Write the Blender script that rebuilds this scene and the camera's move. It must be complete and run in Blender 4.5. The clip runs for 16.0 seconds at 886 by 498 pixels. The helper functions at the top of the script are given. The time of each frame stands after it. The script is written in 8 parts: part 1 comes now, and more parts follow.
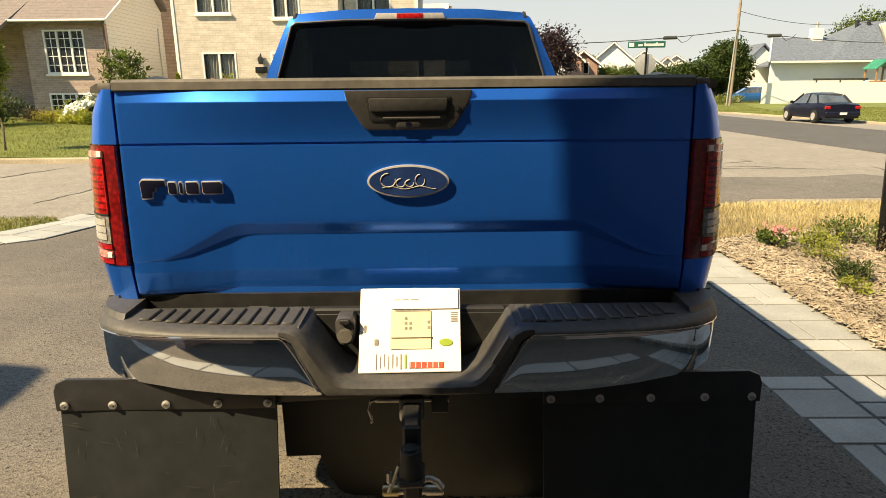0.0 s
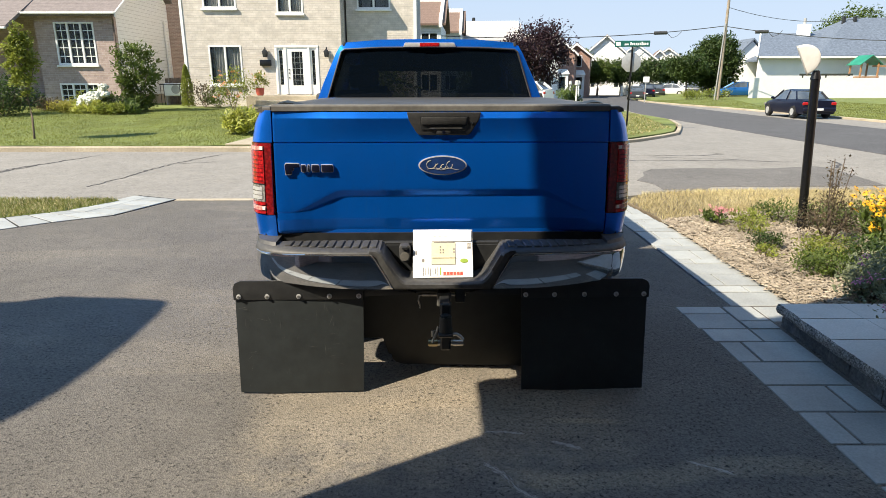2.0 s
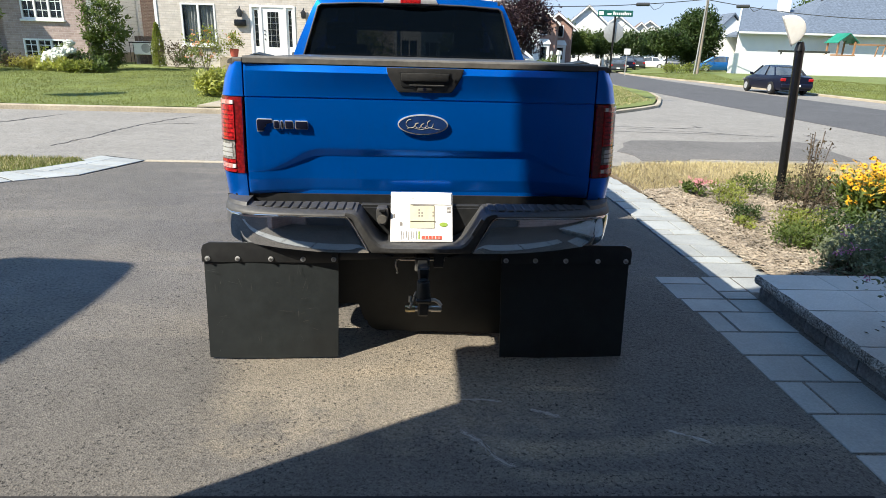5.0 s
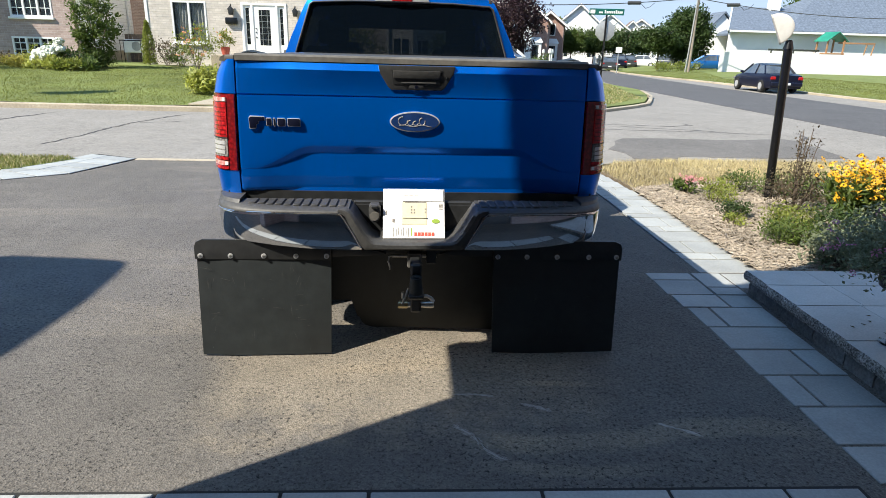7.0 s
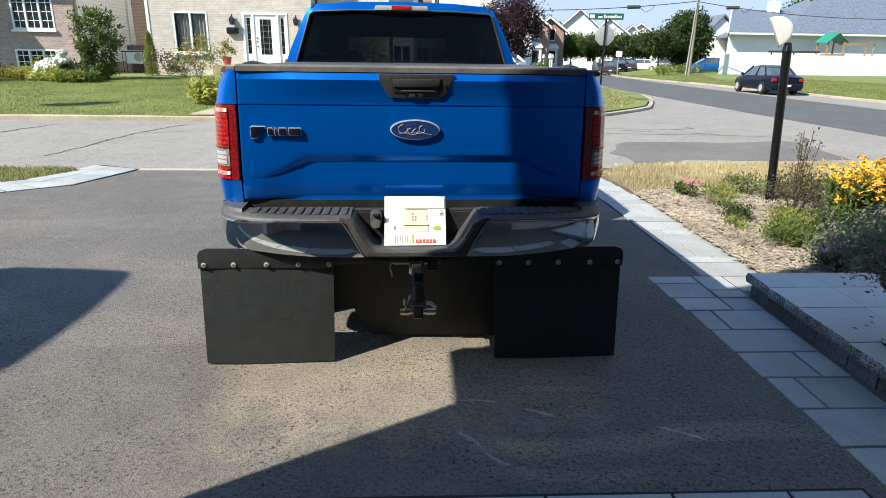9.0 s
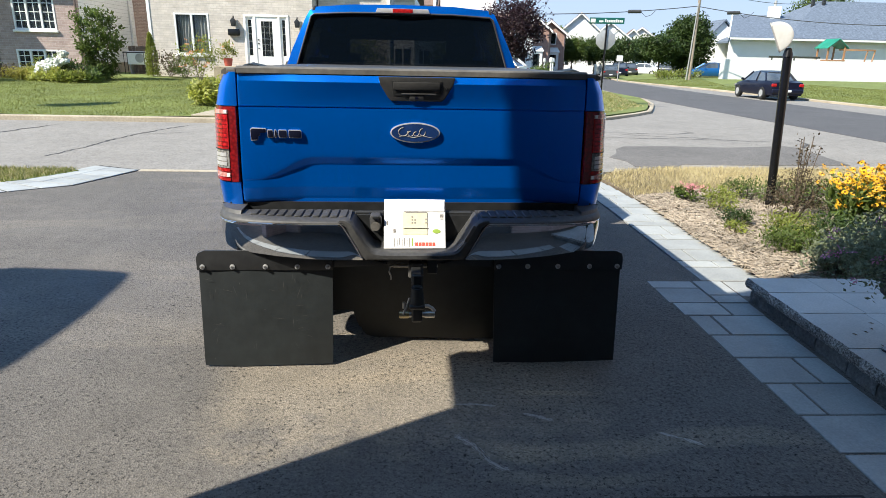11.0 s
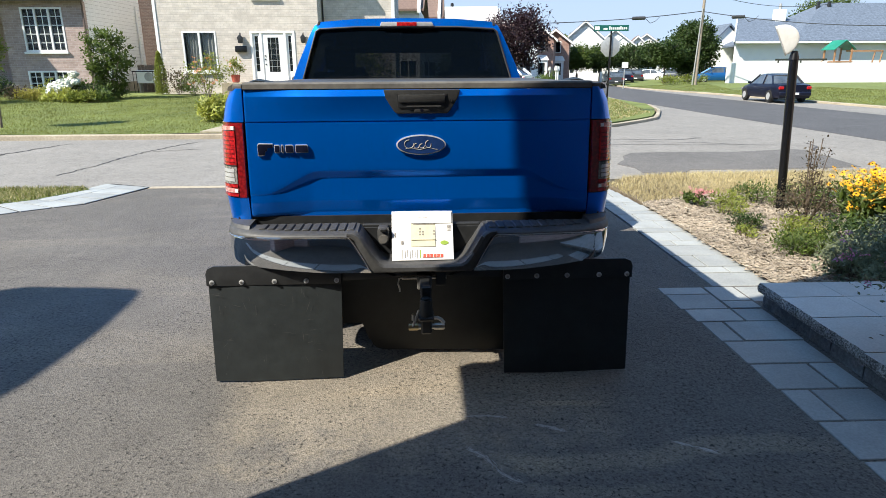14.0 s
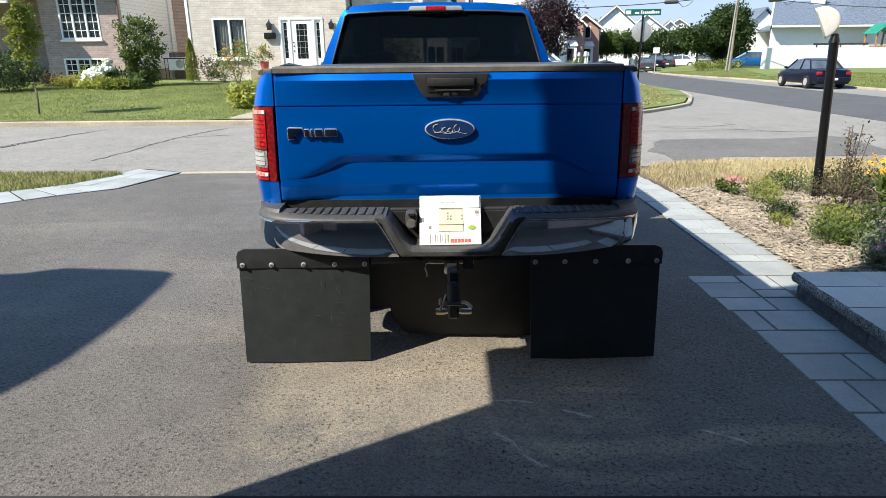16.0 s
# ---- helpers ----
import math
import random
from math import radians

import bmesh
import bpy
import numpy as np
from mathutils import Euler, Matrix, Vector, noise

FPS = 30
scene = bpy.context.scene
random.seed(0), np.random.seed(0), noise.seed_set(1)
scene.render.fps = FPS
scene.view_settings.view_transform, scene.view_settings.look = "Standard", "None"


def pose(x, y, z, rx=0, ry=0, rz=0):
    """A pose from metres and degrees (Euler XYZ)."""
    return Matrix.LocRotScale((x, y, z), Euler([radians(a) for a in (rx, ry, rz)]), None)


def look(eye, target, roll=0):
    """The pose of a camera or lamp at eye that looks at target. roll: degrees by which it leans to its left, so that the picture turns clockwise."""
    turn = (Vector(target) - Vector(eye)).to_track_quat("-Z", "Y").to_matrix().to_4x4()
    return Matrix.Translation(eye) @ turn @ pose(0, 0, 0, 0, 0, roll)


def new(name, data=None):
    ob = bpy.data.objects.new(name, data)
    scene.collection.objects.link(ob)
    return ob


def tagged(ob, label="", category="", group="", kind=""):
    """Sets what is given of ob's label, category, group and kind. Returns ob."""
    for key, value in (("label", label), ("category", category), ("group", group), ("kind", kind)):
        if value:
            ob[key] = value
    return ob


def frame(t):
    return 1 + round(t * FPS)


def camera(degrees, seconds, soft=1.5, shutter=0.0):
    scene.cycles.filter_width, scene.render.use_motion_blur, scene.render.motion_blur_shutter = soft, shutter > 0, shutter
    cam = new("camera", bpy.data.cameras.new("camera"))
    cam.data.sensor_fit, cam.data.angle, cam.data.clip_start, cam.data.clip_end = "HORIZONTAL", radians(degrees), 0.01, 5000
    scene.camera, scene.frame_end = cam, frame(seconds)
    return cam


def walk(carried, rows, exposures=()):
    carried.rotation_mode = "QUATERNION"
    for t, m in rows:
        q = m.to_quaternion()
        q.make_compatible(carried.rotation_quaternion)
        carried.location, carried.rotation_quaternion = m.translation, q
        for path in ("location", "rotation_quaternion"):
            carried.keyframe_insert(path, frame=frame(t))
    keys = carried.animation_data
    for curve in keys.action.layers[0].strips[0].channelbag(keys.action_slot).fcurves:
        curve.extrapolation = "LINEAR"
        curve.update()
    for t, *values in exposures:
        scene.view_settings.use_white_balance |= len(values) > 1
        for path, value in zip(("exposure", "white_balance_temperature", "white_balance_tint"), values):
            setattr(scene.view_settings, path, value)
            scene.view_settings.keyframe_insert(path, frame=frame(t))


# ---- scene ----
LENS = 71.5
PATH = [
    (0, (0.124, -1.781, 1.377), (0.101, 0.158, 0.885), -0.54),
    (0.5, (0.102, -1.787, 1.373), (0.047, 0.144, 0.855), -0.48),
    (0.7, (0.102, -1.856, 1.387), (0.049, 0.073, 0.862), -0.44),
    (0.8, (0.100, -2.010, 1.419), (0.052, -0.085, 0.879), -0.35),
    (0.9, (0.098, -2.216, 1.462), (0.057, -0.297, 0.900), -0.22),
    (1, (0.085, -2.365, 1.477), (0.061, -0.444, 0.922), -0.11),
    (1.2, (0.066, -2.570, 1.499), (0.068, -0.647, 0.952), 0.06),
    (1.5, (0.042, -2.848, 1.521), (0.068, -0.922, 0.982), 0.41),
    (2, (0.007, -3.035, 1.521), (0.006, -1.104, 1.000), -0.05),
    (2.5, (0.001, -3.018, 1.495), (-0.026, -1.084, 0.989), -0.52),
    (3, (-0.010, -3.003, 1.479), (-0.038, -1.069, 0.973), 0.33),
    (3.5, (-0.012, -2.995, 1.477), (-0.056, -1.064, 0.958), 0.02),
    (4, (-0.009, -2.968, 1.474), (-0.001, -1.042, 0.936), 0.26),
    (4.5, (-0.002, -2.947, 1.467), (0.058, -1.043, 0.858), 1.26),
    (7, (0.001, -2.971, 1.461), (0.099, -1.071, 0.844), 1.57),
    (7.5, (0.009, -2.973, 1.461), (0.106, -1.071, 0.848), 1.37),
    (8, (0.009, -2.977, 1.462), (0.107, -1.075, 0.851), 1.33),
    (8.5, (0.010, -2.982, 1.465), (0.105, -1.080, 0.854), 0.68),
    (9, (0.008, -2.984, 1.469), (0.096, -1.078, 0.870), 0.76),
    (11.5, (0.010, -2.973, 1.470), (0.100, -1.063, 0.883), 1.18),
    (12, (0.014, -2.968, 1.469), (0.105, -1.056, 0.887), 1.05),
    (12.5, (0.012, -2.970, 1.471), (0.103, -1.058, 0.890), 1.13),
    (13, (0.013, -2.960, 1.467), (0.107, -1.048, 0.888), 0.44),
    (13.5, (0.017, -2.966, 1.476), (0.080, -1.051, 0.905), -0.96),
    (14, (0.015, -2.973, 1.473), (0.074, -1.053, 0.914), -0.29),
    (14.5, (0.010, -2.971, 1.466), (0.064, -1.057, 0.890), 0.73),
    (15, (0.007, -2.977, 1.464), (0.049, -1.067, 0.871), 0.59),
    (15.5, (0.007, -2.972, 1.464), (0.013, -1.060, 0.878), 0.21),
    (16, (0.006, -2.976, 1.460), (-0.019, -1.068, 0.863), -0.51),
]
cam = camera(LENS, 16.0, soft=0.55)
walk(cam, [(t, look(eye, target, roll)) for t, eye, target, roll in PATH],
     exposures=[(0.0, 0.98, 9700, 8), (0.6, 0.98, 9700, 8), (0.9, 0.98, 8300, 8), (1.2, 0.98, 7300, 8), (1.7, 0.97, 6850, 8), (3.2, 0.96, 6250, 8), (16.0, 0.95, 6100, 8)])

# ---------------------------------------------------------------- light
SUN_FROM = Vector((-0.87, -0.52, 1.0))            # towards the sun
world = bpy.data.worlds.new("sky")
scene.world = world
world.use_nodes = True
wn = world.node_tree
sky = wn.nodes.new("ShaderNodeTexSky")
sky.sky_type = 'NISHITA'
sky.sun_disc = False
sky.sun_elevation = math.atan2(1.0, math.hypot(0.87, 0.52))
sky.sun_rotation = math.atan2(SUN_FROM.x, SUN_FROM.y)
sky.air_density, sky.dust_density, sky.ozone_density = 1.0, 0.0, 1.0
sky.altitude = 2500
# summer haze over the clear sky: milky along the horizon, thin and bluer aloft
sky_at = wn.nodes.new("ShaderNodeTexCoord")
sky_up = wn.nodes.new("ShaderNodeSeparateXYZ")
rise = wn.nodes.new("ShaderNodeMapRange")
rise.interpolation_type = 'SMOOTHSTEP'
rise.inputs["From Min"].default_value, rise.inputs["From Max"].default_value = 0.06, 0.40
wn.links.new(sky_at.outputs["Generated"], sky_up.inputs[0])
wn.links.new(sky_up.outputs[2], rise.inputs["Value"])
tone = wn.nodes.new("ShaderNodeMix")
tone.data_type = 'RGBA'
tone.inputs[6].default_value = (4.0, 4.8, 6.1, 1)
tone.inputs[7].default_value = (2.65, 4.65, 7.7, 1)
wn.links.new(rise.outputs[0], tone.inputs[0])
thick = wn.nodes.new("ShaderNodeMapRange")
thick.inputs["To Min"].default_value, thick.inputs["To Max"].default_value = 0.92, 0.6
wn.links.new(rise.outputs[0], thick.inputs["Value"])
haze = wn.nodes.new("ShaderNodeMix")
haze.data_type = 'RGBA'
wn.links.new(thick.outputs[0], haze.inputs[0])
wn.links.new(tone.outputs[2], haze.inputs[7])
wn.links.new(sky.outputs[0], haze.inputs[6])
wn.links.new(haze.outputs[2], wn.nodes["Background"].inputs[0])
wn.nodes["Background"].inputs[1].default_value = 0.083
sun = new("sun", bpy.data.lights.new("sun", 'SUN'))
sun.data.energy, sun.data.angle, sun.data.color = 5.0, radians(0.45), (1.0, 0.893, 0.735)
sun.matrix_world = look(SUN_FROM * 30, (0, 0, 0))

# ---------------------------------------------------------------- materials
def nodes_of(name):
    m = bpy.data.materials.new(name)
    m.use_nodes = True
    t = m.node_tree
    return m, t, t.nodes["Principled BSDF"]


def ramp_node(t, stops):
    r = t.nodes.new("ShaderNodeValToRGB")
    while len(r.color_ramp.elements) < len(stops):
        r.color_ramp.elements.new(0.5)
    for e, (p, c) in zip(r.color_ramp.elements, stops):
        e.position, e.color = p, (*c, 1)
    return r


def noise_node(t, scale, detail=4, rough=0.55, co=None):
    n = t.nodes.new("ShaderNodeTexNoise")
    n.inputs["Scale"].default_value, n.inputs["Detail"].default_value, n.inputs["Roughness"].default_value = scale, detail, rough
    if co:
        t.links.new(co, n.inputs["Vector"])
    return n


def mix_node(t, a, b, fac, mode='MIX'):
    m = t.nodes.new("ShaderNodeMix")
    m.data_type, m.blend_type = 'RGBA', mode
    for sock, v in ((m.inputs[0], fac), (m.inputs[6], a), (m.inputs[7], b)):
        if isinstance(v, (int, float)):
            sock.default_value = v
        elif isinstance(v, tuple):
            sock.default_value = (*v, 1)
        else:
            t.links.new(v, sock)
    return m.outputs[2]


def bump_node(t, height, strength, dist, p, normal=None):
    b = t.nodes.new("ShaderNodeBump")
    b.inputs["Strength"].default_value, b.inputs["Distance"].default_value = strength, dist
    t.links.new(height, b.inputs["Height"])
    if normal:
        t.links.new(normal, b.inputs["Normal"])
    t.links.new(b.outputs[0], p.inputs["Normal"])
    return b.outputs[0]


def surface(name, dark, light, scale=20.0, rough=0.6, metal=0.0, bump=0.0, bump_scale=None, dist=0.004, coarse=1.5, coarse_amount=0.35,
            spread=(0.3, 0.7), coat=0.0, per_piece=0.0, island=0.0, spec=None):
    """Two scales of mottled colour with a fine relief."""
    m, t, p = nodes_of(name)
    co = t.nodes.new("ShaderNodeTexCoord").outputs["Object"]
    fine = noise_node(t, scale, 5, 0.6, co)
    r = ramp_node(t, [(spread[0], dark), (spread[1], light)])
    t.links.new(fine.outputs["Fac"], r.inputs[0])
    big = noise_node(t, coarse, 3, 0.5, co)
    rb = ramp_node(t, [(0.3, (1 - coarse_amount,) * 3), (0.7, (1, 1, 1))])
    t.links.new(big.outputs["Fac"], rb.inputs[0])
    c = mix_node(t, r.outputs[0], rb.outputs[0], 1.0, 'MULTIPLY')
    for kind, amount, out in (("ShaderNodeObjectInfo", per_piece, "Random"), ("ShaderNodeNewGeometry", island, "Random Per Island")):
        if amount:
            o = t.nodes.new(kind)
            ro = ramp_node(t, [(0.0, (1 - amount,) * 3), (1.0, (1, 1, 1))])
            t.links.new(o.outputs[out], ro.inputs[0])
            c = mix_node(t, c, ro.outputs[0], 1.0, 'MULTIPLY')
    t.links.new(c, p.inputs["Base Color"])
    p.inputs["Roughness"].default_value, p.inputs["Metallic"].default_value = rough, metal
    p.inputs["Coat Weight"].default_value = coat
    if spec is not None:
        p.inputs["Specular IOR Level"].default_value = spec
    if bump:
        h = noise_node(t, bump_scale or scale * 2, 4, 0.6, co)
        bump_node(t, h.outputs["Fac"], bump, dist, p)
    return m


def leafy(name, dark, light, *args, **more):
    """A leaf: mottled surface that lets part of the light through."""
    m = surface(name, dark, light, *args, **more)
    t = m.node_tree
    p = t.nodes["Principled BSDF"]
    tr = t.nodes.new("ShaderNodeBsdfTranslucent")
    t.links.new(p.inputs["Base Color"].links[0].from_socket, tr.inputs[0])
    mx = t.nodes.new("ShaderNodeMixShader")
    mx.inputs[0].default_value = 0.4
    t.links.new(p.outputs[0], mx.inputs[1])
    t.links.new(tr.outputs[0], mx.inputs[2])
    t.links.new(mx.outputs[0], t.nodes["Material Output"].inputs["Surface"])
    return m


def asphalt_mat(name, base, tint, speck, stone_scale, worn=0.25, pits=0.45, hollow=0):
    """Bound stones of mixed shade with dark pits between them, worn and dusty in patches."""
    m, t, p = nodes_of(name)
    co = t.nodes.new("ShaderNodeTexCoord").outputs["Object"]
    v = t.nodes.new("ShaderNodeTexVoronoi")
    v.inputs["Scale"].default_value = stone_scale
    t.links.new(co, v.inputs["Vector"])
    sep = t.nodes.new("ShaderNodeSeparateColor")
    t.links.new(v.outputs["Color"], sep.inputs[0])
    r = ramp_node(t, [(0.0, tuple(x * 0.68 for x in base)), (0.35, base), (0.85, tint), (1.0, speck)])
    t.links.new(sep.outputs[0], r.inputs[0])
    pit = noise_node(t, stone_scale * 0.55, 3, 0.7, co)
    rp = ramp_node(t, [(0.31, (1 - pits,) * 3), (0.40, (1.0, 1.0, 1.0))])
    t.links.new(pit.outputs["Fac"], rp.inputs[0])
    c = mix_node(t, r.outputs[0], rp.outputs[0], 1.0, 'MULTIPLY')
    if hollow:
        hol = noise_node(t, hollow, 6, 0.75, co)
        rh = ramp_node(t, [(0.405, (0.06,) * 3), (0.44, (0.92,) * 3), (0.7, (1.22,) * 3)])
        t.links.new(hol.outputs["Fac"], rh.inputs[0])
        area = ramp_node(t, [(0.34, (0.25,) * 3), (0.56, (1, 1, 1))])      # open texture in patches only
        t.links.new(noise_node(t, 2.2, 4, 0.6, co).outputs["Fac"], area.inputs[0])
        c = mix_node(t, c, rh.outputs[0], area.outputs[0], 'MULTIPLY')
    for scale, lo, hi in ((0.7, 1 - worn, 1.0), (5.0, 0.85, 1.06)):
        n = noise_node(t, scale, 5, 0.6, co)
        rn = ramp_node(t, [(0.3, (lo,) * 3), (0.7, (hi,) * 3)])
        t.links.new(n.outputs["Fac"], rn.inputs[0])
        c = mix_node(t, c, rn.outputs[0], 1.0, 'MULTIPLY')
    if hollow:                                      # dust dragged along in faint curved bands
        drag = t.nodes.new("ShaderNodeMapping")
        drag.inputs["Scale"].default_value, drag.inputs["Rotation"].default_value = (0.55, 2.4, 1.0), (0, 0, 0.12)
        t.links.new(co, drag.inputs["Vector"])
        sw = noise_node(t, 1.1, 3, 0.5, drag.outputs[0])
        sw.inputs["Distortion"].default_value = 0.7
        rw = ramp_node(t, [(0.50, (0, 0, 0)), (0.66, (0.38,) * 3)])
        t.links.new(sw.outputs["Fac"], rw.inputs[0])
        c = mix_node(t, c, mix_node(t, c, (1.45, 1.38, 1.25), 1.0, 'MULTIPLY'), rw.outputs[0])
    t.links.new(c, p.inputs["Base Color"])
    p.inputs["Roughness"].default_value = 0.88
    bump_node(t, v.outputs["Distance"], 0.55, 0.005, p)
    return m


def pale_band(m, middle, swing, turn, x_low, width, x0, x1, strength):
    """A paler, warmer mark across an asphalt: a wavy band along x, ragged at its edges."""
    t = m.node_tree
    p = t.nodes["Principled BSDF"]
    co = t.nodes.new("ShaderNodeTexCoord").outputs["Object"]
    sep = t.nodes.new("ShaderNodeSeparateXYZ")
    t.links.new(co, sep.inputs[0])

    def calc(kind, a, b=0.0, c=0.0):
        n = t.nodes.new("ShaderNodeMath")
        n.operation = kind
        for k, v in enumerate((a, b, c)):
            if isinstance(v, (int, float)):
                n.inputs[k].default_value = v
            else:
                t.links.new(v, n.inputs[k])
        return n.outputs[0]

    wave = calc('COSINE', calc('MULTIPLY', calc('SUBTRACT', sep.outputs[0], x_low), turn))
    off = calc('ADD', calc('SUBTRACT', sep.outputs[1], middle), calc('MULTIPLY', wave, swing))
    rag = calc('MULTIPLY', calc('SUBTRACT', noise_node(t, 7.0, 5, 0.65, co).outputs["Fac"], 0.5), width * 1.6)
    off = calc('ABSOLUTE', calc('ADD', off, rag))
    fades = []
    for value, lo, hi in ((off, width, width * 0.35), (sep.outputs[0], x0, x0 + 0.25), (sep.outputs[0], x1, x1 - 0.35)):
        r = t.nodes.new("ShaderNodeMapRange")
        r.interpolation_type = 'SMOOTHSTEP'
        r.inputs["From Min"].default_value, r.inputs["From Max"].default_value = lo, hi
        t.links.new(value, r.inputs["Value"])
        fades.append(r.outputs[0])
    fac = calc('MULTIPLY', calc('MULTIPLY', calc('MULTIPLY', fades[0], fades[1]), fades[2]), strength)
    old = p.inputs["Base Color"].links[0].from_socket
    t.links.new(mix_node(t, old, mix_node(t, old, (2.0, 1.86, 1.56), 1.0, 'MULTIPLY'), fac), p.inputs["Base Color"])


def brick_mat(name, c1, c2, mortar, width=0.22, height=0.075):
    m, t, p = nodes_of(name)
    co = t.nodes.new("ShaderNodeTexCoord").outputs["Object"]
    sep = t.nodes.new("ShaderNodeSeparateXYZ")
    t.links.new(co, sep.inputs[0])
    add = t.nodes.new("ShaderNodeMath")
    t.links.new(sep.outputs[0], add.inputs[0])
    t.links.new(sep.outputs[1], add.inputs[1])
    comb = t.nodes.new("ShaderNodeCombineXYZ")
    t.links.new(add.outputs[0], comb.inputs[0])
    t.links.new(sep.outputs[2], comb.inputs[1])
    b = t.nodes.new("ShaderNodeTexBrick")
    b.inputs["Scale"].default_value = 1.0
    b.inputs["Brick Width"].default_value, b.inputs["Row Height"].default_value = width, height
    b.inputs["Mortar Size"].default_value, b.inputs["Mortar Smooth"].default_value = 0.007, 0.3
    b.inputs["Bias"].default_value = 0.0
    for k, c in (("Color1", c1), ("Color2", c2), ("Mortar", mortar)):
        b.inputs[k].default_value = (*c, 1)
    t.links.new(comb.outputs[0], b.inputs["Vector"])
    n = noise_node(t, 3.0, 5, 0.7, co)
    rn = ramp_node(t, [(0.3, (0.78,) * 3), (0.7, (1.05,) * 3)])
    t.links.new(n.outputs["Fac"], rn.inputs[0])
    t.links.new(mix_node(t, b.outputs["Color"], rn.outputs[0], 1.0, 'MULTIPLY'), p.inputs["Base Color"])
    p.inputs["Roughness"].default_value = 0.9
    inv = t.nodes.new("ShaderNodeMath")
    inv.operation, inv.inputs[0].default_value = 'SUBTRACT', 1.0
    t.links.new(b.outputs["Fac"], inv.inputs[1])
    bump_node(t, inv.outputs[0], 0.7, 0.012, p)
    return m


def striped_mat(name, light, dark, step, axis=2, rough=0.6, dist=0.01, noise_amount=0.15):
    """Overlapping courses along one axis (siding, shingles)."""
    m, t, p = nodes_of(name)
    co = t.nodes.new("ShaderNodeTexCoord").outputs["Object"]
    sep = t.nodes.new("ShaderNodeSeparateXYZ")
    t.links.new(co, sep.inputs[0])
    d = t.nodes.new("ShaderNodeMath")
    d.operation, d.inputs[1].default_value = 'DIVIDE', step
    t.links.new(sep.outputs[axis], d.inputs[0])
    f = t.nodes.new("ShaderNodeMath")
    f.operation = 'FRACT'
    t.links.new(d.outputs[0], f.inputs[0])
    r = ramp_node(t, [(0.0, dark), (0.12, light), (1.0, light)])
    t.links.new(f.outputs[0], r.inputs[0])
    n = noise_node(t, 6.0, 5, 0.7, co)
    rn = ramp_node(t, [(0.3, (1 - noise_amount,) * 3), (0.7, (1, 1, 1))])
    t.links.new(n.outputs["Fac"], rn.inputs[0])
    t.links.new(mix_node(t, r.outputs[0], rn.outputs[0], 1.0, 'MULTIPLY'), p.inputs["Base Color"])
    p.inputs["Roughness"].default_value = rough
    bump_node(t, f.outputs[0], 0.6, dist, p)
    return m


def glass_mat(name, tint, alpha, rough=0.02):
    """A tinted pane: part clear, part dark and glossy."""
    m, t, p = nodes_of(name)
    p.inputs["Base Color"].default_value = (*tint, 1)
    p.inputs["Roughness"].default_value = rough
    p.inputs["Alpha"].default_value = alpha
    return m


def lens_mat(name, colour, rough=0.12, stripes=0.0):
    m, t, p = nodes_of(name)
    co = t.nodes.new("ShaderNodeTexCoord").outputs["Object"]
    v = t.nodes.new("ShaderNodeTexVoronoi")
    v.inputs["Scale"].default_value = 70
    t.links.new(co, v.inputs["Vector"])
    r = ramp_node(t, [(0.0, tuple(min(1, c * 1.5) for c in colour)), (0.7, tuple(c * 0.6 for c in colour))])
    t.links.new(v.outputs["Distance"], r.inputs[0])
    t.links.new(r.outputs[0], p.inputs["Base Color"])
    p.inputs["Roughness"].default_value = rough
    p.inputs["Coat Weight"].default_value, p.inputs["Coat Roughness"].default_value = 1.0, 0.03
    return m


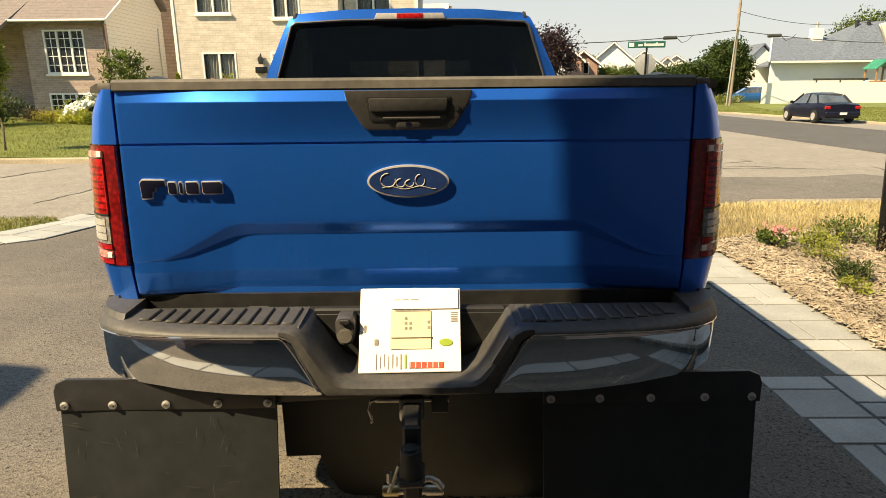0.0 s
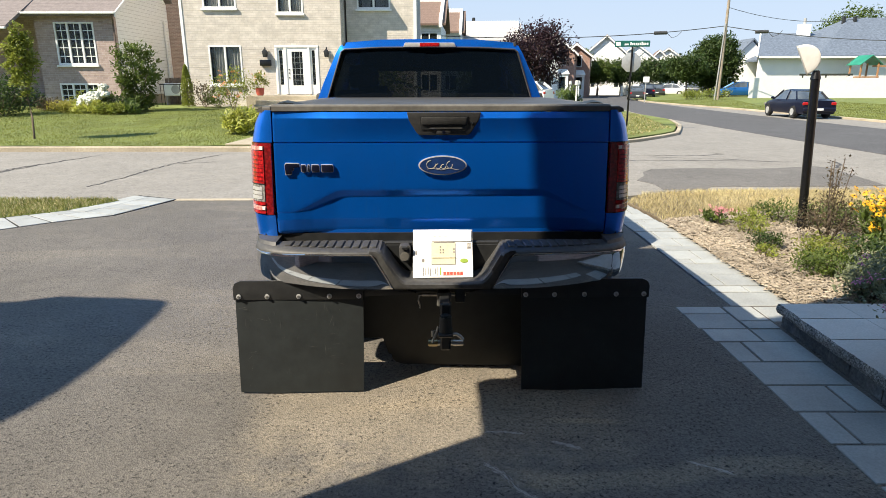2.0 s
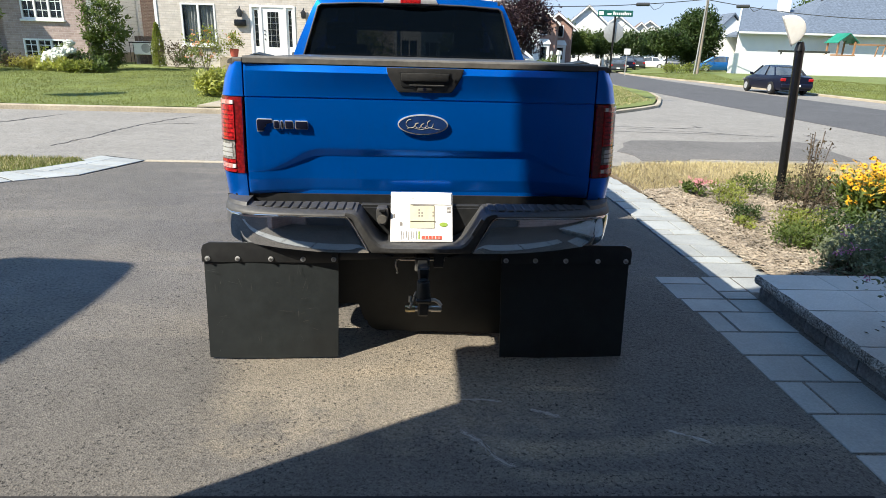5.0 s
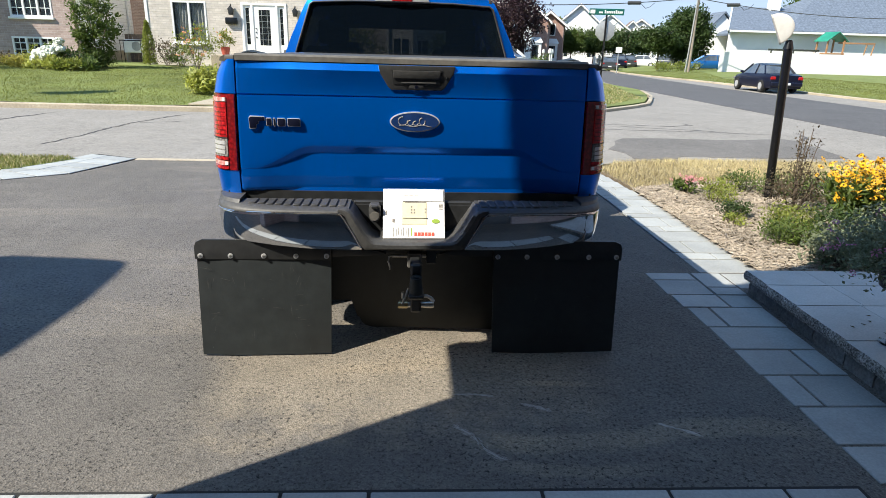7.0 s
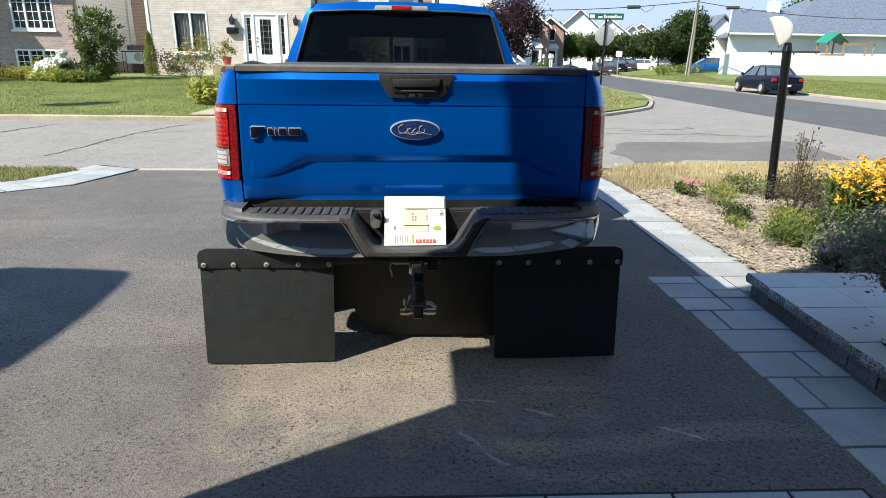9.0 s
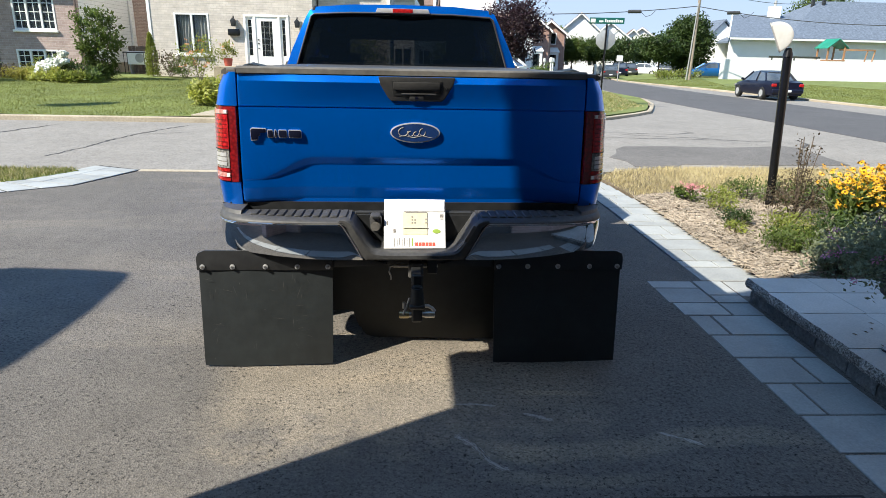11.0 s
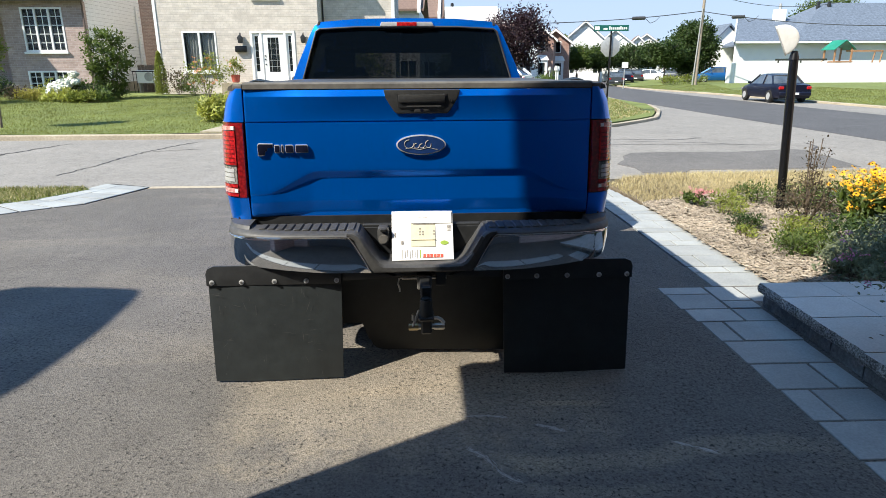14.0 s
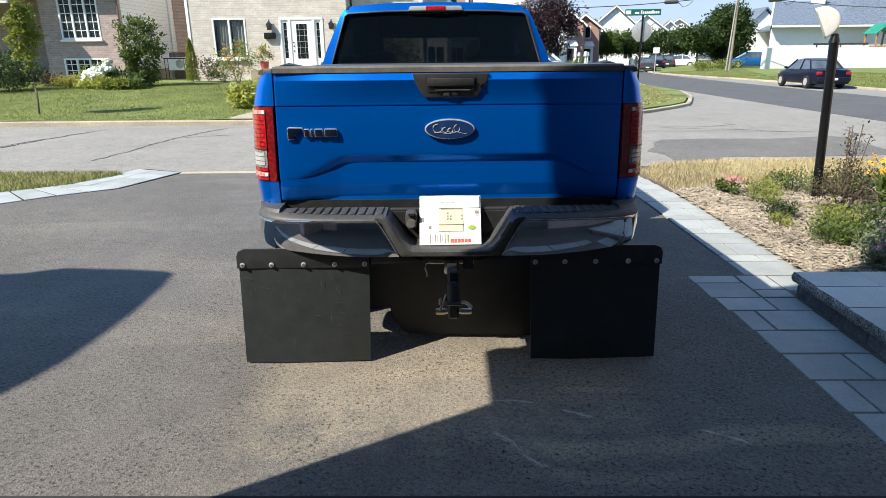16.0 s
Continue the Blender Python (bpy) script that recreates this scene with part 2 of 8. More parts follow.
def paint_mat(name, colour, flake, rough=0.28, metal=0.6, streaks=0.0):
    m, t, p = nodes_of(name)
    co = t.nodes.new("ShaderNodeTexCoord").outputs["Object"]
    n = noise_node(t, 900, 2, 0.5, co)
    r = ramp_node(t, [(0.35, colour), (0.75, flake)])
    t.links.new(n.outputs["Fac"], r.inputs[0])
    dust = noise_node(t, 3.0, 6, 0.7, co)
    rd = ramp_node(t, [(0.45, (0, 0, 0)), (0.8, (0.018,) * 3)])
    t.links.new(dust.outputs["Fac"], rd.inputs[0])
    c = mix_node(t, r.outputs[0], (0.32, 0.29, 0.25), rd.outputs[0])
    if streaks:                                     # dried water runs and specks of dust
        run = t.nodes.new("ShaderNodeMapping")
        run.inputs["Scale"].default_value = (1.0, 1.0, 0.05)
        t.links.new(co, run.inputs["Vector"])
        rs = ramp_node(t, [(0.50, (0, 0, 0)), (0.72, (streaks,) * 3)])
        t.links.new(noise_node(t, 70, 4, 0.6, run.outputs[0]).outputs["Fac"], rs.inputs[0])
        patchy = ramp_node(t, [(0.42, (0, 0, 0)), (0.62, (1, 1, 1))])
        t.links.new(noise_node(t, 4.0, 3, 0.6, co).outputs["Fac"], patchy.inputs[0])
        c = mix_node(t, c, (0.20, 0.27, 0.33), mix_node(t, rs.outputs[0], patchy.outputs[0], 1.0, 'MULTIPLY'))
        dots = t.nodes.new("ShaderNodeTexVoronoi")
        dots.inputs["Scale"].default_value = 42
        t.links.new(co, dots.inputs["Vector"])
        rdot = ramp_node(t, [(0.030, (0.35,) * 3), (0.045, (0, 0, 0))])
        t.links.new(dots.outputs["Distance"], rdot.inputs[0])
        c = mix_node(t, c, (0.45, 0.44, 0.42), rdot.outputs[0])
    t.links.new(c, p.inputs["Base Color"])
    p.inputs["Metallic"].default_value, p.inputs["Roughness"].default_value = metal, rough
    p.inputs["Coat Weight"].default_value, p.inputs["Coat Roughness"].default_value = 0.45, 0.04
    bump_node(t, noise_node(t, 400, 2, 0.5, co).outputs["Fac"], 0.02, 0.001, p)
    return m


M_DRIVE = asphalt_mat("driveway_asphalt", (0.142, 0.130, 0.116), (0.162, 0.148, 0.132), (0.195, 0.178, 0.158), 130, 0.30, 0.70, 55)
pale_band(M_DRIVE, -0.25, 0.05, 2.0, 0.0, 0.75, -1.0, 1.0, 0.58)
pale_band(M_DRIVE, -0.875, 0.055, 4.03, 0.58, 0.085, 0.12, 1.80, 0.55)
pale_band(M_DRIVE, -0.47, 0.01, 5.0, 0.9, 0.03, 0.40, 0.98, 0.5)
pale_band(M_DRIVE, -1.05, 0.05, 3.0, 0.7, 0.05, 0.20, 1.05, 0.4)
M_STREET = asphalt_mat("old_street_asphalt", (0.262, 0.244, 0.218), (0.292, 0.274, 0.247), (0.34, 0.32, 0.29), 60, 0.2, 0.15)
M_PATCH = asphalt_mat("patched_asphalt", (0.145, 0.135, 0.125), (0.18, 0.17, 0.155), (0.24, 0.22, 0.2), 70)
M_ROAD = asphalt_mat("road_asphalt", (0.088, 0.086, 0.088), (0.115, 0.112, 0.112), (0.16, 0.152, 0.152), 50)
M_CRACK = surface("crack_sealer", (0.05, 0.045, 0.04), (0.09, 0.08, 0.075), 30, 0.7)
M_KERB = surface("kerb_concrete", (0.36, 0.30, 0.215), (0.54, 0.47, 0.35), 25, 0.85, bump=0.3, coarse=1.2)
M_PAVER = surface("paver_concrete", (0.335, 0.352, 0.348), (0.435, 0.452, 0.446), 90, 0.75, bump=0.15, coarse=4, coarse_amount=0.18, per_piece=0.22)
M_SLAB = surface("landing_slab_concrete", (0.43, 0.465, 0.465), (0.56, 0.59, 0.585), 90, 0.75, bump=0.15, coarse=4, coarse_amount=0.18, per_piece=0.15)
M_ROCKFACE = surface("split_face_concrete", (0.15, 0.145, 0.13), (0.74, 0.71, 0.64), 90, 0.92, bump=0.9, bump_scale=90, dist=0.010, coarse=9, coarse_amount=0.4, spread=(0.40, 0.62), per_piece=0.2)
M_BLOCK = surface("grey_block", (0.17, 0.175, 0.17), (0.33, 0.335, 0.32), 60, 0.92, bump=0.7, bump_scale=60, dist=0.008, coarse=9, coarse_amount=0.35, per_piece=0.35)
M_JOINT = surface("joint_sand", (0.018, 0.018, 0.018), (0.036, 0.035, 0.033), 80, 0.95)
M_SOIL = surface("soil", (0.11, 0.085, 0.055), (0.24, 0.19, 0.125), 12, 0.95, bump=0.5, dist=0.03)
M_GRASSBED = surface("lawn_thatch", (0.115, 0.16, 0.03), (0.24, 0.27, 0.078), 30, 0.95, bump=0.6, dist=0.03, coarse=0.6)
M_GROUND = surface("far_ground", (0.07, 0.09, 0.03), (0.15, 0.16, 0.07), 3, 0.95, coarse=0.05)
M_BLADE = leafy("grass_blades", (0.205, 0.235, 0.035), (0.37, 0.39, 0.10), 2, 0.6, coarse=0.5, island=0.45)
M_DRYBLADE = surface("dry_grass_blades", (0.52, 0.43, 0.20), (0.74, 0.64, 0.35), 2, 0.7, coarse=0.8, island=0.4)
M_MULCH = surface("mulch_chips", (0.35, 0.285, 0.21), (0.63, 0.545, 0.43), 15, 0.85, coarse=2, island=0.5)
M_BLUE = paint_mat("blue_metallic_paint", (0.0, 0.130, 0.73), (0.0, 0.252, 1.0), 0.31, 0.70, 0.06)
M_BLACKPL = surface("black_textured_plastic", (0.044, 0.044, 0.044), (0.076, 0.075, 0.074), 60, 0.55, bump=0.25, bump_scale=500, dist=0.001, coarse=5)
M_BEZEL = surface("dark_satin_plastic", (0.042, 0.0422, 0.043), (0.066, 0.066, 0.066), 60, 0.42, bump=0.15, bump_scale=500, dist=0.001, coarse=5, coarse_amount=0.15, spec=0.35)
M_GREYPL = surface("weathered_grey_plastic", (0.10, 0.094, 0.085), (0.155, 0.147, 0.132), 40, 0.6, bump=0.2, bump_scale=500, dist=0.001, coarse=6)
M_RUBBER = surface("black_rubber_sheet", (0.006, 0.0098, 0.0112), (0.0155, 0.0210, 0.0228), 14, 0.55, bump=0.12, bump_scale=60, dist=0.002, coarse=3, coarse_amount=0.5, spec=0.6)
M_BLACKSTEEL = surface("black_painted_steel", (0.016, 0.017, 0.018), (0.030, 0.031, 0.032), 20, 0.42, bump=0.08, bump_scale=120, dist=0.001)
M_WORNSTEEL = surface("worn_dark_steel", (0.09, 0.09, 0.088), (0.24, 0.235, 0.22), 40, 0.45, metal=0.5, coarse=18)
M_STEEL = surface("zinc_steel", (0.38, 0.37, 0.34), (0.62, 0.6, 0.56), 60, 0.35, metal=1.0, coarse=20)
M_SILVER = surface("satin_silver_trim", (0.58, 0.58, 0.58), (0.70, 0.70, 0.70), 30, 0.28, metal=0.45, coarse=20, coarse_amount=0.1)
M_PALESTREAK = surface("pale_streak_tone", (0.36, 0.34, 0.31), (0.50, 0.47, 0.43), 60, 0.9)
M_BRASS = surface("yellow_zinc_steel", (0.45, 0.36, 0.2), (0.65, 0.55, 0.34), 50, 0.35, metal=1.0)
M_CHROME = surface("chrome", (0.62, 0.63, 0.65), (0.74, 0.75, 0.76), 8, 0.05, metal=1.0, coarse=3, coarse_amount=0.08)
M_RED = lens_mat("red_lens", (0.44, 0.012, 0.014))
M_DARKRED = lens_mat("dark_red_lens", (0.20, 0.006, 0.007))
M_PINK = lens_mat("pale_lens_strip", (0.72, 0.30, 0.27))
M_CLEAR = lens_mat("clear_lens", (0.24, 0.23, 0.22))
M_BADGEBLUE = surface("badge_blue_enamel", (0.012, 0.035, 0.13), (0.02, 0.055, 0.19), 20, 0.2, coat=1.0)
M_TINT = glass_mat("tinted_glass", (0.003, 0.006, 0.011), 0.955)
M_WINDOW = glass_mat("window_glass", (0.03, 0.04, 0.045), 0.4)
M_SEAT = surface("dark_seat_cloth", (0.015, 0.015, 0.016), (0.03, 0.03, 0.032), 40, 0.9)
M_TYRE = surface("tyre_rubber", (0.012, 0.012, 0.012), (0.03, 0.03, 0.03), 30, 0.85, bump=0.2)
M_WHITECARD = surface("white_carton", (0.80, 0.79, 0.76), (0.86, 0.85, 0.83), 30, 0.55, coarse=5, coarse_amount=0.06)
M_CREAMCARD = surface("cream_carton", (0.72, 0.66, 0.45), (0.80, 0.75, 0.55), 30, 0.6)
M_REDINK = surface("red_ink", (0.60, 0.07, 0.04), (0.70, 0.13, 0.08), 60, 0.6)
M_GREENINK = surface("green_ink", (0.28, 0.42, 0.04), (0.36, 0.50, 0.07), 60, 0.6)
M_GREYINK = surface("grey_ink", (0.22, 0.20, 0.18), (0.34, 0.31, 0.28), 60, 0.6)
M_BRICKPINK = brick_mat("pinkish_brick", (0.455, 0.352, 0.322), (0.35, 0.265, 0.24), (0.50, 0.43, 0.395), 0.26, 0.095)
M_BRICKCREAM = brick_mat("cream_brick", (0.66, 0.605, 0.54), (0.58, 0.525, 0.465), (0.52, 0.475, 0.42), 0.26, 0.095)
M_BRICKBROWN = brick_mat("brown_brick", (0.15, 0.10, 0.08), (0.11, 0.075, 0.06), (0.21, 0.175, 0.155))
M_BRICKRED = brick_mat("red_brick", (0.36, 0.20, 0.155), (0.28, 0.16, 0.125), (0.42, 0.36, 0.32))
M_SIDING = striped_mat("white_siding", (0.86, 0.87, 0.87), (0.40, 0.40, 0.40), 0.165)
M_SIDINGGREY = striped_mat("grey_siding", (0.34, 0.34, 0.34), (0.19, 0.19, 0.19), 0.12)
M_ROOF = striped_mat("grey_shingles", (0.24, 0.205, 0.195), (0.13, 0.108, 0.102), 0.14, axis=2, rough=0.95, noise_amount=0.35)
M_ROOFBLUE = striped_mat("blue_grey_shingles", (0.17, 0.21, 0.275), (0.10, 0.125, 0.165), 0.14, axis=2, rough=0.95, noise_amount=0.6)
M_ROOFBROWN = striped_mat("brown_shingles", (0.22, 0.15, 0.12), (0.12, 0.08, 0.07), 0.14, axis=2, rough=0.95, noise_amount=0.35)
M_WHITE = surface("white_paint", (0.76, 0.76, 0.74), (0.82, 0.82, 0.80), 12, 0.45, coarse=3, coarse_amount=0.08)
M_STUCCO = surface("white_stucco", (0.76, 0.755, 0.74), (0.82, 0.815, 0.80), 30, 0.9, bump=0.3, coarse_amount=0.06)
M_CURTAIN = striped_mat("grey_curtain", (0.50, 0.53, 0.52), (0.22, 0.24, 0.24), 0.11, axis=0, rough=0.9)
# near-black: the darkness of unlit rooms is put into this colour
M_DARKROOM = surface("room_shade", (0.03, 0.03, 0.032), (0.06, 0.06, 0.06), 4, 0.9)
M_LEAF = leafy("green_leaves", (0.095, 0.16, 0.022), (0.235, 0.31, 0.06), 6, 0.5, coarse=2, island=0.5)
M_LEAFYEL = leafy("yellow_green_leaves", (0.23, 0.29, 0.035), (0.46, 0.50, 0.09), 6, 0.5, coarse=2, island=0.4)
M_LEAFDARK = leafy("dark_green_leaves", (0.045, 0.095, 0.018), (0.125, 0.185, 0.04), 6, 0.5, coarse=2, island=0.5)
M_LEAFBLUE = leafy("blue_green_leaves", (0.20, 0.245, 0.13), (0.40, 0.455, 0.28), 6, 0.6, coarse=2, island=0.4)
M_LEAFPURPLE = leafy("purple_leaves", (0.035, 0.015, 0.022), (0.10, 0.05, 0.06), 6, 0.5, coarse=2, island=0.5)
M_LEAFBROWN = leafy("brownish_leaves", (0.10, 0.075, 0.04), (0.24, 0.185, 0.10), 6, 0.6, coarse=2, island=0.5)
M_YELLOW = surface("yellow_petals", (0.80, 0.41, 0.008), (0.90, 0.55, 0.02), 8, 0.5, island=0.2)
M_PINKFL = surface("pink_petals", (0.80, 0.26, 0.34), (0.90, 0.44, 0.48), 8, 0.5, island=0.2)
M_PURPLEFL = surface("purple_petals", (0.90, 0.24, 0.56), (0.96, 0.50, 0.74), 8, 0.5, island=0.2)
M_WHITEFL = surface("white_petals", (0.72, 0.74, 0.62), (0.84, 0.85, 0.74), 8, 0.5)
M_ORANGEFL = surface("orange_petals", (0.75, 0.25, 0.08), (0.85, 0.40, 0.15), 8, 0.5)
M_BROWNFL = surface("dark_flower_centre", (0.03, 0.015, 0.008), (0.06, 0.03, 0.015), 30, 0.8)
M_BARK = surface("bark", (0.10, 0.075, 0.055), (0.22, 0.17, 0.13), 14, 0.9, bump=0.5, dist=0.02)
M_DARKWOOD = surface("dark_stained_wood", (0.025, 0.03, 0.022), (0.06, 0.065, 0.05), 10, 0.8)
M_POLEWOOD = surface("weathered_pole_wood", (0.26, 0.21, 0.16), (0.42, 0.35, 0.27), 10, 0.85, bump=0.3)
M_LEAFGOLD = leafy("golden_leaves", (0.40, 0.37, 0.05), (0.66, 0.60, 0.13), 6, 0.5, coarse=2, island=0.4)
M_LEAFLIME = leafy("lime_leaves", (0.46, 0.50, 0.07), (0.76, 0.78, 0.18), 6, 0.5, coarse=2, island=0.45)
M_BLACKPAINT = surface("black_paint", (0.006, 0.0062, 0.007), (0.011, 0.0112, 0.012), 20, 0.26)
M_SIGNGREY = surface("aluminium_sign_back", (0.42, 0.43, 0.43), (0.52, 0.53, 0.53), 12, 0.45, metal=0.4)
M_SIGNGREEN = surface("green_sign_paint", (0.01, 0.10, 0.08), (0.015, 0.14, 0.11), 12, 0.4)
M_TERRACOTTA = surface("red_plant_pot", (0.42, 0.08, 0.05), (0.52, 0.12, 0.08), 12, 0.6)
M_CARBLACK = paint_mat("black_car_paint", (0.004, 0.005, 0.014), (0.008, 0.010, 0.028), 0.3, 0.0)
for k, v in (("Coat Weight", 0.1), ("Specular IOR Level", 0.25)):
    M_CARBLACK.node_tree.nodes["Principled BSDF"].inputs[k].default_value = v
M_CARBLUE = paint_mat("blue_car_paint", (0.01, 0.09, 0.26), (0.02, 0.13, 0.36), 0.25, 0.3)
M_CARGREY = paint_mat("grey_car_paint", (0.05, 0.055, 0.06), (0.08, 0.085, 0.09), 0.3, 0.4)
M_CARWHITE = paint_mat("white_car_paint", (0.70, 0.70, 0.70), (0.76, 0.76, 0.76), 0.3, 0.0)
M_LAMPGLASS = surface("frosted_lamp_glass", (0.66, 0.65, 0.60), (0.76, 0.75, 0.71), 15, 0.3, coat=0.5)
M_GREENTOY = surface("green_play_roof", (0.02, 0.22, 0.14), (0.03, 0.30, 0.19), 10, 0.5)
M_CEDAR = surface("cedar_wood", (0.36, 0.18, 0.08), (0.50, 0.28, 0.14), 10, 0.7)
M_GREYMETAL = surface("grey_sheet_metal", (0.42, 0.42, 0.40), (0.52, 0.51, 0.49), 20, 0.5, metal=0.3)

# ---------------------------------------------------------------- mesh helpers
def link_mesh(name, bm, mat, parent=None, label="", smooth=True, angle=35):
    me = bpy.data.meshes.new(name)
    bm.normal_update()
    if smooth:
        for f in bm.faces:
            f.smooth = True
        lim = radians(angle)
        for e in bm.edges:
            e.smooth = len(e.link_faces) == 2 and e.calc_face_angle(0) < lim
    bm.to_mesh(me)
    bm.free()
    me.materials.append(mat)
    ob = new(name, me)
    if parent:
        ob.parent = parent
    if label:
        ob["label"] = label
    return ob


def part(name, bm, material, parent, label="", smooth=True):
    return link_mesh(name, bm, material, parent, label, smooth)


def empty(name, m, label, category, group="", kind=""):
    e = new(name)
    e.empty_display_size = 0.1
    e.matrix_world = m
    return tagged(e, label, category, group, kind)


def box_bm(x0, x1, y0, y1, z0, z1, bevel=0.0, bm=None, segs=1):
    b = bmesh.new()
    bmesh.ops.create_cube(b, size=1, matrix=Matrix.Translation(((x0 + x1) / 2, (y0 + y1) / 2, (z0 + z1) / 2)) @ Matrix.Diagonal((x1 - x0, y1 - y0, z1 - z0, 1)))
    if bevel:
        bmesh.ops.bevel(b, geom=b.edges[:], offset=bevel, segments=segs, affect='EDGES', profile=0.6)
    return merge(bm, b)


def merge(bm, b):
    if bm is None:
        return b
    tmp = bpy.data.meshes.new("tmp")
    b.to_mesh(tmp)
    bm.from_mesh(tmp)
    b.free()
    bpy.data.meshes.remove(tmp)
    return bm


def cyl_bm(p0, p1, r0, r1=None, segs=16, bm=None, caps=True, bevel=0.0):
    r1 = r0 if r1 is None else r1
    p0, p1 = Vector(p0), Vector(p1)
    d = p1 - p0
    b = bmesh.new()
    m = Matrix.Translation((p0 + p1) / 2) @ d.to_track_quat('Z', 'Y').to_matrix().to_4x4()
    bmesh.ops.create_cone(b, cap_ends=caps, segments=segs, radius1=r0, radius2=r1, depth=d.length, matrix=m)
    if bevel:
        bmesh.ops.bevel(b, geom=[e for e in b.edges if len(e.link_faces) == 2 and e.calc_face_angle(0) > 1.0], offset=bevel, segments=2, affect='EDGES')
    return merge(bm, b)


def prism_bm(poly, y0, y1, bevel=0.0, segs=2, axis='y', bm=None):
    """A polygon in x, z drawn out along y (axis 'z': in x, y along z; axis 'x': in y, z along x)."""
    b = bmesh.new()
    put = {'y': lambda u, v, w: (u, w, v), 'z': lambda u, v, w: (u, v, w), 'x': lambda u, v, w: (w, u, v)}[axis]
    lo = [b.verts.new(put(u, v, y0)) for u, v in poly]
    hi = [b.verts.new(put(u, v, y1)) for u, v in poly]
    n = len(poly)
    b.faces.new(lo)
    b.faces.new(hi[::-1])
    for i in range(n):
        b.faces.new((lo[i], hi[i], hi[(i + 1) % n], lo[(i + 1) % n]))
    bmesh.ops.recalc_face_normals(b, faces=b.faces[:])
    if bevel:
        bmesh.ops.bevel(b, geom=b.edges[:], offset=bevel, segments=segs, affect='EDGES', profile=0.6, clamp_overlap=True)
    return merge(bm, b)


def loft_bm(rings, closed=True, cap=True, bm=None):
    """Joins rings of equal length into one skin."""
    b = bmesh.new()
    vs = [[b.verts.new(p) for p in ring] for ring in rings]
    n = len(vs[0])
    for a, c in zip(vs, vs[1:]):
        for i in range(n if closed else n - 1):
            j = (i + 1) % n
            b.faces.new((a[i], a[j], c[j], c[i]))
    if cap and closed:
        b.faces.new(vs[0][::-1])
        b.faces.new(vs[-1])
    bmesh.ops.recalc_face_normals(b, faces=b.faces[:])
    return merge(bm, b)


def ribbon_bm(xs, zt, zb, yf, depth, rows=6, bm=None):
    """A solid with a shaped front: for each x a strip from zb(x) to zt(x) at y = yf(x, v), v from 0 below to 1 above."""
    rings = []
    for x in xs:
        lo, hi = zb(x), zt(x)
        front = [(x, yf(x, k / rows), lo + (hi - lo) * k / rows) for k in range(rows + 1)]
        back = [(x, yf(x, 1) + depth, hi), (x, yf(x, 0) + depth, lo)]
        rings.append(front + back)
    return loft_bm(rings, True, True, bm)


def lerp(pts, x):
    """Piecewise straight line through (x, y) points."""
    for (a, fa), (b, fb) in zip(pts, pts[1:]):
        if x <= b:
            u = max(0.0, min(1.0, (x - a) / (b - a)))
            return fa + (fb - fa) * u
    return pts[-1][1]


def span(a, b, n):
    return [a + (b - a) * i / n for i in range(n + 1)]


def tube_bm(points, r, segs=8, bm=None):
    b = bmesh.new()
    rings = []
    pts = [Vector(p) for p in points]
    for i, p in enumerate(pts):
        d = (pts[min(i + 1, len(pts) - 1)] - pts[max(i - 1, 0)]).normalized()
        m = d.to_track_quat('Z', 'Y').to_matrix()
        rings.append([p + m @ Vector((r * math.cos(2 * math.pi * k / segs), r * math.sin(2 * math.pi * k / segs), 0)) for k in range(segs)])
    b.free()
    return loft_bm(rings, True, True, bm)


def soup(name, verts, faces, mat, parent=None, label="", category="", kind=""):
    me = bpy.data.meshes.new(name)
    me.from_pydata(verts, [], faces)
    me.materials.append(mat)
    ob = new(name, me)
    if parent:
        ob.parent = parent
    return tagged(ob, label, category, "", kind)


def inside(poly, x, y):
    hit = False
    n = len(poly)
    for i in range(n):
        (x0, y0), (x1, y1) = poly[i], poly[i - 1]
        if (y0 > y) != (y1 > y) and x < (x1 - x0) * (y - y0) / (y1 - y0) + x0:
            hit = not hit
    return hit


def scatter(poly, n, rng):
    xs, ys = [p[0] for p in poly], [p[1] for p in poly]
    out = []
    while len(out) < n:
        x, y = rng.uniform(min(xs), max(xs)), rng.uniform(min(ys), max(ys))
        if inside(poly, x, y):
            out.append((x, y))
    return out


def blades(name, poly, n, height, width, mat, rng, zf=lambda x, y: 0.0, label="", category="grass", lean=0.5):
    vs, fs = [], []
    for x, y in scatter(poly, n, rng):
        a, h = rng.uniform(0, 2 * math.pi), height * rng.uniform(0.5, 1.25)
        lx, ly = rng.gauss(0, lean) * h, rng.gauss(0, lean) * h
        dx, dy = width * math.cos(a) / 2, width * math.sin(a) / 2
        z, k = zf(x, y), len(vs)
        vs += [(x - dx, y - dy, z), (x + dx, y + dy, z), (x + dx * 0.7 + lx * 0.4, y + dy * 0.7 + ly * 0.4, z + h * 0.6),
               (x - dx * 0.7 + lx * 0.4, y - dy * 0.7 + ly * 0.4, z + h * 0.6), (x + lx, y + ly, z + h * 0.95)]
        fs += [(k, k + 1, k + 2, k + 3), (k + 3, k + 2, k + 4)]
    return soup(name, vs, fs, mat, None, label, category, "stuff")


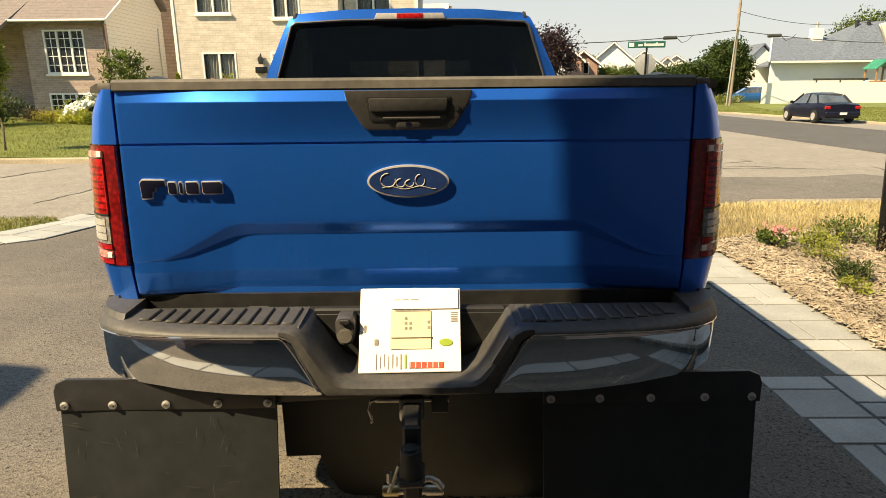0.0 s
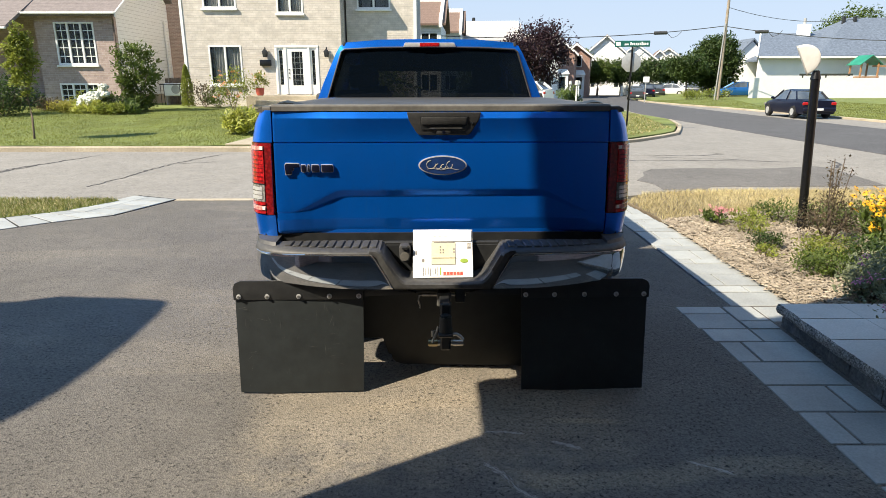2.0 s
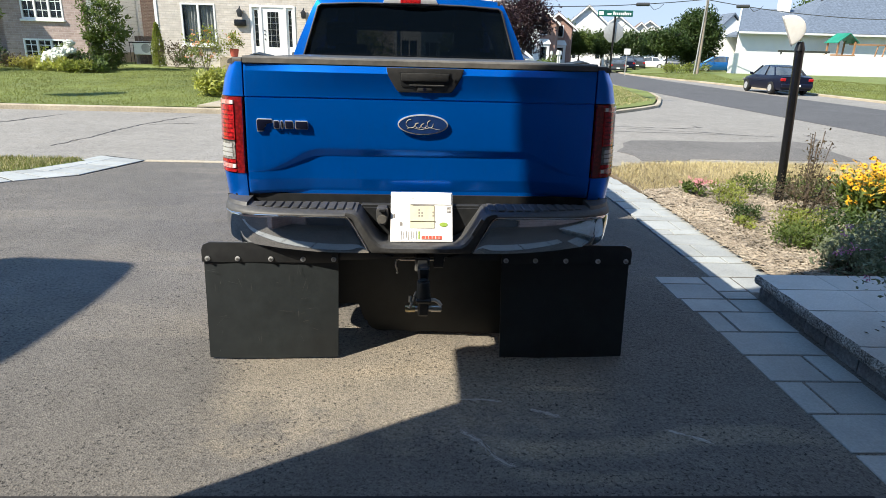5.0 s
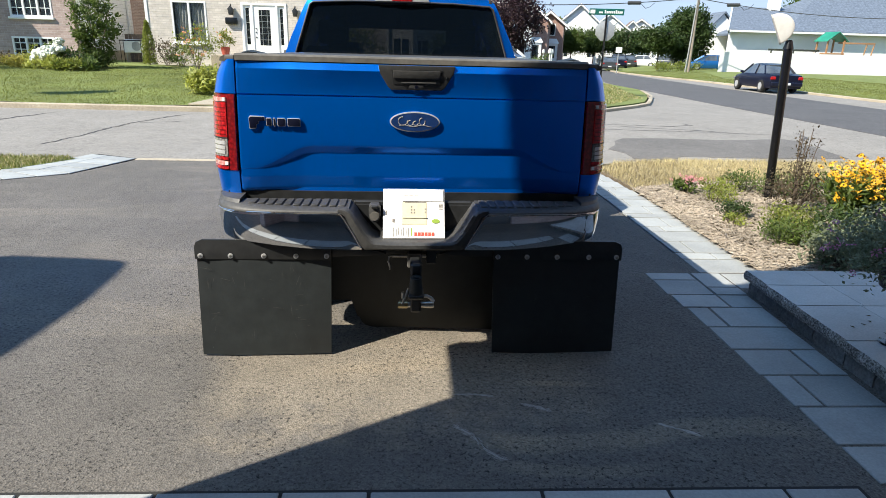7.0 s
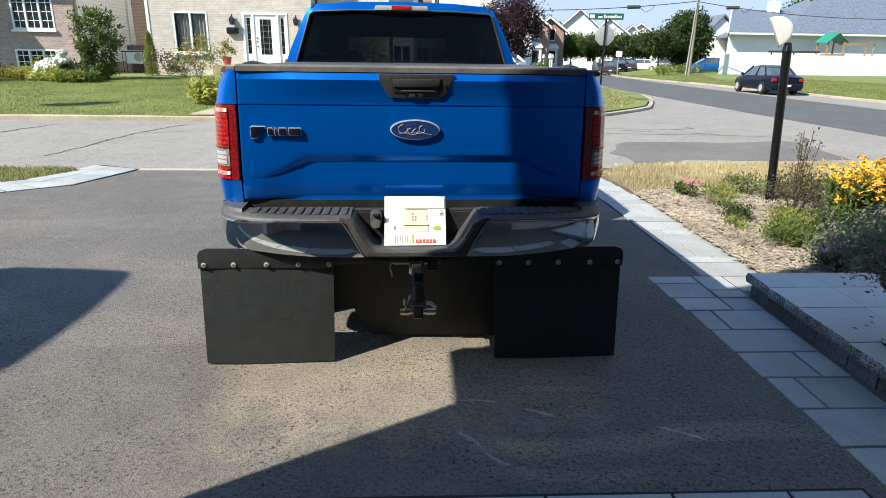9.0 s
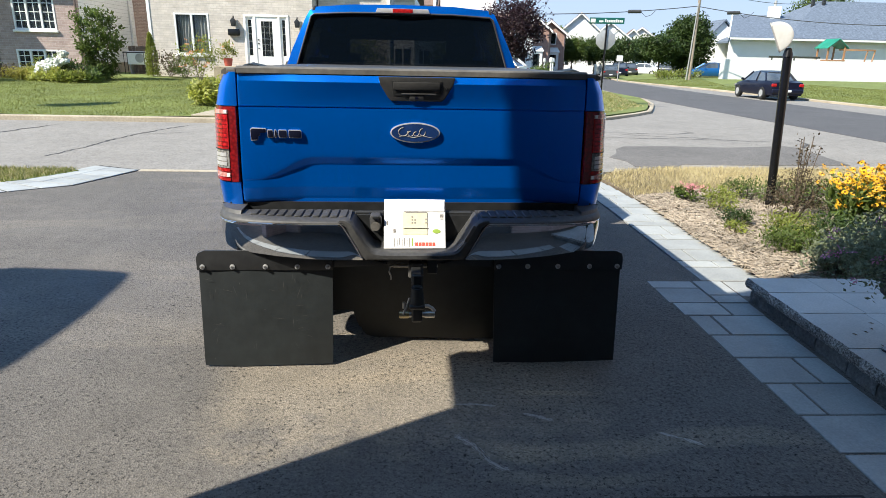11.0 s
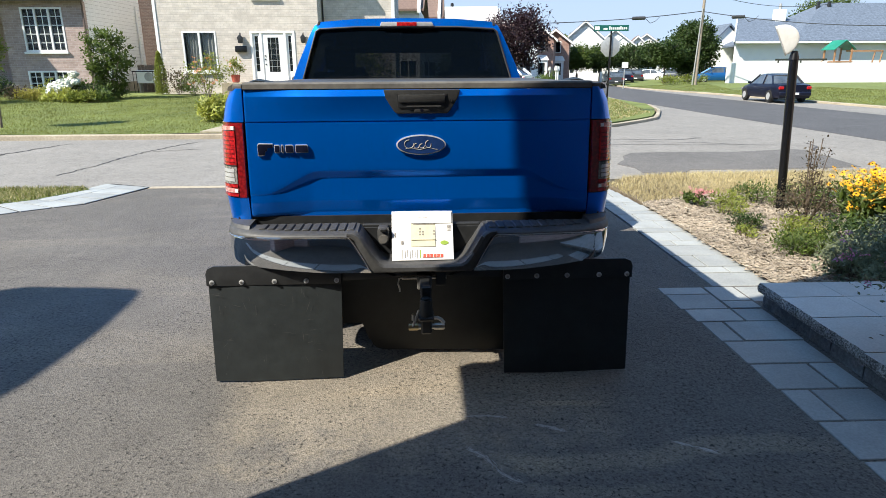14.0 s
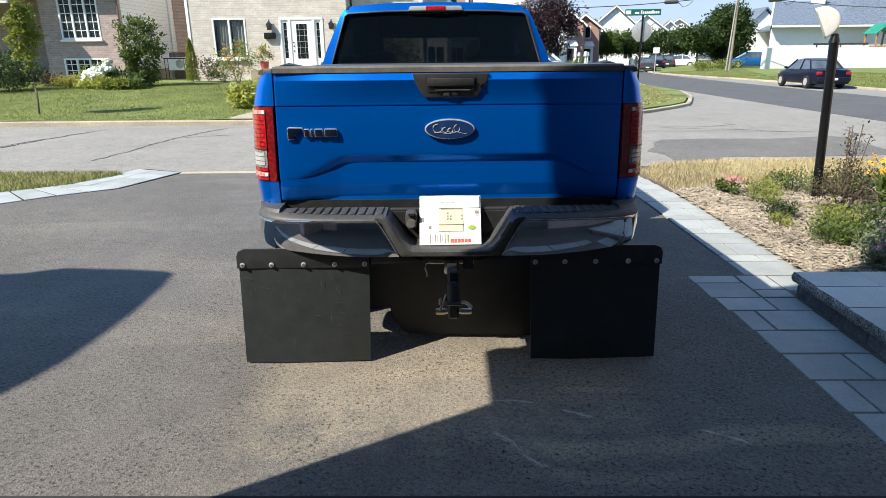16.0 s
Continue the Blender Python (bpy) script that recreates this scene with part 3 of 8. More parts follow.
def leaf_cloud(points, size, rng, up=0.3, long=1.8):
    """Small bent leaves, one round each point; returns vertices and faces."""
    vs, fs = [], []
    for p in points:
        a, tilt = rng.uniform(0, 2 * math.pi), rng.uniform(-0.9, 0.9) + up
        d = Vector((math.cos(a) * math.cos(tilt), math.sin(a) * math.cos(tilt), math.sin(tilt)))
        s = d.cross(Vector((rng.gauss(0, 0.4), rng.gauss(0, 0.4), 1))).normalized()
        n = s.cross(d)
        L = size * rng.uniform(0.6, 1.3)
        W = L / long / 2
        p = Vector(p)
        k = len(vs)
        vs += [p, p + d * L * 0.5 + s * W - n * L * 0.06, p + d * L, p + d * L * 0.5 - s * W - n * L * 0.06, p + d * L * 0.5 + n * L * 0.05]
        fs += [(k, k + 1, k + 4), (k + 1, k + 2, k + 4), (k + 2, k + 3, k + 4), (k + 3, k, k + 4)]
    return vs, fs


def polygon_slab(name, poly, z, mat, label, category, thick=0.1, kind="structure"):
    return tagged(link_mesh(name, prism_bm(poly, z - thick, z, axis='z'), mat, smooth=False), label, category, "", kind)


# ---------------------------------------------------------------- ground, street and drive
rng = random.Random(7)
b = bmesh.new()
bmesh.ops.create_grid(b, x_segments=40, y_segments=40, size=600, matrix=Matrix.Translation((0, 0, -0.10)))
tagged(link_mesh("ground", b, M_GROUND), "grassy ground reaching the horizon", "ground", "", "structure")

DRIVE = [(-6.6, -9.0), (4.4, -9.0), (4.4, -1.2), (2.02, 1.5), (2.0, 5.4), (-3.55, 5.25), (-3.9, 4.13), (-4.44, 3.75), (-4.88, 3.25), (-6.6, 2.2)]
polygon_slab("driveway", DRIVE, 0.0, M_DRIVE, "dark grey asphalt driveway with exposed aggregate", "driveway")
STREET = [(-120, 5.2), (-3.55, 5.2), (2.0, 5.35), (2.75, 5.55), (3.6, 5.9), (8.6, 6.1), (9.6, 5.5), (10.2, 4.0), (10.2, -60), (12, -60), (12, 60), (9.5, 60), (9.5, 22.5), (8.6, 19.5), (7.75, 17.3),
          (6.45, 15.0), (5.2, 13.6), (3.4, 12.4), (1.5, 11.7), (-1, 11.35), (-120, 11.3)]
polygon_slab("street", STREET, -0.012, M_STREET, "pale worn asphalt street with sealed cracks", "street")
ROAD = [(9.3, -60), (15.0, -60), (15.0, 19.6), (15.1, 26.0), (15.6, 38.0), (16.4, 48.0), (17.4, 54.5), (26.0, 90.0), (38.0, 140.0), (26.0, 140.0), (17.0, 90.0), (12.0, 54.0), (10.3, 34.0), (10.0, 27.5), (9.75, 18.0)]
polygon_slab("road", ROAD, -0.004, M_ROAD, "dark grey asphalt cross road", "road")
SHOULDER = [(14.5, -60), (17.6, -60), (17.6, 28), (17.3, 36), (16.8, 42), (16.7, 48), (15.5, 48), (14.6, 26)]
polygon_slab("road_shoulder", SHOULDER, -0.010, M_STREET, "pale worn asphalt shoulder along the cross road", "road")
PATCH = [(3.42, 7.40), (3.55, 7.85), (3.82, 8.25), (4.6, 8.36), (5.8, 8.28), (7.05, 8.62), (7.2, 8.36), (7.04, 7.55), (6.83, 6.38), (6.4, 6.33), (5.2, 6.25), (4.1, 6.28), (3.85, 5.95), (3.27, 6.0), (3.3, 6.5), (3.15, 6.9)]
polygon_slab("asphalt_patch", PATCH, -0.006, M_PATCH, "darker asphalt repair patch in the street", "patch", 0.02)


def crack(points, width, rng):
    """A sealed crack: a thin irregular strip on the street."""
    b = bmesh.new()
    prev = None
    dense = []
    for (x0, y0), (x1, y1) in zip(points, points[1:]):
        for k in range(12):
            u = k / 12
            dense.append((x0 + (x1 - x0) * u + rng.gauss(0, 0.02), y0 + (y1 - y0) * u + rng.gauss(0, 0.02)))
    for i, (x, y) in enumerate(dense):
        w = width * rng.uniform(0.5, 1.3) * min(1, (len(dense) - i) / 10)
        q = dense[min(i + 1, len(dense) - 1)]
        p = dense[max(i - 1, 0)]
        d = (Vector(q) - Vector(p)).normalized() * w
        cur = (b.verts.new((x + d.y, y - d.x, -0.0075)), b.verts.new((x - d.y, y + d.x, -0.0075)))
        if prev:
            b.faces.new((prev[0], cur[0], cur[1], prev[1]))
        prev = cur
    return tagged(link_mesh("street_crack", b, M_CRACK, smooth=False), "dark sealed crack in the street", "crack", "cracks in the street", "structure")


crack([(-5.45, 6.3), (-5.35, 7.3), (-5.37, 8.2), (-5.3, 9.1), (-5.07, 10.2), (-4.8, 10.95)], 0.022, rng)
crack([(-8.0, 7.3), (-7.9, 8.0), (-7.85, 8.8), (-7.7, 9.8), (-7.5, 10.8)], 0.03, rng)
crack([(-8.15, 7.3), (-8.0, 8.0), (-7.95, 8.7), (-7.8, 9.2)], 0.022, rng)
crack([(-5.2, 9.1), (-4.6, 9.4), (-4.2, 9.3)], 0.014, rng)
crack([(2.6, 9.3), (4.2, 9.6), (6.0, 9.5), (7.9, 9.1)], 0.016, rng)
crack([(3.2, 10.6), (4.6, 10.5), (5.6, 10.4), (6.2, 10.7), (6.1, 11.1)], 0.018, rng)
crack([(4.4, 10.2), (6.0, 9.7), (7.2, 9.0)], 0.015, rng)
crack([(7.3, 8.4), (7.7, 8.9), (8.0, 9.9)], 0.03, rng)


def kerb(points, width, h, z0=-0.05):
    """Rounded kerb stones along a line; the body lies on the line's left."""
    rings = []
    for i, (x, y) in enumerate(points):
        d = (Vector(points[min(i + 1, len(points) - 1)]) - Vector(points[max(i - 1, 0)])).normalized()
        n = Vector((-d.y, d.x))
        rings.append([(x + n.x * u, y + n.y * u, v) for u, v in ((0, z0), (0.005, h * 0.8), (0.02, h * 0.96), (0.05, h), (width, h), (width, z0))])
    return tagged(link_mesh("kerb", loft_bm(rings), M_KERB), "weathered concrete kerb along the lawn", "kerb", "", "structure")


def scuff(points, width, rng):
    """A thin pale streak on the drive: broken slivers along a curve."""
    vs, fs = [], []
    for (x0, y0), (x1, y1) in zip(points, points[1:]):
        d = Vector((x1 - x0, y1 - y0)).normalized()
        for k in range(46):
            u = rng.random()
            off, l, w = rng.gauss(0, width), rng.uniform(0.004, 0.022), rng.uniform(0.0006, 0.002)
            c = Vector((x0 + (x1 - x0) * u - d.y * off, y0 + (y1 - y0) * u + d.x * off))
            a, n, i = d * l, Vector((-d.y, d.x)) * w, len(vs)
            z = 0.001 + 0.00002 * k
            vs += [(*(c - a), z), (*(c - n), z), (*(c + a), z), (*(c + n), z)]
            fs.append((i, i + 1, i + 2, i + 3))
    return soup("scuff_mark", vs, fs, M_PALESTREAK, None, "thin pale streak on the asphalt", "scuff", "structure")


scuff([(0.49, -0.65), (0.55, -0.675), (0.60, -0.70)], 0.006, rng)
scuff([(0.19, -0.57), (0.29, -0.57), (0.36, -0.585)], 0.004, rng)
scuff([(0.18, -0.81), (0.24, -0.87), (0.30, -0.98), (0.36, -1.03)], 0.007, rng)
scuff([(1.03, -0.80), (1.12, -0.845), (1.17, -0.88)], 0.006, rng)

FARKERB = [(-60 + 2.0 * i, 11.32) for i in range(30)] + [(1.0, 11.55), (2.4, 11.95), (3.8, 12.6), (5.2, 13.6), (6.45, 15.0), (7.2, 16.0), (7.75, 17.3), (8.6, 19.5), (9.4, 22.6), (9.5, 27.5), (10.3, 34.0), (12.0, 54.0)]
kerb(FARKERB[:31], 0.16, 0.10)
kerb(FARKERB[30:], 0.13, 0.07)
kerb([(17.5, 54.5), (16.6, 48.0), (16.7, 42.0), (17.2, 36.0), (17.4, 28.0), (17.4, 19.6), (17.4, -20)], 0.16, 0.08)
gut = loft_bm([[(x, 5.05 + dy, 0.004), (x, 5.17 + dy, 0.006), (x, 5.17 + dy, -0.04), (x, 5.05 + dy, -0.04)] for x, dy in ((-3.6, 0.05), (-1.5, 0.08), (0.5, 0.12), (2.0, 0.2))])
tagged(link_mesh("trim", gut, M_KERB, smooth=False), "concrete edging between drive and street", "kerb", "", "structure")


def lawn_z(x, y):
    """The far lawn rises gently from the kerb to the houses."""
    return 0.10 + 0.42 * max(0.0, min(1.0, (y - 12.5) / 12.0)) + 0.02 * math.sin(x * 1.3 + y * 0.7)


b = bmesh.new()
lawn_rows, lawn_cols = 26, 60
grid = []
for j in range(lawn_rows + 1):
    y = 11.46 + (40 - 11.46) * j / lawn_rows
    row = []
    for i in range(lawn_cols + 1):
        x = -45 + 54.0 * i / lawn_cols
        row.append(b.verts.new((x, y, lawn_z(x, y))))
    grid.append(row)
for j in range(lawn_rows):
    for i in range(lawn_cols):
        q = (grid[j][i], grid[j][i + 1], grid[j + 1][i + 1], grid[j + 1][i])
        cx, cy = sum(v.co.x for v in q) / 4, sum(v.co.y for v in q) / 4
        if cx < -1.0 and not inside(STREET, cx + 0.6, cy - 0.3):
            b.faces.new(q)
bmesh.ops.delete(b, geom=[v for v in b.verts if not v.link_faces], context='VERTS')
tagged(link_mesh("lawn_north", b, M_GRASSBED), "mown green lawn before the houses across the street", "lawn", "", "structure")
CORNER = [(-1, 11.5), (1.0, 11.75), (2.4, 12.15), (3.7, 12.8), (5.05, 13.75), (6.3, 15.1), (7.05, 16.1), (7.6, 17.4), (8.4, 19.6), (9.2, 22.7), (9.3, 27.5), (10.0, 34.0), (11.7, 54), (-1, 54)]
polygon_slab("corner_lawn", CORNER, 0.095, M_GRASSBED, "mown corner lawn inside the kerb", "lawn")
def bank_z(x, y):
    """The far verge rises gently from its kerb."""
    return 0.07 + min(0.20, 0.025 * max(0.0, x - 17.5))


b = bmesh.new()
rows_ = [[b.verts.new((x + dx, y, bank_z(17.5 + dx, y))) for dx in (0, 2, 4, 6, 8, 12, 30, 100)] for x, y in
         ((17.5, -20), (17.5, 19.6), (17.5, 28.0), (17.3, 36.0), (16.8, 42.0), (16.7, 48.0), (17.6, 54.5), (27, 90))]
for r0, r1 in zip(rows_, rows_[1:]):
    for k in range(len(r0) - 1):
        b.faces.new((r0[k], r0[k + 1], r1[k + 1], r1[k]))
tagged(link_mesh("far_verge", b, M_GRASSBED), "green verge rising beyond the cross road", "lawn", "", "structure")
LAWN_NEAR = [(-30, 5.0), (-6.86, 5.15), (-4.45, 5.15), (-4.31, 5.05), (-4.64, 4.38), (-5.3, 3.85), (-6.3, 3.1), (-30, 2.0)]
polygon_slab("near_lawn", LAWN_NEAR, 0.012, M_GRASSBED, "small lawn beside the driveway", "lawn")
VERGE = [(2.50, 3.75), (3.3, 4.2), (4.2, 4.35), (6.5, 4.4), (9.4, 4.2), (9.5, 5.4), (8.6, 5.95), (3.7, 5.8), (2.8, 5.5), (2.42, 4.9)]
polygon_slab("dry_verge", VERGE, 0.012, M_SOIL, "dry soil under straw-coloured grass", "verge")
BED = [(2.49, 0.95), (2.5, 3.72), (3.3, 4.2), (4.2, 4.35), (6.5, 4.4), (9.0, 4.2), (9.0, -1.0), (4.0, -1.0), (4.0, 0.9)]
polygon_slab("planting_bed", BED, 0.02, M_SOIL, "planting bed soil covered in wood chips", "bed")

blades("grass", LAWN_NEAR[1:7] + [(-6.86, 3.4)], 9000, 0.05, 0.007, M_BLADE, rng, lambda x, y: 0.012, "green lawn grass with drying tips")
blades("dry_grass", LAWN_NEAR[1:7] + [(-6.86, 3.4)], 5000, 0.055, 0.006, M_DRYBLADE, rng, lambda x, y: 0.012, "drying straw-coloured grass in the small lawn")
blades("dry_grass", VERGE, 34000, 0.055, 0.0042, M_DRYBLADE, rng, lambda x, y: 0.012, "straw-coloured dried grass")
blades("grass", [(-3.2, 11.5), (-1.5, 11.5), (-1.5, 25), (-4.6, 23)], 9000, 0.05, 0.012, M_BLADE, rng, lawn_z, "mown green grass beside the garden path")
blades("grass", [(17.65, 19), (26, 19), (26, 37.9), (17.5, 36)], 24000, 0.05, 0.018, M_BLADE, rng, bank_z, "mown green grass on the verge")
blades("grass", [(17.0, 37), (19.9, 37), (24, 50), (16.9, 50)], 12000, 0.05, 0.02, M_BLADE, rng, bank_z, "mown green grass on the verge")
blades("grass", [(-22, 11.5), (-5.2, 11.5), (-5.1, 16), (-6.8, 23), (-22, 25)], 80000, 0.038, 0.012, M_BLADE, rng, lawn_z, "mown green grass")
blades("grass", [(-1, 11.7), (1.0, 11.85), (5.0, 13.85), (7.5, 17.5), (9.2, 27.0), (-1, 27)], 18000, 0.05, 0.013, M_DRYBLADE, rng, lambda x, y: 0.095, "sun-dried grass on the corner lawn")
blades("grass", [(-1, 11.7), (1.0, 11.85), (5.0, 13.85), (7.5, 17.5), (9.2, 27.0), (-1, 27)], 22000, 0.055, 0.013, M_BLADE, rng, lambda x, y: 0.095, "green grass on the corner lawn")

# wood chips, spilling a little over the slabs
vs, fs = [], []
for x, y in scatter([(2.5, 0.98), (2.5, 3.70), (3.3, 4.15), (5.4, 4.3), (5.4, 0.95)], 28000, rng) + scatter([(2.44, 0.76), (2.46, 3.70), (2.62, 3.80), (2.62, 0.98), (4.2, 0.98), (4.2, 0.76)], 4200, rng):
    L, W, T = rng.uniform(0.012, 0.042), rng.uniform(0.003, 0.009), rng.uniform(0.002, 0.005)
    m = Matrix.Translation((x, y, 0.024 + rng.uniform(0, 0.02))) @ Euler((rng.gauss(0, 0.25), rng.gauss(0, 0.25), rng.uniform(0, 6.28))).to_matrix().to_4x4()
    k = len(vs)
    vs += [m @ Vector(c) for c in ((-L, -W, 0), (L, -W * 0.6, 0), (L, W * 0.7, 0), (-L, W, 0), (-L * 0.9, 0, T), (L * 0.9, 0, T))]
    fs += [(k, k + 1, k + 5, k + 4), (k + 2, k + 3, k + 4, k + 5), (k + 3, k, k + 4), (k + 1, k + 2, k + 5)]
soup("wood_chips", vs, fs, M_MULCH, None, "pale shredded wood mulch", "mulch", "stuff")

# ---------------------------------------------------------------- the pickup truck
truck = empty("pickup_truck", pose(0.0, 0.0, 0.0, 0, 0, 1.2), "bright blue metallic pickup truck parked on the driveway, tailgate shut", "truck")
CABX = -0.057


def crease_z(x):
    a = abs(x)
    return lerp([(0, 1.008), (0.49, 1.008), (0.525, 1.004), (0.56, 0.989), (0.62, 0.957), (0.68, 0.925), (0.735, 0.902), (0.765, 0.897), (0.83, 0.897)], a)


def gate_side(x):
    return lerp([(0, 1.0), (0.53, 1.0), (0.66, 0.55), (0.745, 0.12), (0.83, 0.08)], abs(x))


def gate_half(z):
    """Half the gate's width, a little narrower above."""
    return lerp([(0.70, 0.832), (0.775, 0.830), (1.387, 0.8155), (1.42, 0.815)], z)


def gate_depth(x, z):
    """How far the tailgate skin stands out at x, z."""
    a = abs(x)
    side = gate_side(x)
    fade = lerp([(0, 1), (0.55, 1), (0.80, 0.1), (0.84, 0.1)], a)
    d = 0.0
    if z > 1.243:                                   # upper panel: hollow, swelling to a sharp ridge below the cap
        swell = lerp([(0, 1), (0.42, 1), (0.56, 0.75), (0.70, 0.32), (0.82, 0.02)], a)
        v = (z - 1.243) / 0.114
        d = 0.001 + (0.026 * swell * v ** 1.5 if v < 1 else 0.026 * swell - (0.15 + 0.45 * swell) * (z - 1.357))
    if abs(z - 1.2415) < 0.0035:
        d -= 0.006
    c = crease_z(x)
    band = 0.038 * side
    if z < c:
        d -= 0.020 * side * min(1.0, (c - z) / max(band, 0.004)) + 0.045 * fade * max(0.0, c - band - z)
    if z < 1.237:
        d -= 0.010 * fade * ((1.237 - max(z, c)) / 0.23) ** 2
    if z < 0.858:
        d -= 0.20 * (0.858 - z)
    edge = 0.8365 - a
    if edge < 0.004:
        d -= 0.005 * (1 - edge / 0.004) ** 2
    if z < 0.795:
        d -= 0.02 * ((0.795 - z) / 0.02) ** 2
    return d


b = bmesh.new()
xs = sorted(set([round(v, 4) for v in span(-0.8365, 0.8365, 130)] + [s * v for s in (-1, 1) for v in (0.8325, 0.834, 0.8355)]))
vs = []
fixed = span(0.772, 0.850, 8) + [0.8565, 0.8595, 0.866]
top = [1.2370, 1.2390, 1.2410, 1.2430, 1.2450, 1.2475] + span(1.252, 1.354, 16) + [1.3565, 1.3575, 1.360, 1.366, 1.374, 1.382, 1.387]
for x in xs:
    c = crease_z(x)
    band = 0.038 * gate_side(x)
    low = [0.866 + (c - band - 0.002 - 0.866) * k / 5 for k in range(1, 6)]
    mid = [c - band, c - band * 0.66, c - band * 0.33, c - 0.001, c + 0.001]
    up = [c + 0.001 + (1.2370 - c - 0.001) * k / 14 for k in range(1, 14)]
    col = fixed + low + mid + up + top
    vs.append([b.verts.new((x * gate_half(z) / 0.8365, -gate_depth(x, z), z)) for z in col])
for p0, p1 in zip(vs, vs[1:]):
    for k in range(len(p0) - 1):
        b.faces.new((p0[k], p1[k], p1[k + 1], p0[k + 1]))
tailgate = part("tailgate", b, M_BLUE, truck, "blue tailgate with a recessed crease")
part("tailgate_core", box_bm(-0.80, 0.80, 0.05, 0.09, 0.775, 1.38), M_BLUE, truck)
# grey cap along the top of the gate
cap = loft_bm([[(x, 0.004, 1.387), (x, -0.007, 1.392), (x, -0.006, 1.413), (x, 0.003, 1.421), (x, 0.075, 1.422), (x, 0.08, 1.385)] for x in span(-0.8155, 0.8155, 24)])
part("tailgate_cap", cap, M_GREYPL, truck, "weathered dark grey plastic top cap")

# handle bezel
bez = part("handle_bezel", prism_bm([(-0.168, 1.386), (-0.160, 1.35), (-0.122, 1.288), (-0.108, 1.276), (0.128, 1.276), (0.142, 1.288), (0.180, 1.35), (0.188, 1.386)], -0.036, 0.0, 0.006), M_BEZEL, truck, "black plastic handle bezel")
part("recess", prism_bm([(-0.108, 1.368), (-0.102, 1.308), (-0.094, 1.300), (0.114, 1.300), (0.122, 1.308), (0.128, 1.368)], -0.0385, -0.03, 0.002), M_BLACKSTEEL, bez)
part("handle", prism_bm([(-0.100, 1.364), (-0.097, 1.328), (0.117, 1.328), (0.120, 1.364)], -0.045, -0.034, 0.005), M_BEZEL, bez, "wide pull handle")
part("grip_edge", box_bm(-0.062, 0.10, -0.044, -0.036, 1.306, 1.313, 0.002), M_BLACKPL, bez)
part("camera_housing", prism_bm([(-0.028, 1.283), (-0.022, 1.304), (0.040, 1.304), (0.046, 1.283)], -0.041, -0.03, 0.004), M_BEZEL, bez)
bez.location.y = 0.002
part("camera_lens", cyl_bm((0.009, -0.044, 1.292), (0.009, -0.039, 1.292), 0.008, segs=14), M_CARBLACK, bez)
lock = part("lock", cyl_bm((0.147, -0.040, 1.335), (0.147, -0.032, 1.335), 0.0085, segs=14, bevel=0.001), M_BLACKSTEEL, bez)
part("keyhole", box_bm(0.1455, 0.1485, -0.0412, -0.039, 1.330, 1.340), M_STEEL, bez)

for ob in [bez] + list(bez.children):               # the bezel leans in towards its foot, with the hollow panel
    for v in ob.data.vertices:
        v.co.y += 0.19 * max(0.0, 1.386 - v.co.z)

# oval badge: a chrome rim, a dark blue field and a plain flourish
BX, BZ = 0.004, 1.130


def oval(rx, rz, y0, y1, n=48, bevel=0.0):
    return prism_bm([(BX + rx * math.cos(2 * math.pi * k / n), BZ + rz * math.sin(2 * math.pi * k / n)) for k in range(n)], y0, y1, bevel)


badge = part("badge", oval(0.119, 0.0475, -0.010, 0.006, bevel=0.003), M_SILVER, truck, "oval chrome-rimmed badge")
part("badge_field", oval(0.1125, 0.042, -0.0115, -0.008), M_BADGEBLUE, badge, "dark blue enamel field")
b = None
for cx, w, h, z in ((-0.058, 0.022, 0.020, 0.004), (-0.022, 0.013, 0.012, -0.004), (0.004, 0.012, 0.010, -0.005), (0.034, 0.014, 0.017, 0.003)):
    pts = [(BX + cx + w * math.cos(k * 0.5), -0.0125, BZ + z + h * math.sin(k * 0.5)) for k in range(3, 14)]
    b = tube_bm(pts, 0.0017, 6, b)
b = tube_bm([(BX - 0.075 + 0.155 * k / 16, -0.0125, BZ - 0.018 + 0.004 * math.sin(k * 0.7)) for k in range(17)], 0.0013, 6, b)
part("flourish", b, M_GREYMETAL, badge, "polished plain flourish")

# model badge: plain bars, dark faces on bright bases
mb = None
BARS = [[(-0.770, 1.136), (-0.762, 1.145), (-0.697, 1.143), (-0.695, 1.124), (-0.724, 1.122), (-0.726, 1.108), (-0.735, 1.104), (-0.737, 1.086), (-0.768, 1.084)]]
BARS += [[(x0, 1.1365), (x1 - 0.004, 1.1365), (x1, 1.130), (x1, 1.098), (x0 + 0.004, 1.098), (x0, 1.104)] for x0, x1 in ((-0.690, -0.664), (-0.658, -0.646), (-0.639, -0.600), (-0.592, -0.532))]
for poly in BARS:
    base = part("model_badge" if mb is None else "badge_bar", prism_bm(poly, -0.010, 0.0, 0.002), M_SILVER, truck if mb is None else mb, "raised model badge bars with bright edges" if mb is None else "")
    mb = mb or base
    cx, cz = sum(q[0] for q in poly) / len(poly), sum(q[1] for q in poly) / len(poly)
    w = max(q[0] for q in poly) - min(q[0] for q in poly)
    k = 1 - 0.004 / w
    part("badge_face", prism_bm([(cx + (x - cx) * k, cz + (z - cz) * 0.86) for x, z in poly], -0.0115, -0.009, 0.0008), M_CARBLACK, base)

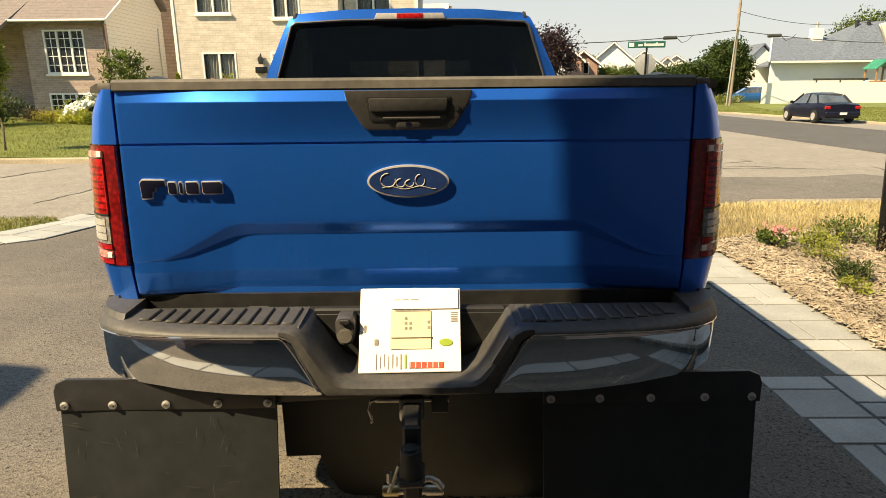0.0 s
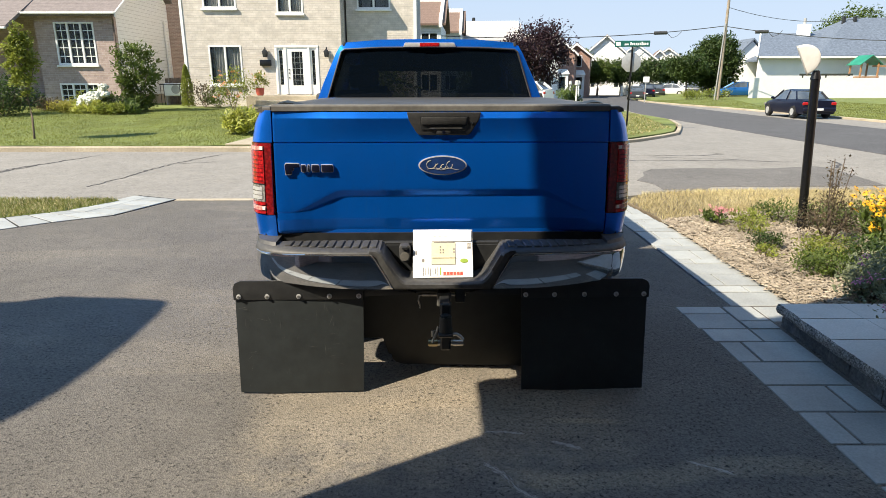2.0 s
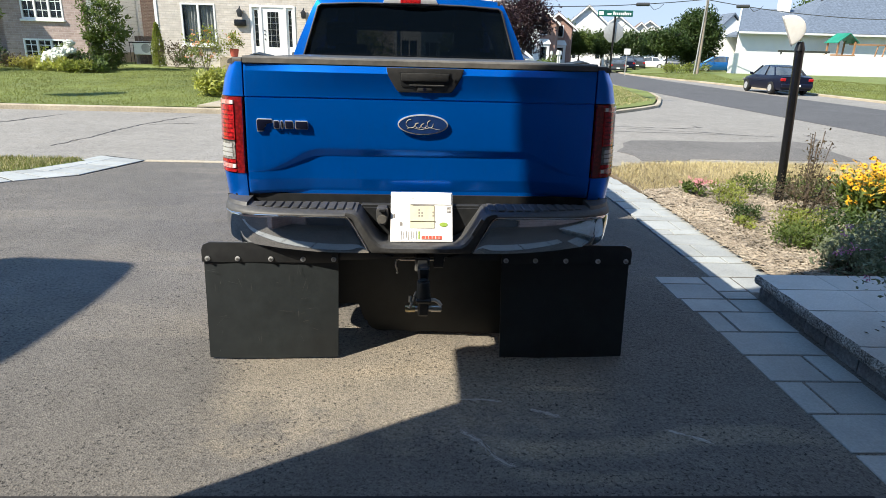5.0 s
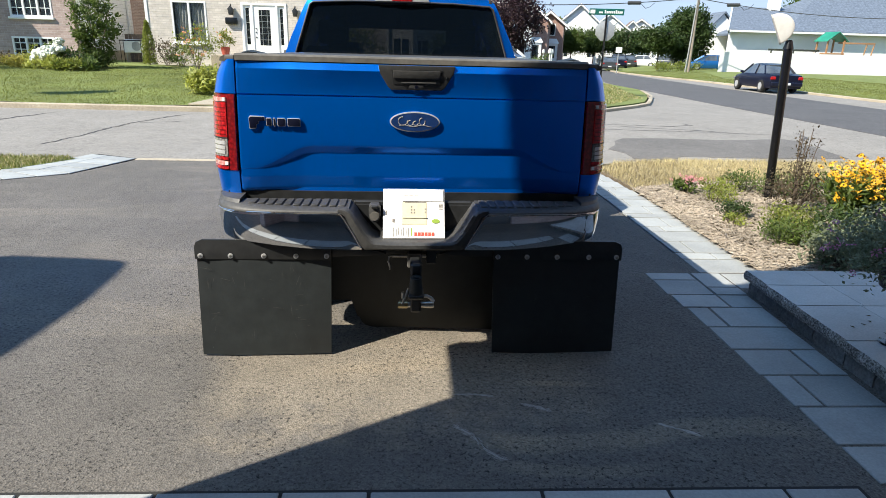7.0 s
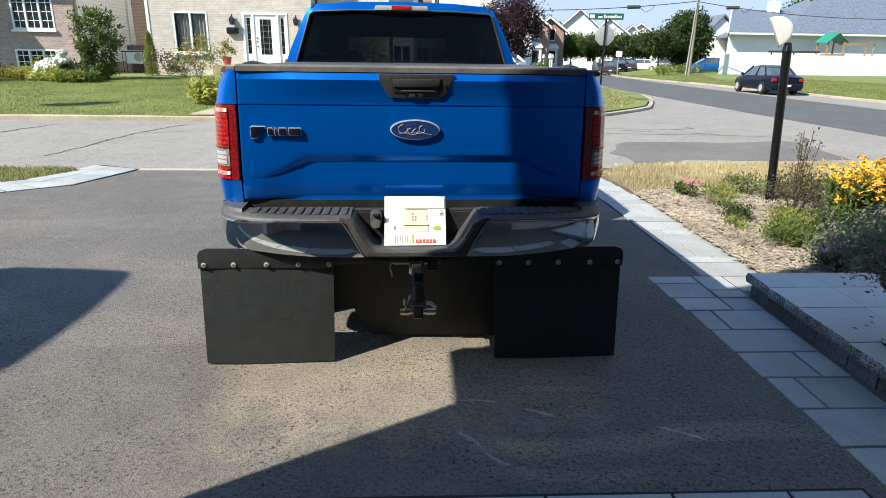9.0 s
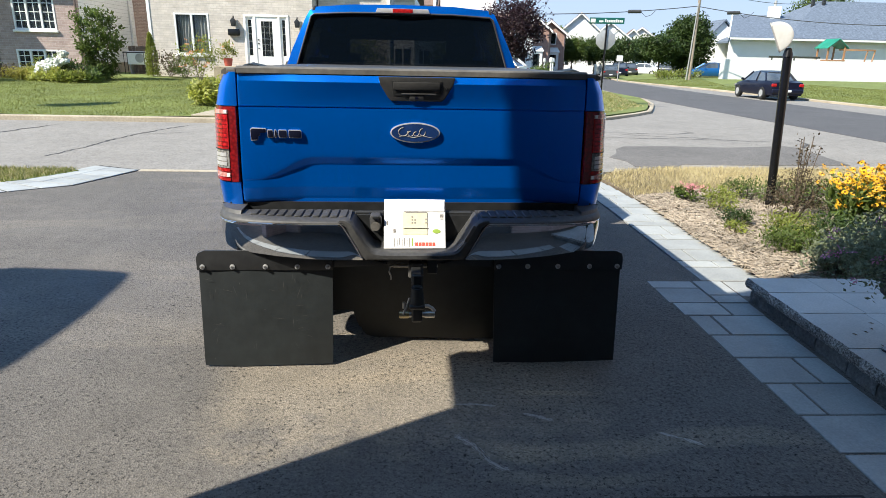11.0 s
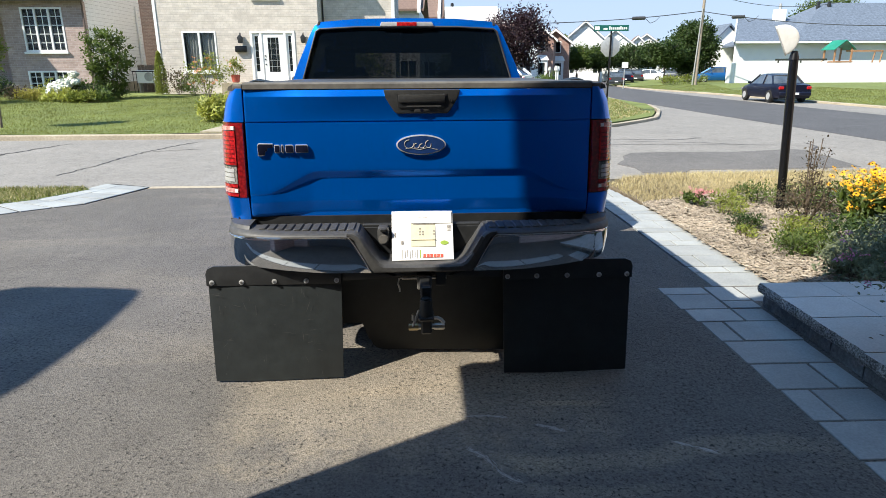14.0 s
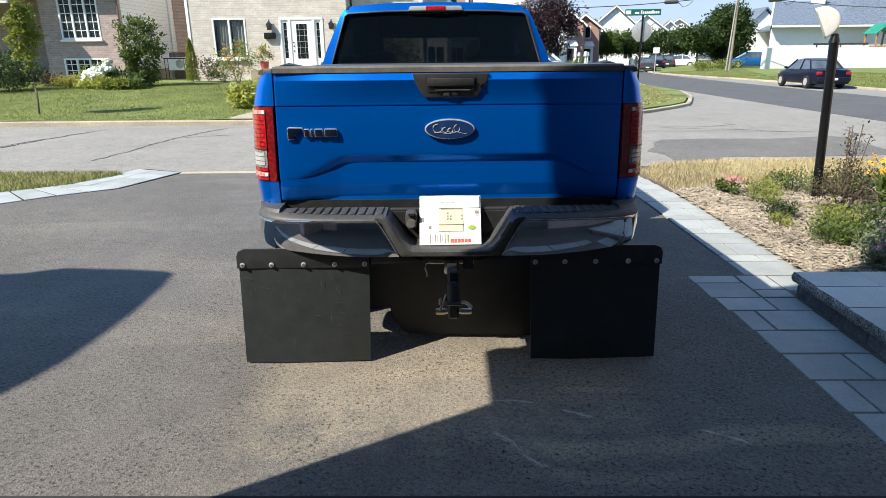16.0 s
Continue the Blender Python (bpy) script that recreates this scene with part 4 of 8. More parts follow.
# bed corners: sections through the corner from the gate's edge round to the side
def corner_ring(z, s, y_end):
    xo = lerp([(0.55, 0.94), (0.77, 0.962), (0.90, 0.968), (1.23, 0.954), (1.33, 0.930), (1.40, 0.892), (1.415, 0.880)], z)
    g = gate_half(z)
    pts = [(g + 0.003, 0.02), (g + 0.003, 0.004), (g + 0.0055, -0.002)]
    for k in range(1, 9):
        u = k / 8
        pts.append((g + 0.0055 + (xo - g - 0.0055) * math.sin(u * math.pi / 2) ** 0.9, -0.002 + 0.16 * (1 - math.cos(u * math.pi / 2)) * 0.9))
    tuck = 0.22 * max(0.0, 0.884 - z)
    pts = [(x, y + tuck) for x, y in pts]
    pts += [(xo, 0.3), (xo, y_end), (xo - 0.05, y_end), (xo - 0.05, 0.3), (0.86, 0.12)]
    return [(s * x, y, z) for x, y in pts]


for s in (-1, 1):
    part("bedside", loft_bm([corner_ring(z, s, 1.86) for z in span(0.70, 0.884, 5)]), M_BLUE, truck)
    part("bedside", loft_bm([corner_ring(z, s, 1.86) for z in [1.243] + span(1.255, 1.395, 9)]), M_BLUE, truck)
    mid = [[(s * (abs(x) - 0.004), y, z) for x, y, z in ((abs(p[0]), max(p[1], 0.17) if i < 12 else p[1], p[2]) for i, p in enumerate(corner_ring(z, 1, 1.86)))] for z in (0.881, 1.247)]
    part("bedside", loft_bm(mid), M_BLUE, truck)
    rail = [[(s * x, y, z) for x, z in ((0.80, 1.375), (0.80, 1.406), (0.81, 1.413), (0.868, 1.411), (0.886, 1.402), (0.890, 1.386))] for y in span(0.02, 1.86, 10)]
    part("rail_cap", loft_bm(rail), M_GREYPL, truck, "dark grey plastic rail cap")
    part("corner_cap", prism_bm([(s * 0.820, 0.0), (s * 0.862, 0.012), (s * 0.878, 0.05), (s * 0.878, 0.12), (s * 0.820, 0.12)], 1.388, 1.412, 0.006, axis='z'), M_GREYPL, truck)

    # tail lamp, following the corner, in stacked lens sections
    def lamp_strip(z0, z1, u0, u1, out=0.006, inner=0.03):
        rings = []
        z0, z1 = z0 - 0.003, z1 - 0.003
        for z in span(z0, z1, max(2, int((z1 - z0) / 0.03))):
            path = corner_ring(z, 1, 1.0)[2:12]
            length = [0.0]
            for p, q in zip(path, path[1:]):
                length.append(length[-1] + math.hypot(q[0] - p[0], q[1] - p[1]))
            pts = []
            for k in range(9):
                u = (u0 + (u1 - u0) * k / 8) * length[-1]
                i = max(j for j in range(len(length)) if length[j] <= u + 1e-9)
                i = min(i, len(path) - 2)
                f = (u - length[i]) / (length[i + 1] - length[i])
                x, y = path[i][0] + (path[i + 1][0] - path[i][0]) * f, path[i][1] + (path[i + 1][1] - path[i][1]) * f
                pts.append((x, y))
            fr = [(s * (x + out * 0.6), y - out, z) for x, y in pts]
            bk = [(s * (x - inner * 0.5), y + inner, z) for x, y in reversed(pts)]
            rings.append(fr + bk)
        return loft_bm(rings)
    lamp = part("tail_lamp", lamp_strip(0.889, 1.243, 0.01, 0.78, 0.004), M_DARKRED, truck, "red tail lamp with a clear reversing section")
    part("lens", lamp_strip(1.045, 1.205, 0.11, 0.55, 0.008), M_RED, lamp, "bright red lens")
    part("lens", lamp_strip(1.209, 1.228, 0.11, 0.55, 0.008), M_PINK, lamp, "pale reflector strip")
    part("lens", lamp_strip(0.955, 1.040, 0.115, 0.45, 0.007), M_CLEAR, lamp, "clear reversing lens")
    part("lens", lamp_strip(0.938, 0.952, 0.11, 0.55, 0.008), M_RED, lamp)
    part("lens", lamp_strip(0.912, 0.932, 0.11, 0.55, 0.008), M_PINK, lamp, "pale reflector strip")
    part("lens", lamp_strip(0.894, 0.908, 0.11, 0.55, 0.007), M_RED, lamp)
    for z in (1.211, 0.914):
        part("reflector_end", lamp_strip(z, z + 0.016, 0.115, 0.155, 0.0095), M_WHITE, lamp, "white reflector end")
    for k in range(7):
        part("lens_rib", lamp_strip(1.055 + 0.0205 * k, 1.061 + 0.0205 * k, 0.125, 0.50, 0.0086), M_DARKRED, lamp)
    part("lens_surround", lamp_strip(1.040, 1.045, 0.11, 0.50, 0.009), M_BLACKSTEEL, lamp)
    for k in range(3):
        part("bulb_reflector", lamp_strip(0.966 + 0.022 * k, 0.982 + 0.022 * k, 0.15, 0.38, 0.0085), M_SILVER, lamp)

# bed floor, front wall, tonneau cover with its folded rail ends
part("bed_floor", box_bm(-0.80, 0.80, 0.08, 1.86, 0.80, 0.83), M_BLACKPL, truck)
part("bed_front_wall", box_bm(-0.85, 0.85, 1.84, 1.87, 0.6, 1.41), M_BLUE, truck)
cover = part("tonneau_cover", box_bm(-0.80, 0.80, 0.09, 1.84, 1.395, 1.414, 0.006), M_BLACKPL, truck, "black soft tonneau cover")
for s in (-1, 1):
    lump = loft_bm([[(s * x, 0.16 + 0.16 * v, z) for x, z in ((0.83, 1.405), (0.825, 1.420 + 0.008 * math.sin(v * 3.1)), (0.79, 1.428 + 0.008 * math.sin(v * 3.1)), (0.75, 1.424), (0.72, 1.415), (0.72, 1.405))] for v in span(0, 1, 6)])
    part("cover_rail_end", lump, M_RUBBER, cover, "folded rail end")


# cab
def cab_ring(y, dz=0.0):
    pts = [(-0.93, 0.50), (-0.955, 0.80), (-0.945, 1.15), (-0.900, 1.36), (-0.835, 1.52), (-0.728, 1.74 + dz * 0.8), (-0.694, 1.797 + dz), (-0.64, 1.824 + dz), (-0.38, 1.845 + dz), (0, 1.851 + dz)]
    pts = pts + [(-x, z) for x, z in pts[-2::-1]]
    return [(CABX + x, y, z) for x, z in pts]


HOLE = [(-0.828, 1.30), (-0.806, 1.395), (-0.683, 1.755), (-0.658, 1.772), (-0.38, 1.786), (0, 1.789)]
HOLE = HOLE + [(-x, z) for x, z in HOLE[-2::-1]]
cabin = part("cab", loft_bm([cab_ring(1.99), cab_ring(2.05, 0.004), cab_ring(2.4, 0.02), cab_ring(3.0, 0.03), cab_ring(3.55, 0.02)], True, False), M_BLUE, truck, "blue crew cab")
# rear frame of the cab: between its outline and the window
b = bmesh.new()
outer = [b.verts.new((x, 1.99, z)) for x, y, z in cab_ring(1.99)]
n = len(outer)
hole = [b.verts.new((CABX + lerp([(i, HOLE[min(int(i * (len(HOLE) - 1) / (n - 1)), len(HOLE) - 1)][0]) for i in range(n)], k), 1.975, lerp([(i, HOLE[min(int(i * (len(HOLE) - 1) / (n - 1)), len(HOLE) - 1)][1]) for i in range(n)], k))) for k in range(n)]
for k in range(n - 1):
    try:
        b.faces.new((outer[k], outer[k + 1], hole[k + 1], hole[k]))
    except ValueError:
        pass
low = [b.verts.new((CABX - 0.845, 1.975, 1.30)), b.verts.new((CABX + 0.845, 1.975, 1.30))]
b.faces.new((outer[0], hole[0], hole[-1], outer[-1]))
bmesh.ops.delete(b, geom=[v for v in b.verts if not v.link_faces], context='VERTS')
bmesh.ops.recalc_face_normals(b, faces=b.faces[:])
part("rear_frame", b, M_BLUE, truck)
b = bmesh.new()
b.faces.new([b.verts.new((CABX + x * 1.004, 1.982, z)) for x, z in HOLE])
bmesh.ops.solidify(b, geom=b.faces[:], thickness=0.004)
rg = part("rear_window", b, M_TINT, truck, "dark tinted rear window", smooth=False)
rg.visible_shadow = False
seal = tube_bm([(CABX + x, 1.974, z) for x, z in HOLE], 0.007, 6)
part("window_seal", seal, M_BLACKPL, truck)
# high brake light
hb = part("brake_light", prism_bm([(CABX - 0.205, 1.790), (CABX - 0.19, 1.822), (CABX + 0.19, 1.822), (CABX + 0.205, 1.790)], 1.958, 1.99, 0.005), M_SILVER, truck, "high brake light with clear ends")
part("lens", prism_bm([(CABX - 0.075, 1.792), (CABX - 0.075, 1.820), (CABX + 0.075, 1.820), (CABX + 0.075, 1.792)], 1.954, 1.965, 0.003), M_RED, hb, "red centre lens")
# roof side strips
for s in (-1, 1):
    part("roof_strip", prism_bm([(CABX + s * 0.676, 1.794), (CABX + s * 0.666, 1.826), (CABX + s * 0.651, 1.830), (CABX + s * 0.653, 1.798)], 1.984, 2.4, 0.003), M_BLACKPL, truck)
# interior and front glass
for x in (-0.60, 0.52):
    seat = part("seat_back", box_bm(CABX + x - 0.25, CABX + x + 0.25, 2.75, 2.92, 0.8, 1.46, 0.05, segs=3), M_SEAT, truck)
    part("headrest", box_bm(CABX + x - 0.13, CABX + x + 0.13, 2.76, 2.88, 1.48, 1.68, 0.04, segs=3), M_SEAT, seat)
rb = part("rear_bench", box_bm(CABX - 0.70, CABX + 0.70, 2.12, 2.26, 0.8, 1.40, 0.05, segs=3), M_SEAT, truck)
for x in (-0.46, 0.44):
    part("headrest", box_bm(CABX + x - 0.12, CABX + x + 0.12, 2.13, 2.23, 1.38, 1.50, 0.03, segs=3), M_SEAT, rb)
part("mirror", box_bm(CABX - 0.12, CABX + 0.10, 3.45, 3.48, 1.66, 1.72, 0.01), M_BLACKPL, truck)
for s in (-1, 1):
    part("windscreen_pillar", tube_bm([(CABX + s * 0.72, 3.55, 1.84), (CABX + s * 0.84, 4.15, 1.30)], 0.06, 8), M_BLUE, truck)
part("windscreen_header", box_bm(CABX - 0.70, CABX + 0.70, 3.42, 3.62, 1.64, 1.86, 0.03), M_SEAT, truck, "dark sun visors and windscreen header")
part("dashboard", box_bm(CABX - 0.8, CABX + 0.8, 3.85, 4.25, 1.0, 1.28, 0.05), M_SEAT, truck)
hoodr = [[(CABX + x, y, z) for x, z in ((-0.95, 0.5), (-0.96, 1.05), (-0.86, zt - 0.03), (0, zt), (0.86, zt - 0.03), (0.96, 1.05), (0.95, 0.5))] for y, zt in ((3.55, 1.22), (4.25, 1.22), (5.0, 1.18), (5.55, 1.12), (5.62, 1.0))]
part("front_body", loft_bm(hoodr), M_BLUE, truck)
for s in (-1, 1):
    part("side_mirror", box_bm(CABX + s * 1.12 - 0.1, CABX + s * 1.12 + 0.1, 3.75, 3.87, 1.18, 1.42, 0.04, segs=2), M_BLACKPL, truck)

# wheels, axle, spare wheel and frame
for x, y in ((-0.84, 1.02), (0.84, 1.02), (-0.84, 4.75), (0.84, 4.75)):
    w = part("wheel", cyl_bm((x - 0.13, y, 0.40), (x + 0.13, y, 0.40), 0.395, segs=40, bevel=0.035), M_TYRE, truck)
    part("rim", cyl_bm((x - 0.137, y, 0.40), (x + 0.137, y, 0.40), 0.24, segs=28, bevel=0.02), M_STEEL, w)
part("axle", cyl_bm((-0.72, 1.02, 0.40), (0.72, 1.02, 0.40), 0.045, segs=14), M_BLACKSTEEL, truck)
part("differential", cyl_bm((0.06, 0.86, 0.40), (0.06, 1.16, 0.40), 0.15, 0.12, segs=18, bevel=0.03), M_BLACKSTEEL, truck)
part("spare_wheel", cyl_bm((0.04, 0.56, 0.36), (0.04, 0.56, 0.60), 0.37, segs=40, bevel=0.06), M_TYRE, truck)
for s in (-1, 1):
    part("frame_rail", box_bm(s * 0.47 - 0.04, s * 0.47 + 0.04, 0.02, 4.6, 0.58, 0.74, 0.01), M_BLACKSTEEL, truck)


part("underbody", box_bm(-0.72, 0.72, 0.95, 4.6, 0.40, 0.60, 0.03), M_BLACKSTEEL, truck)
part("bed_underside", box_bm(-0.70, 0.70, 0.06, 0.95, 0.60, 0.66, 0.01), M_BLACKSTEEL, truck)
part("fuel_tank", box_bm(-0.70, -0.25, 1.5, 2.9, 0.34, 0.5, 0.05), M_BLACKPL, truck)
part("exhaust", tube_bm([(0.62, 0.35, 0.50), (0.62, 0.7, 0.52), (0.5, 1.3, 0.60), (0.4, 2.5, 0.42)], 0.035, 10), M_GREYMETAL, truck)
# hidden liners carried down low to cast shade on the ground beneath
for s in (-1, 1):
    part("wheel_liner", box_bm(s * 0.66 - 0.01, s * 0.66 + 0.01, 0.33, 1.7, 0.20, 0.8), M_BLACKSTEEL, truck)


# rear bumper
def bump_y(x):
    a = abs(x)
    return lerp([(0, -0.205), (0.3, -0.203), (0.5, -0.195), (0.65, -0.178), (0.76, -0.152), (0.84, -0.118), (0.90, -0.07), (0.935, -0.01), (0.95, 0.06)], a)


bumper = part("bumper", box_bm(-0.80, 0.80, -0.032, 0.03, 0.58, 0.742, 0.01), M_BLACKSTEEL, truck, "chrome rear bumper with black step pads")
XS = [-0.95, -0.945, -0.935, -0.92, -0.90, -0.87, -0.84, -0.80, -0.76, -0.70, -0.65, -0.58, -0.5, -0.42, -0.36, -0.33, -0.315]
for s in (-1, 1):
    X = [s * -x for x in XS] if s > 0 else XS
    ct = lambda x: lerp([(0.24, 0.565), (0.318, 0.716), (0.338, 0.733), (0.6, 0.732), (0.95, 0.718)], abs(x))
    cb = lambda x: lerp([(0.24, 0.556), (0.45, 0.556), (0.62, 0.566), (0.75, 0.576), (0.86, 0.578), (0.90, 0.592), (0.93, 0.618), (0.95, 0.66)], abs(x))
    XC = [x for x in X if abs(x) > 0.32] + [s * v for v in (0.315, 0.305, 0.295, 0.28, 0.265, 0.25, 0.243)]
    part("chrome_face", ribbon_bm(XC, ct, cb, lambda x, v: bump_y(x) - 0.018 + 0.016 * v + 0.018 * (1 - v) ** 2 + 0.008 * (max(0.0, v - 0.92) / 0.08) ** 2, 0.05, 26), M_CHROME, bumper, "mirror chrome face")
    bead = [(s * x, bump_y(x) - 0.0185, ct(x) + 0.001) for x in span(0.940, 0.345, 22)] + [(s * x, bump_y(x) - 0.0185, z) for x, z in ((0.333, 0.724), (0.310, 0.688), (0.280, 0.634), (0.250, 0.576))]
    part("chrome_bead", tube_bm(bead, 0.0028, 6), M_CHROME, bumper, "bright rolled edge")
    bt = lambda x: lerp([(0.29, 0.752), (0.5, 0.753), (0.95, 0.754)], abs(x))
    bb = lambda x: lerp([(0.318, 0.719), (0.338, 0.736), (0.6, 0.735), (0.95, 0.721)], abs(x))
    part("upper_trim", ribbon_bm(X, bt, bb, lambda x, v: bump_y(x) - 0.016 + 0.035 * v * v, 0.10, 6), M_BLACKPL, bumper, "black upper trim")
    pad = part("step_pad", loft_bm([[(x, bump_y(x) + 0.018, 0.745), (x, bump_y(x) + 0.026, 0.752), (x, -0.022, 0.755), (x, -0.02, 0.738)] for x in (s * v for v in span(0.30, 0.80, 14))]), M_BLACKPL, bumper, "ribbed black step pad")
    for k in range(11):
        x = s * (0.335 + 0.042 * k)
        part("tread_block", prism_bm([(x - 0.016, bump_y(x) + 0.034), (x + 0.016, bump_y(x) + 0.034), (x + 0.016 - 0.004 * s, -0.035), (x - 0.016 - 0.004 * s, -0.035)], 0.750, 0.761, 0.004, 1, axis='z'), M_BLACKPL, pad)
    part("end_cap", loft_bm([[(s * x, bump_y(x) + 0.012, 0.748), (s * x, bump_y(x) + 0.03, 0.768), (s * x, 0.06, 0.772), (s * x, 0.07, 0.74)] for x in span(0.815, 0.945, 6)]), M_BLACKPL, bumper)
# one moulded surround: down one side of the notch, along the centre step and up the other
NI = [(0.345, 0.756), (0.312, 0.754), (0.288, 0.742), (0.262, 0.700), (0.226, 0.644), (0.196, 0.610), (0.168, 0.596), (0.11, 0.593), (0.0, 0.593)]
NO = [(0.352, 0.738), (0.340, 0.733), (0.320, 0.717), (0.293, 0.659), (0.266, 0.610), (0.246, 0.570), (0.232, 0.557), (0.15, 0.556), (0.0, 0.556)]
ways = [(-1, a, o) for a, o in zip(NI, NO)] + [(1, a, o) for a, o in list(zip(NI, NO))[-2::-1]]
rings = []
for s, (xi, zi), (xo, zo) in ways:
    y0 = bump_y(xi) - 0.017
    row = [(xi, y0 + 0.030, zi)] + [(xi + (xo - xi) * u, y0 + dy, zi + (zo - zi) * u) for u, dy in ((0.10, 0.008), (0.28, 0.0), (0.75, 0.0), (0.93, 0.006))] + [(xo, y0 + 0.020, zo), (xo, -0.01, zo), (xi, -0.02, zi)]
    rings.append([(s * x, y, z) for x, y, z in row])
part("step_surround", loft_bm(rings), M_BLACKPL, bumper, "moulded black surround of the centre step")
part("notch_back", box_bm(-0.29, 0.29, -0.03, 0.0, 0.58, 0.750, 0.006), M_BLACKSTEEL, bumper)
sock = part("trailer_socket", prism_bm([(-0.214, 0.735), (-0.206, 0.746), (-0.166, 0.746), (-0.158, 0.735), (-0.158, 0.690), (-0.166, 0.668), (-0.180, 0.660), (-0.194, 0.660), (-0.206, 0.668), (-0.214, 0.690)], -0.100, -0.030, 0.006), M_BLACKPL, bumper, "black trailer socket with a hinged cover")
part("socket_cover", cyl_bm((-0.186, -0.108, 0.692), (-0.186, -0.099, 0.692), 0.024, segs=24, bevel=0.004), M_GREYPL, sock)
part("socket_hinge", box_bm(-0.200, -0.172, -0.112, -0.098, 0.730, 0.744, 0.003), M_BLACKSTEEL, sock)
slot = part("trim_slot", prism_bm([(0.232, 0.655), (0.248, 0.645), (0.292, 0.722), (0.276, 0.732)], -0.222, -0.205, 0.004), M_GREYPL, bumper)
part("gate_gap", box_bm(-0.90, 0.90, 0.035, 0.08, 0.68, 0.78), M_BLACKSTEEL, truck)

# hitch and ball mount
hitch = part("hitch_receiver", box_bm(-0.025, 0.039, -0.17, 0.35, 0.464, 0.528, 0.008), M_BLACKSTEEL, truck, "receiver hitch with ball mount")
part("receiver_collar", box_bm(-0.029, 0.043, -0.188, -0.165, 0.458, 0.532, 0.010, segs=3), M_WORNSTEEL, hitch, "worn grey receiver collar")
part("shank", box_bm(-0.016, 0.034, -0.30, -0.1, 0.470, 0.520, 0.006), M_BLACKSTEEL, hitch)
part("drop_bar", box_bm(-0.014, 0.036, -0.325, -0.275, 0.285, 0.525, 0.008), M_BLACKSTEEL, hitch, "worn black drop bar")
part("ball_cover", cyl_bm((0.010, -0.345, 0.380), (0.010, -0.345, 0.478), 0.033, 0.027, segs=20, bevel=0.008), M_RUBBER, hitch, "black rubber ball cover")
part("ball_plate", box_bm(-0.026, 0.046, -0.380, -0.28, 0.374, 0.394, 0.006), M_BLACKSTEEL, hitch)
part("pin", cyl_bm((-0.10, -0.14, 0.505), (0.115, -0.14, 0.505), 0.008, segs=12), M_STEEL, hitch)
part("pin_clip", tube_bm([(-0.095, -0.145, 0.51), (-0.115, -0.15, 0.505), (-0.12, -0.155, 0.48), (-0.112, -0.155, 0.455), (-0.112, -0.155, 0.44)], 0.0045, 8), M_STEEL, hitch)
part("chain_plate", box_bm(0.062, 0.112, -0.15, -0.135, 0.465, 0.545, 0.004), M_BLACKSTEEL, hitch)
part("cross_pin", cyl_bm((-0.068, -0.30, 0.318), (0.095, -0.30, 0.318), 0.014, segs=16, bevel=0.002), M_STEEL, hitch)
part("pin_sleeve", cyl_bm((-0.072, -0.30, 0.318), (-0.026, -0.30, 0.318), 0.018, segs=16, bevel=0.003), M_BRASS, hitch)
part("pin_sleeve", cyl_bm((0.045, -0.30, 0.318), (0.096, -0.30, 0.318), 0.017, segs=16, bevel=0.003), M_STEEL, hitch)
part("lock_bolt", cyl_bm((-0.05, -0.335, 0.365), (-0.05, -0.335, 0.395), 0.008, segs=10), M_STEEL, hitch)
part("lock_pin", cyl_bm((-0.052, -0.335, 0.335), (-0.022, -0.335, 0.415), 0.006, segs=10), M_STEEL, hitch)
part("lever", tube_bm([(0.04, -0.33, 0.372), (0.062, -0.335, 0.375), (0.08, -0.338, 0.366), (0.092, -0.34, 0.35)], 0.009, 8), M_GREYMETAL, hitch)
bar = part("flap_bar", box_bm(-0.43, 0.44, -0.105, -0.07, 0.500, 0.552, 0.004), M_BLACKSTEEL, truck, "black steel crossbar")
for x in (-0.395, -0.375, 0.39):
    part("bolt", cyl_bm((x, -0.112, 0.522), (x, -0.102, 0.522), 0.006, segs=8), M_STEEL, bar)
for s in (-1, 1):
    part("bar_gusset", prism_bm([(s * 0.40, 0.548), (s * 0.40, 0.490), (s * 0.20, 0.498), (s * 0.13, 0.507), (s * 0.20, 0.530)], -0.118, -0.106, 0.002), M_BLACKSTEEL, bar, "tapered steel gusset")

part("centre_flap", prism_bm([(-0.440, 0.540), (-0.436, 0.181), (-0.321, 0.183), (-0.309, 0.145), (-0.290, 0.087), (-0.277, 0.083), (-0.268, 0.055), (-0.248, 0.036), (-0.21, 0.024), (0.10, 0.018), (0.452, 0.006), (0.440, 0.540)], 0.082, 0.090, 0.001, 1), M_RUBBER, truck, "black rubber sheet hanging behind the hitch")
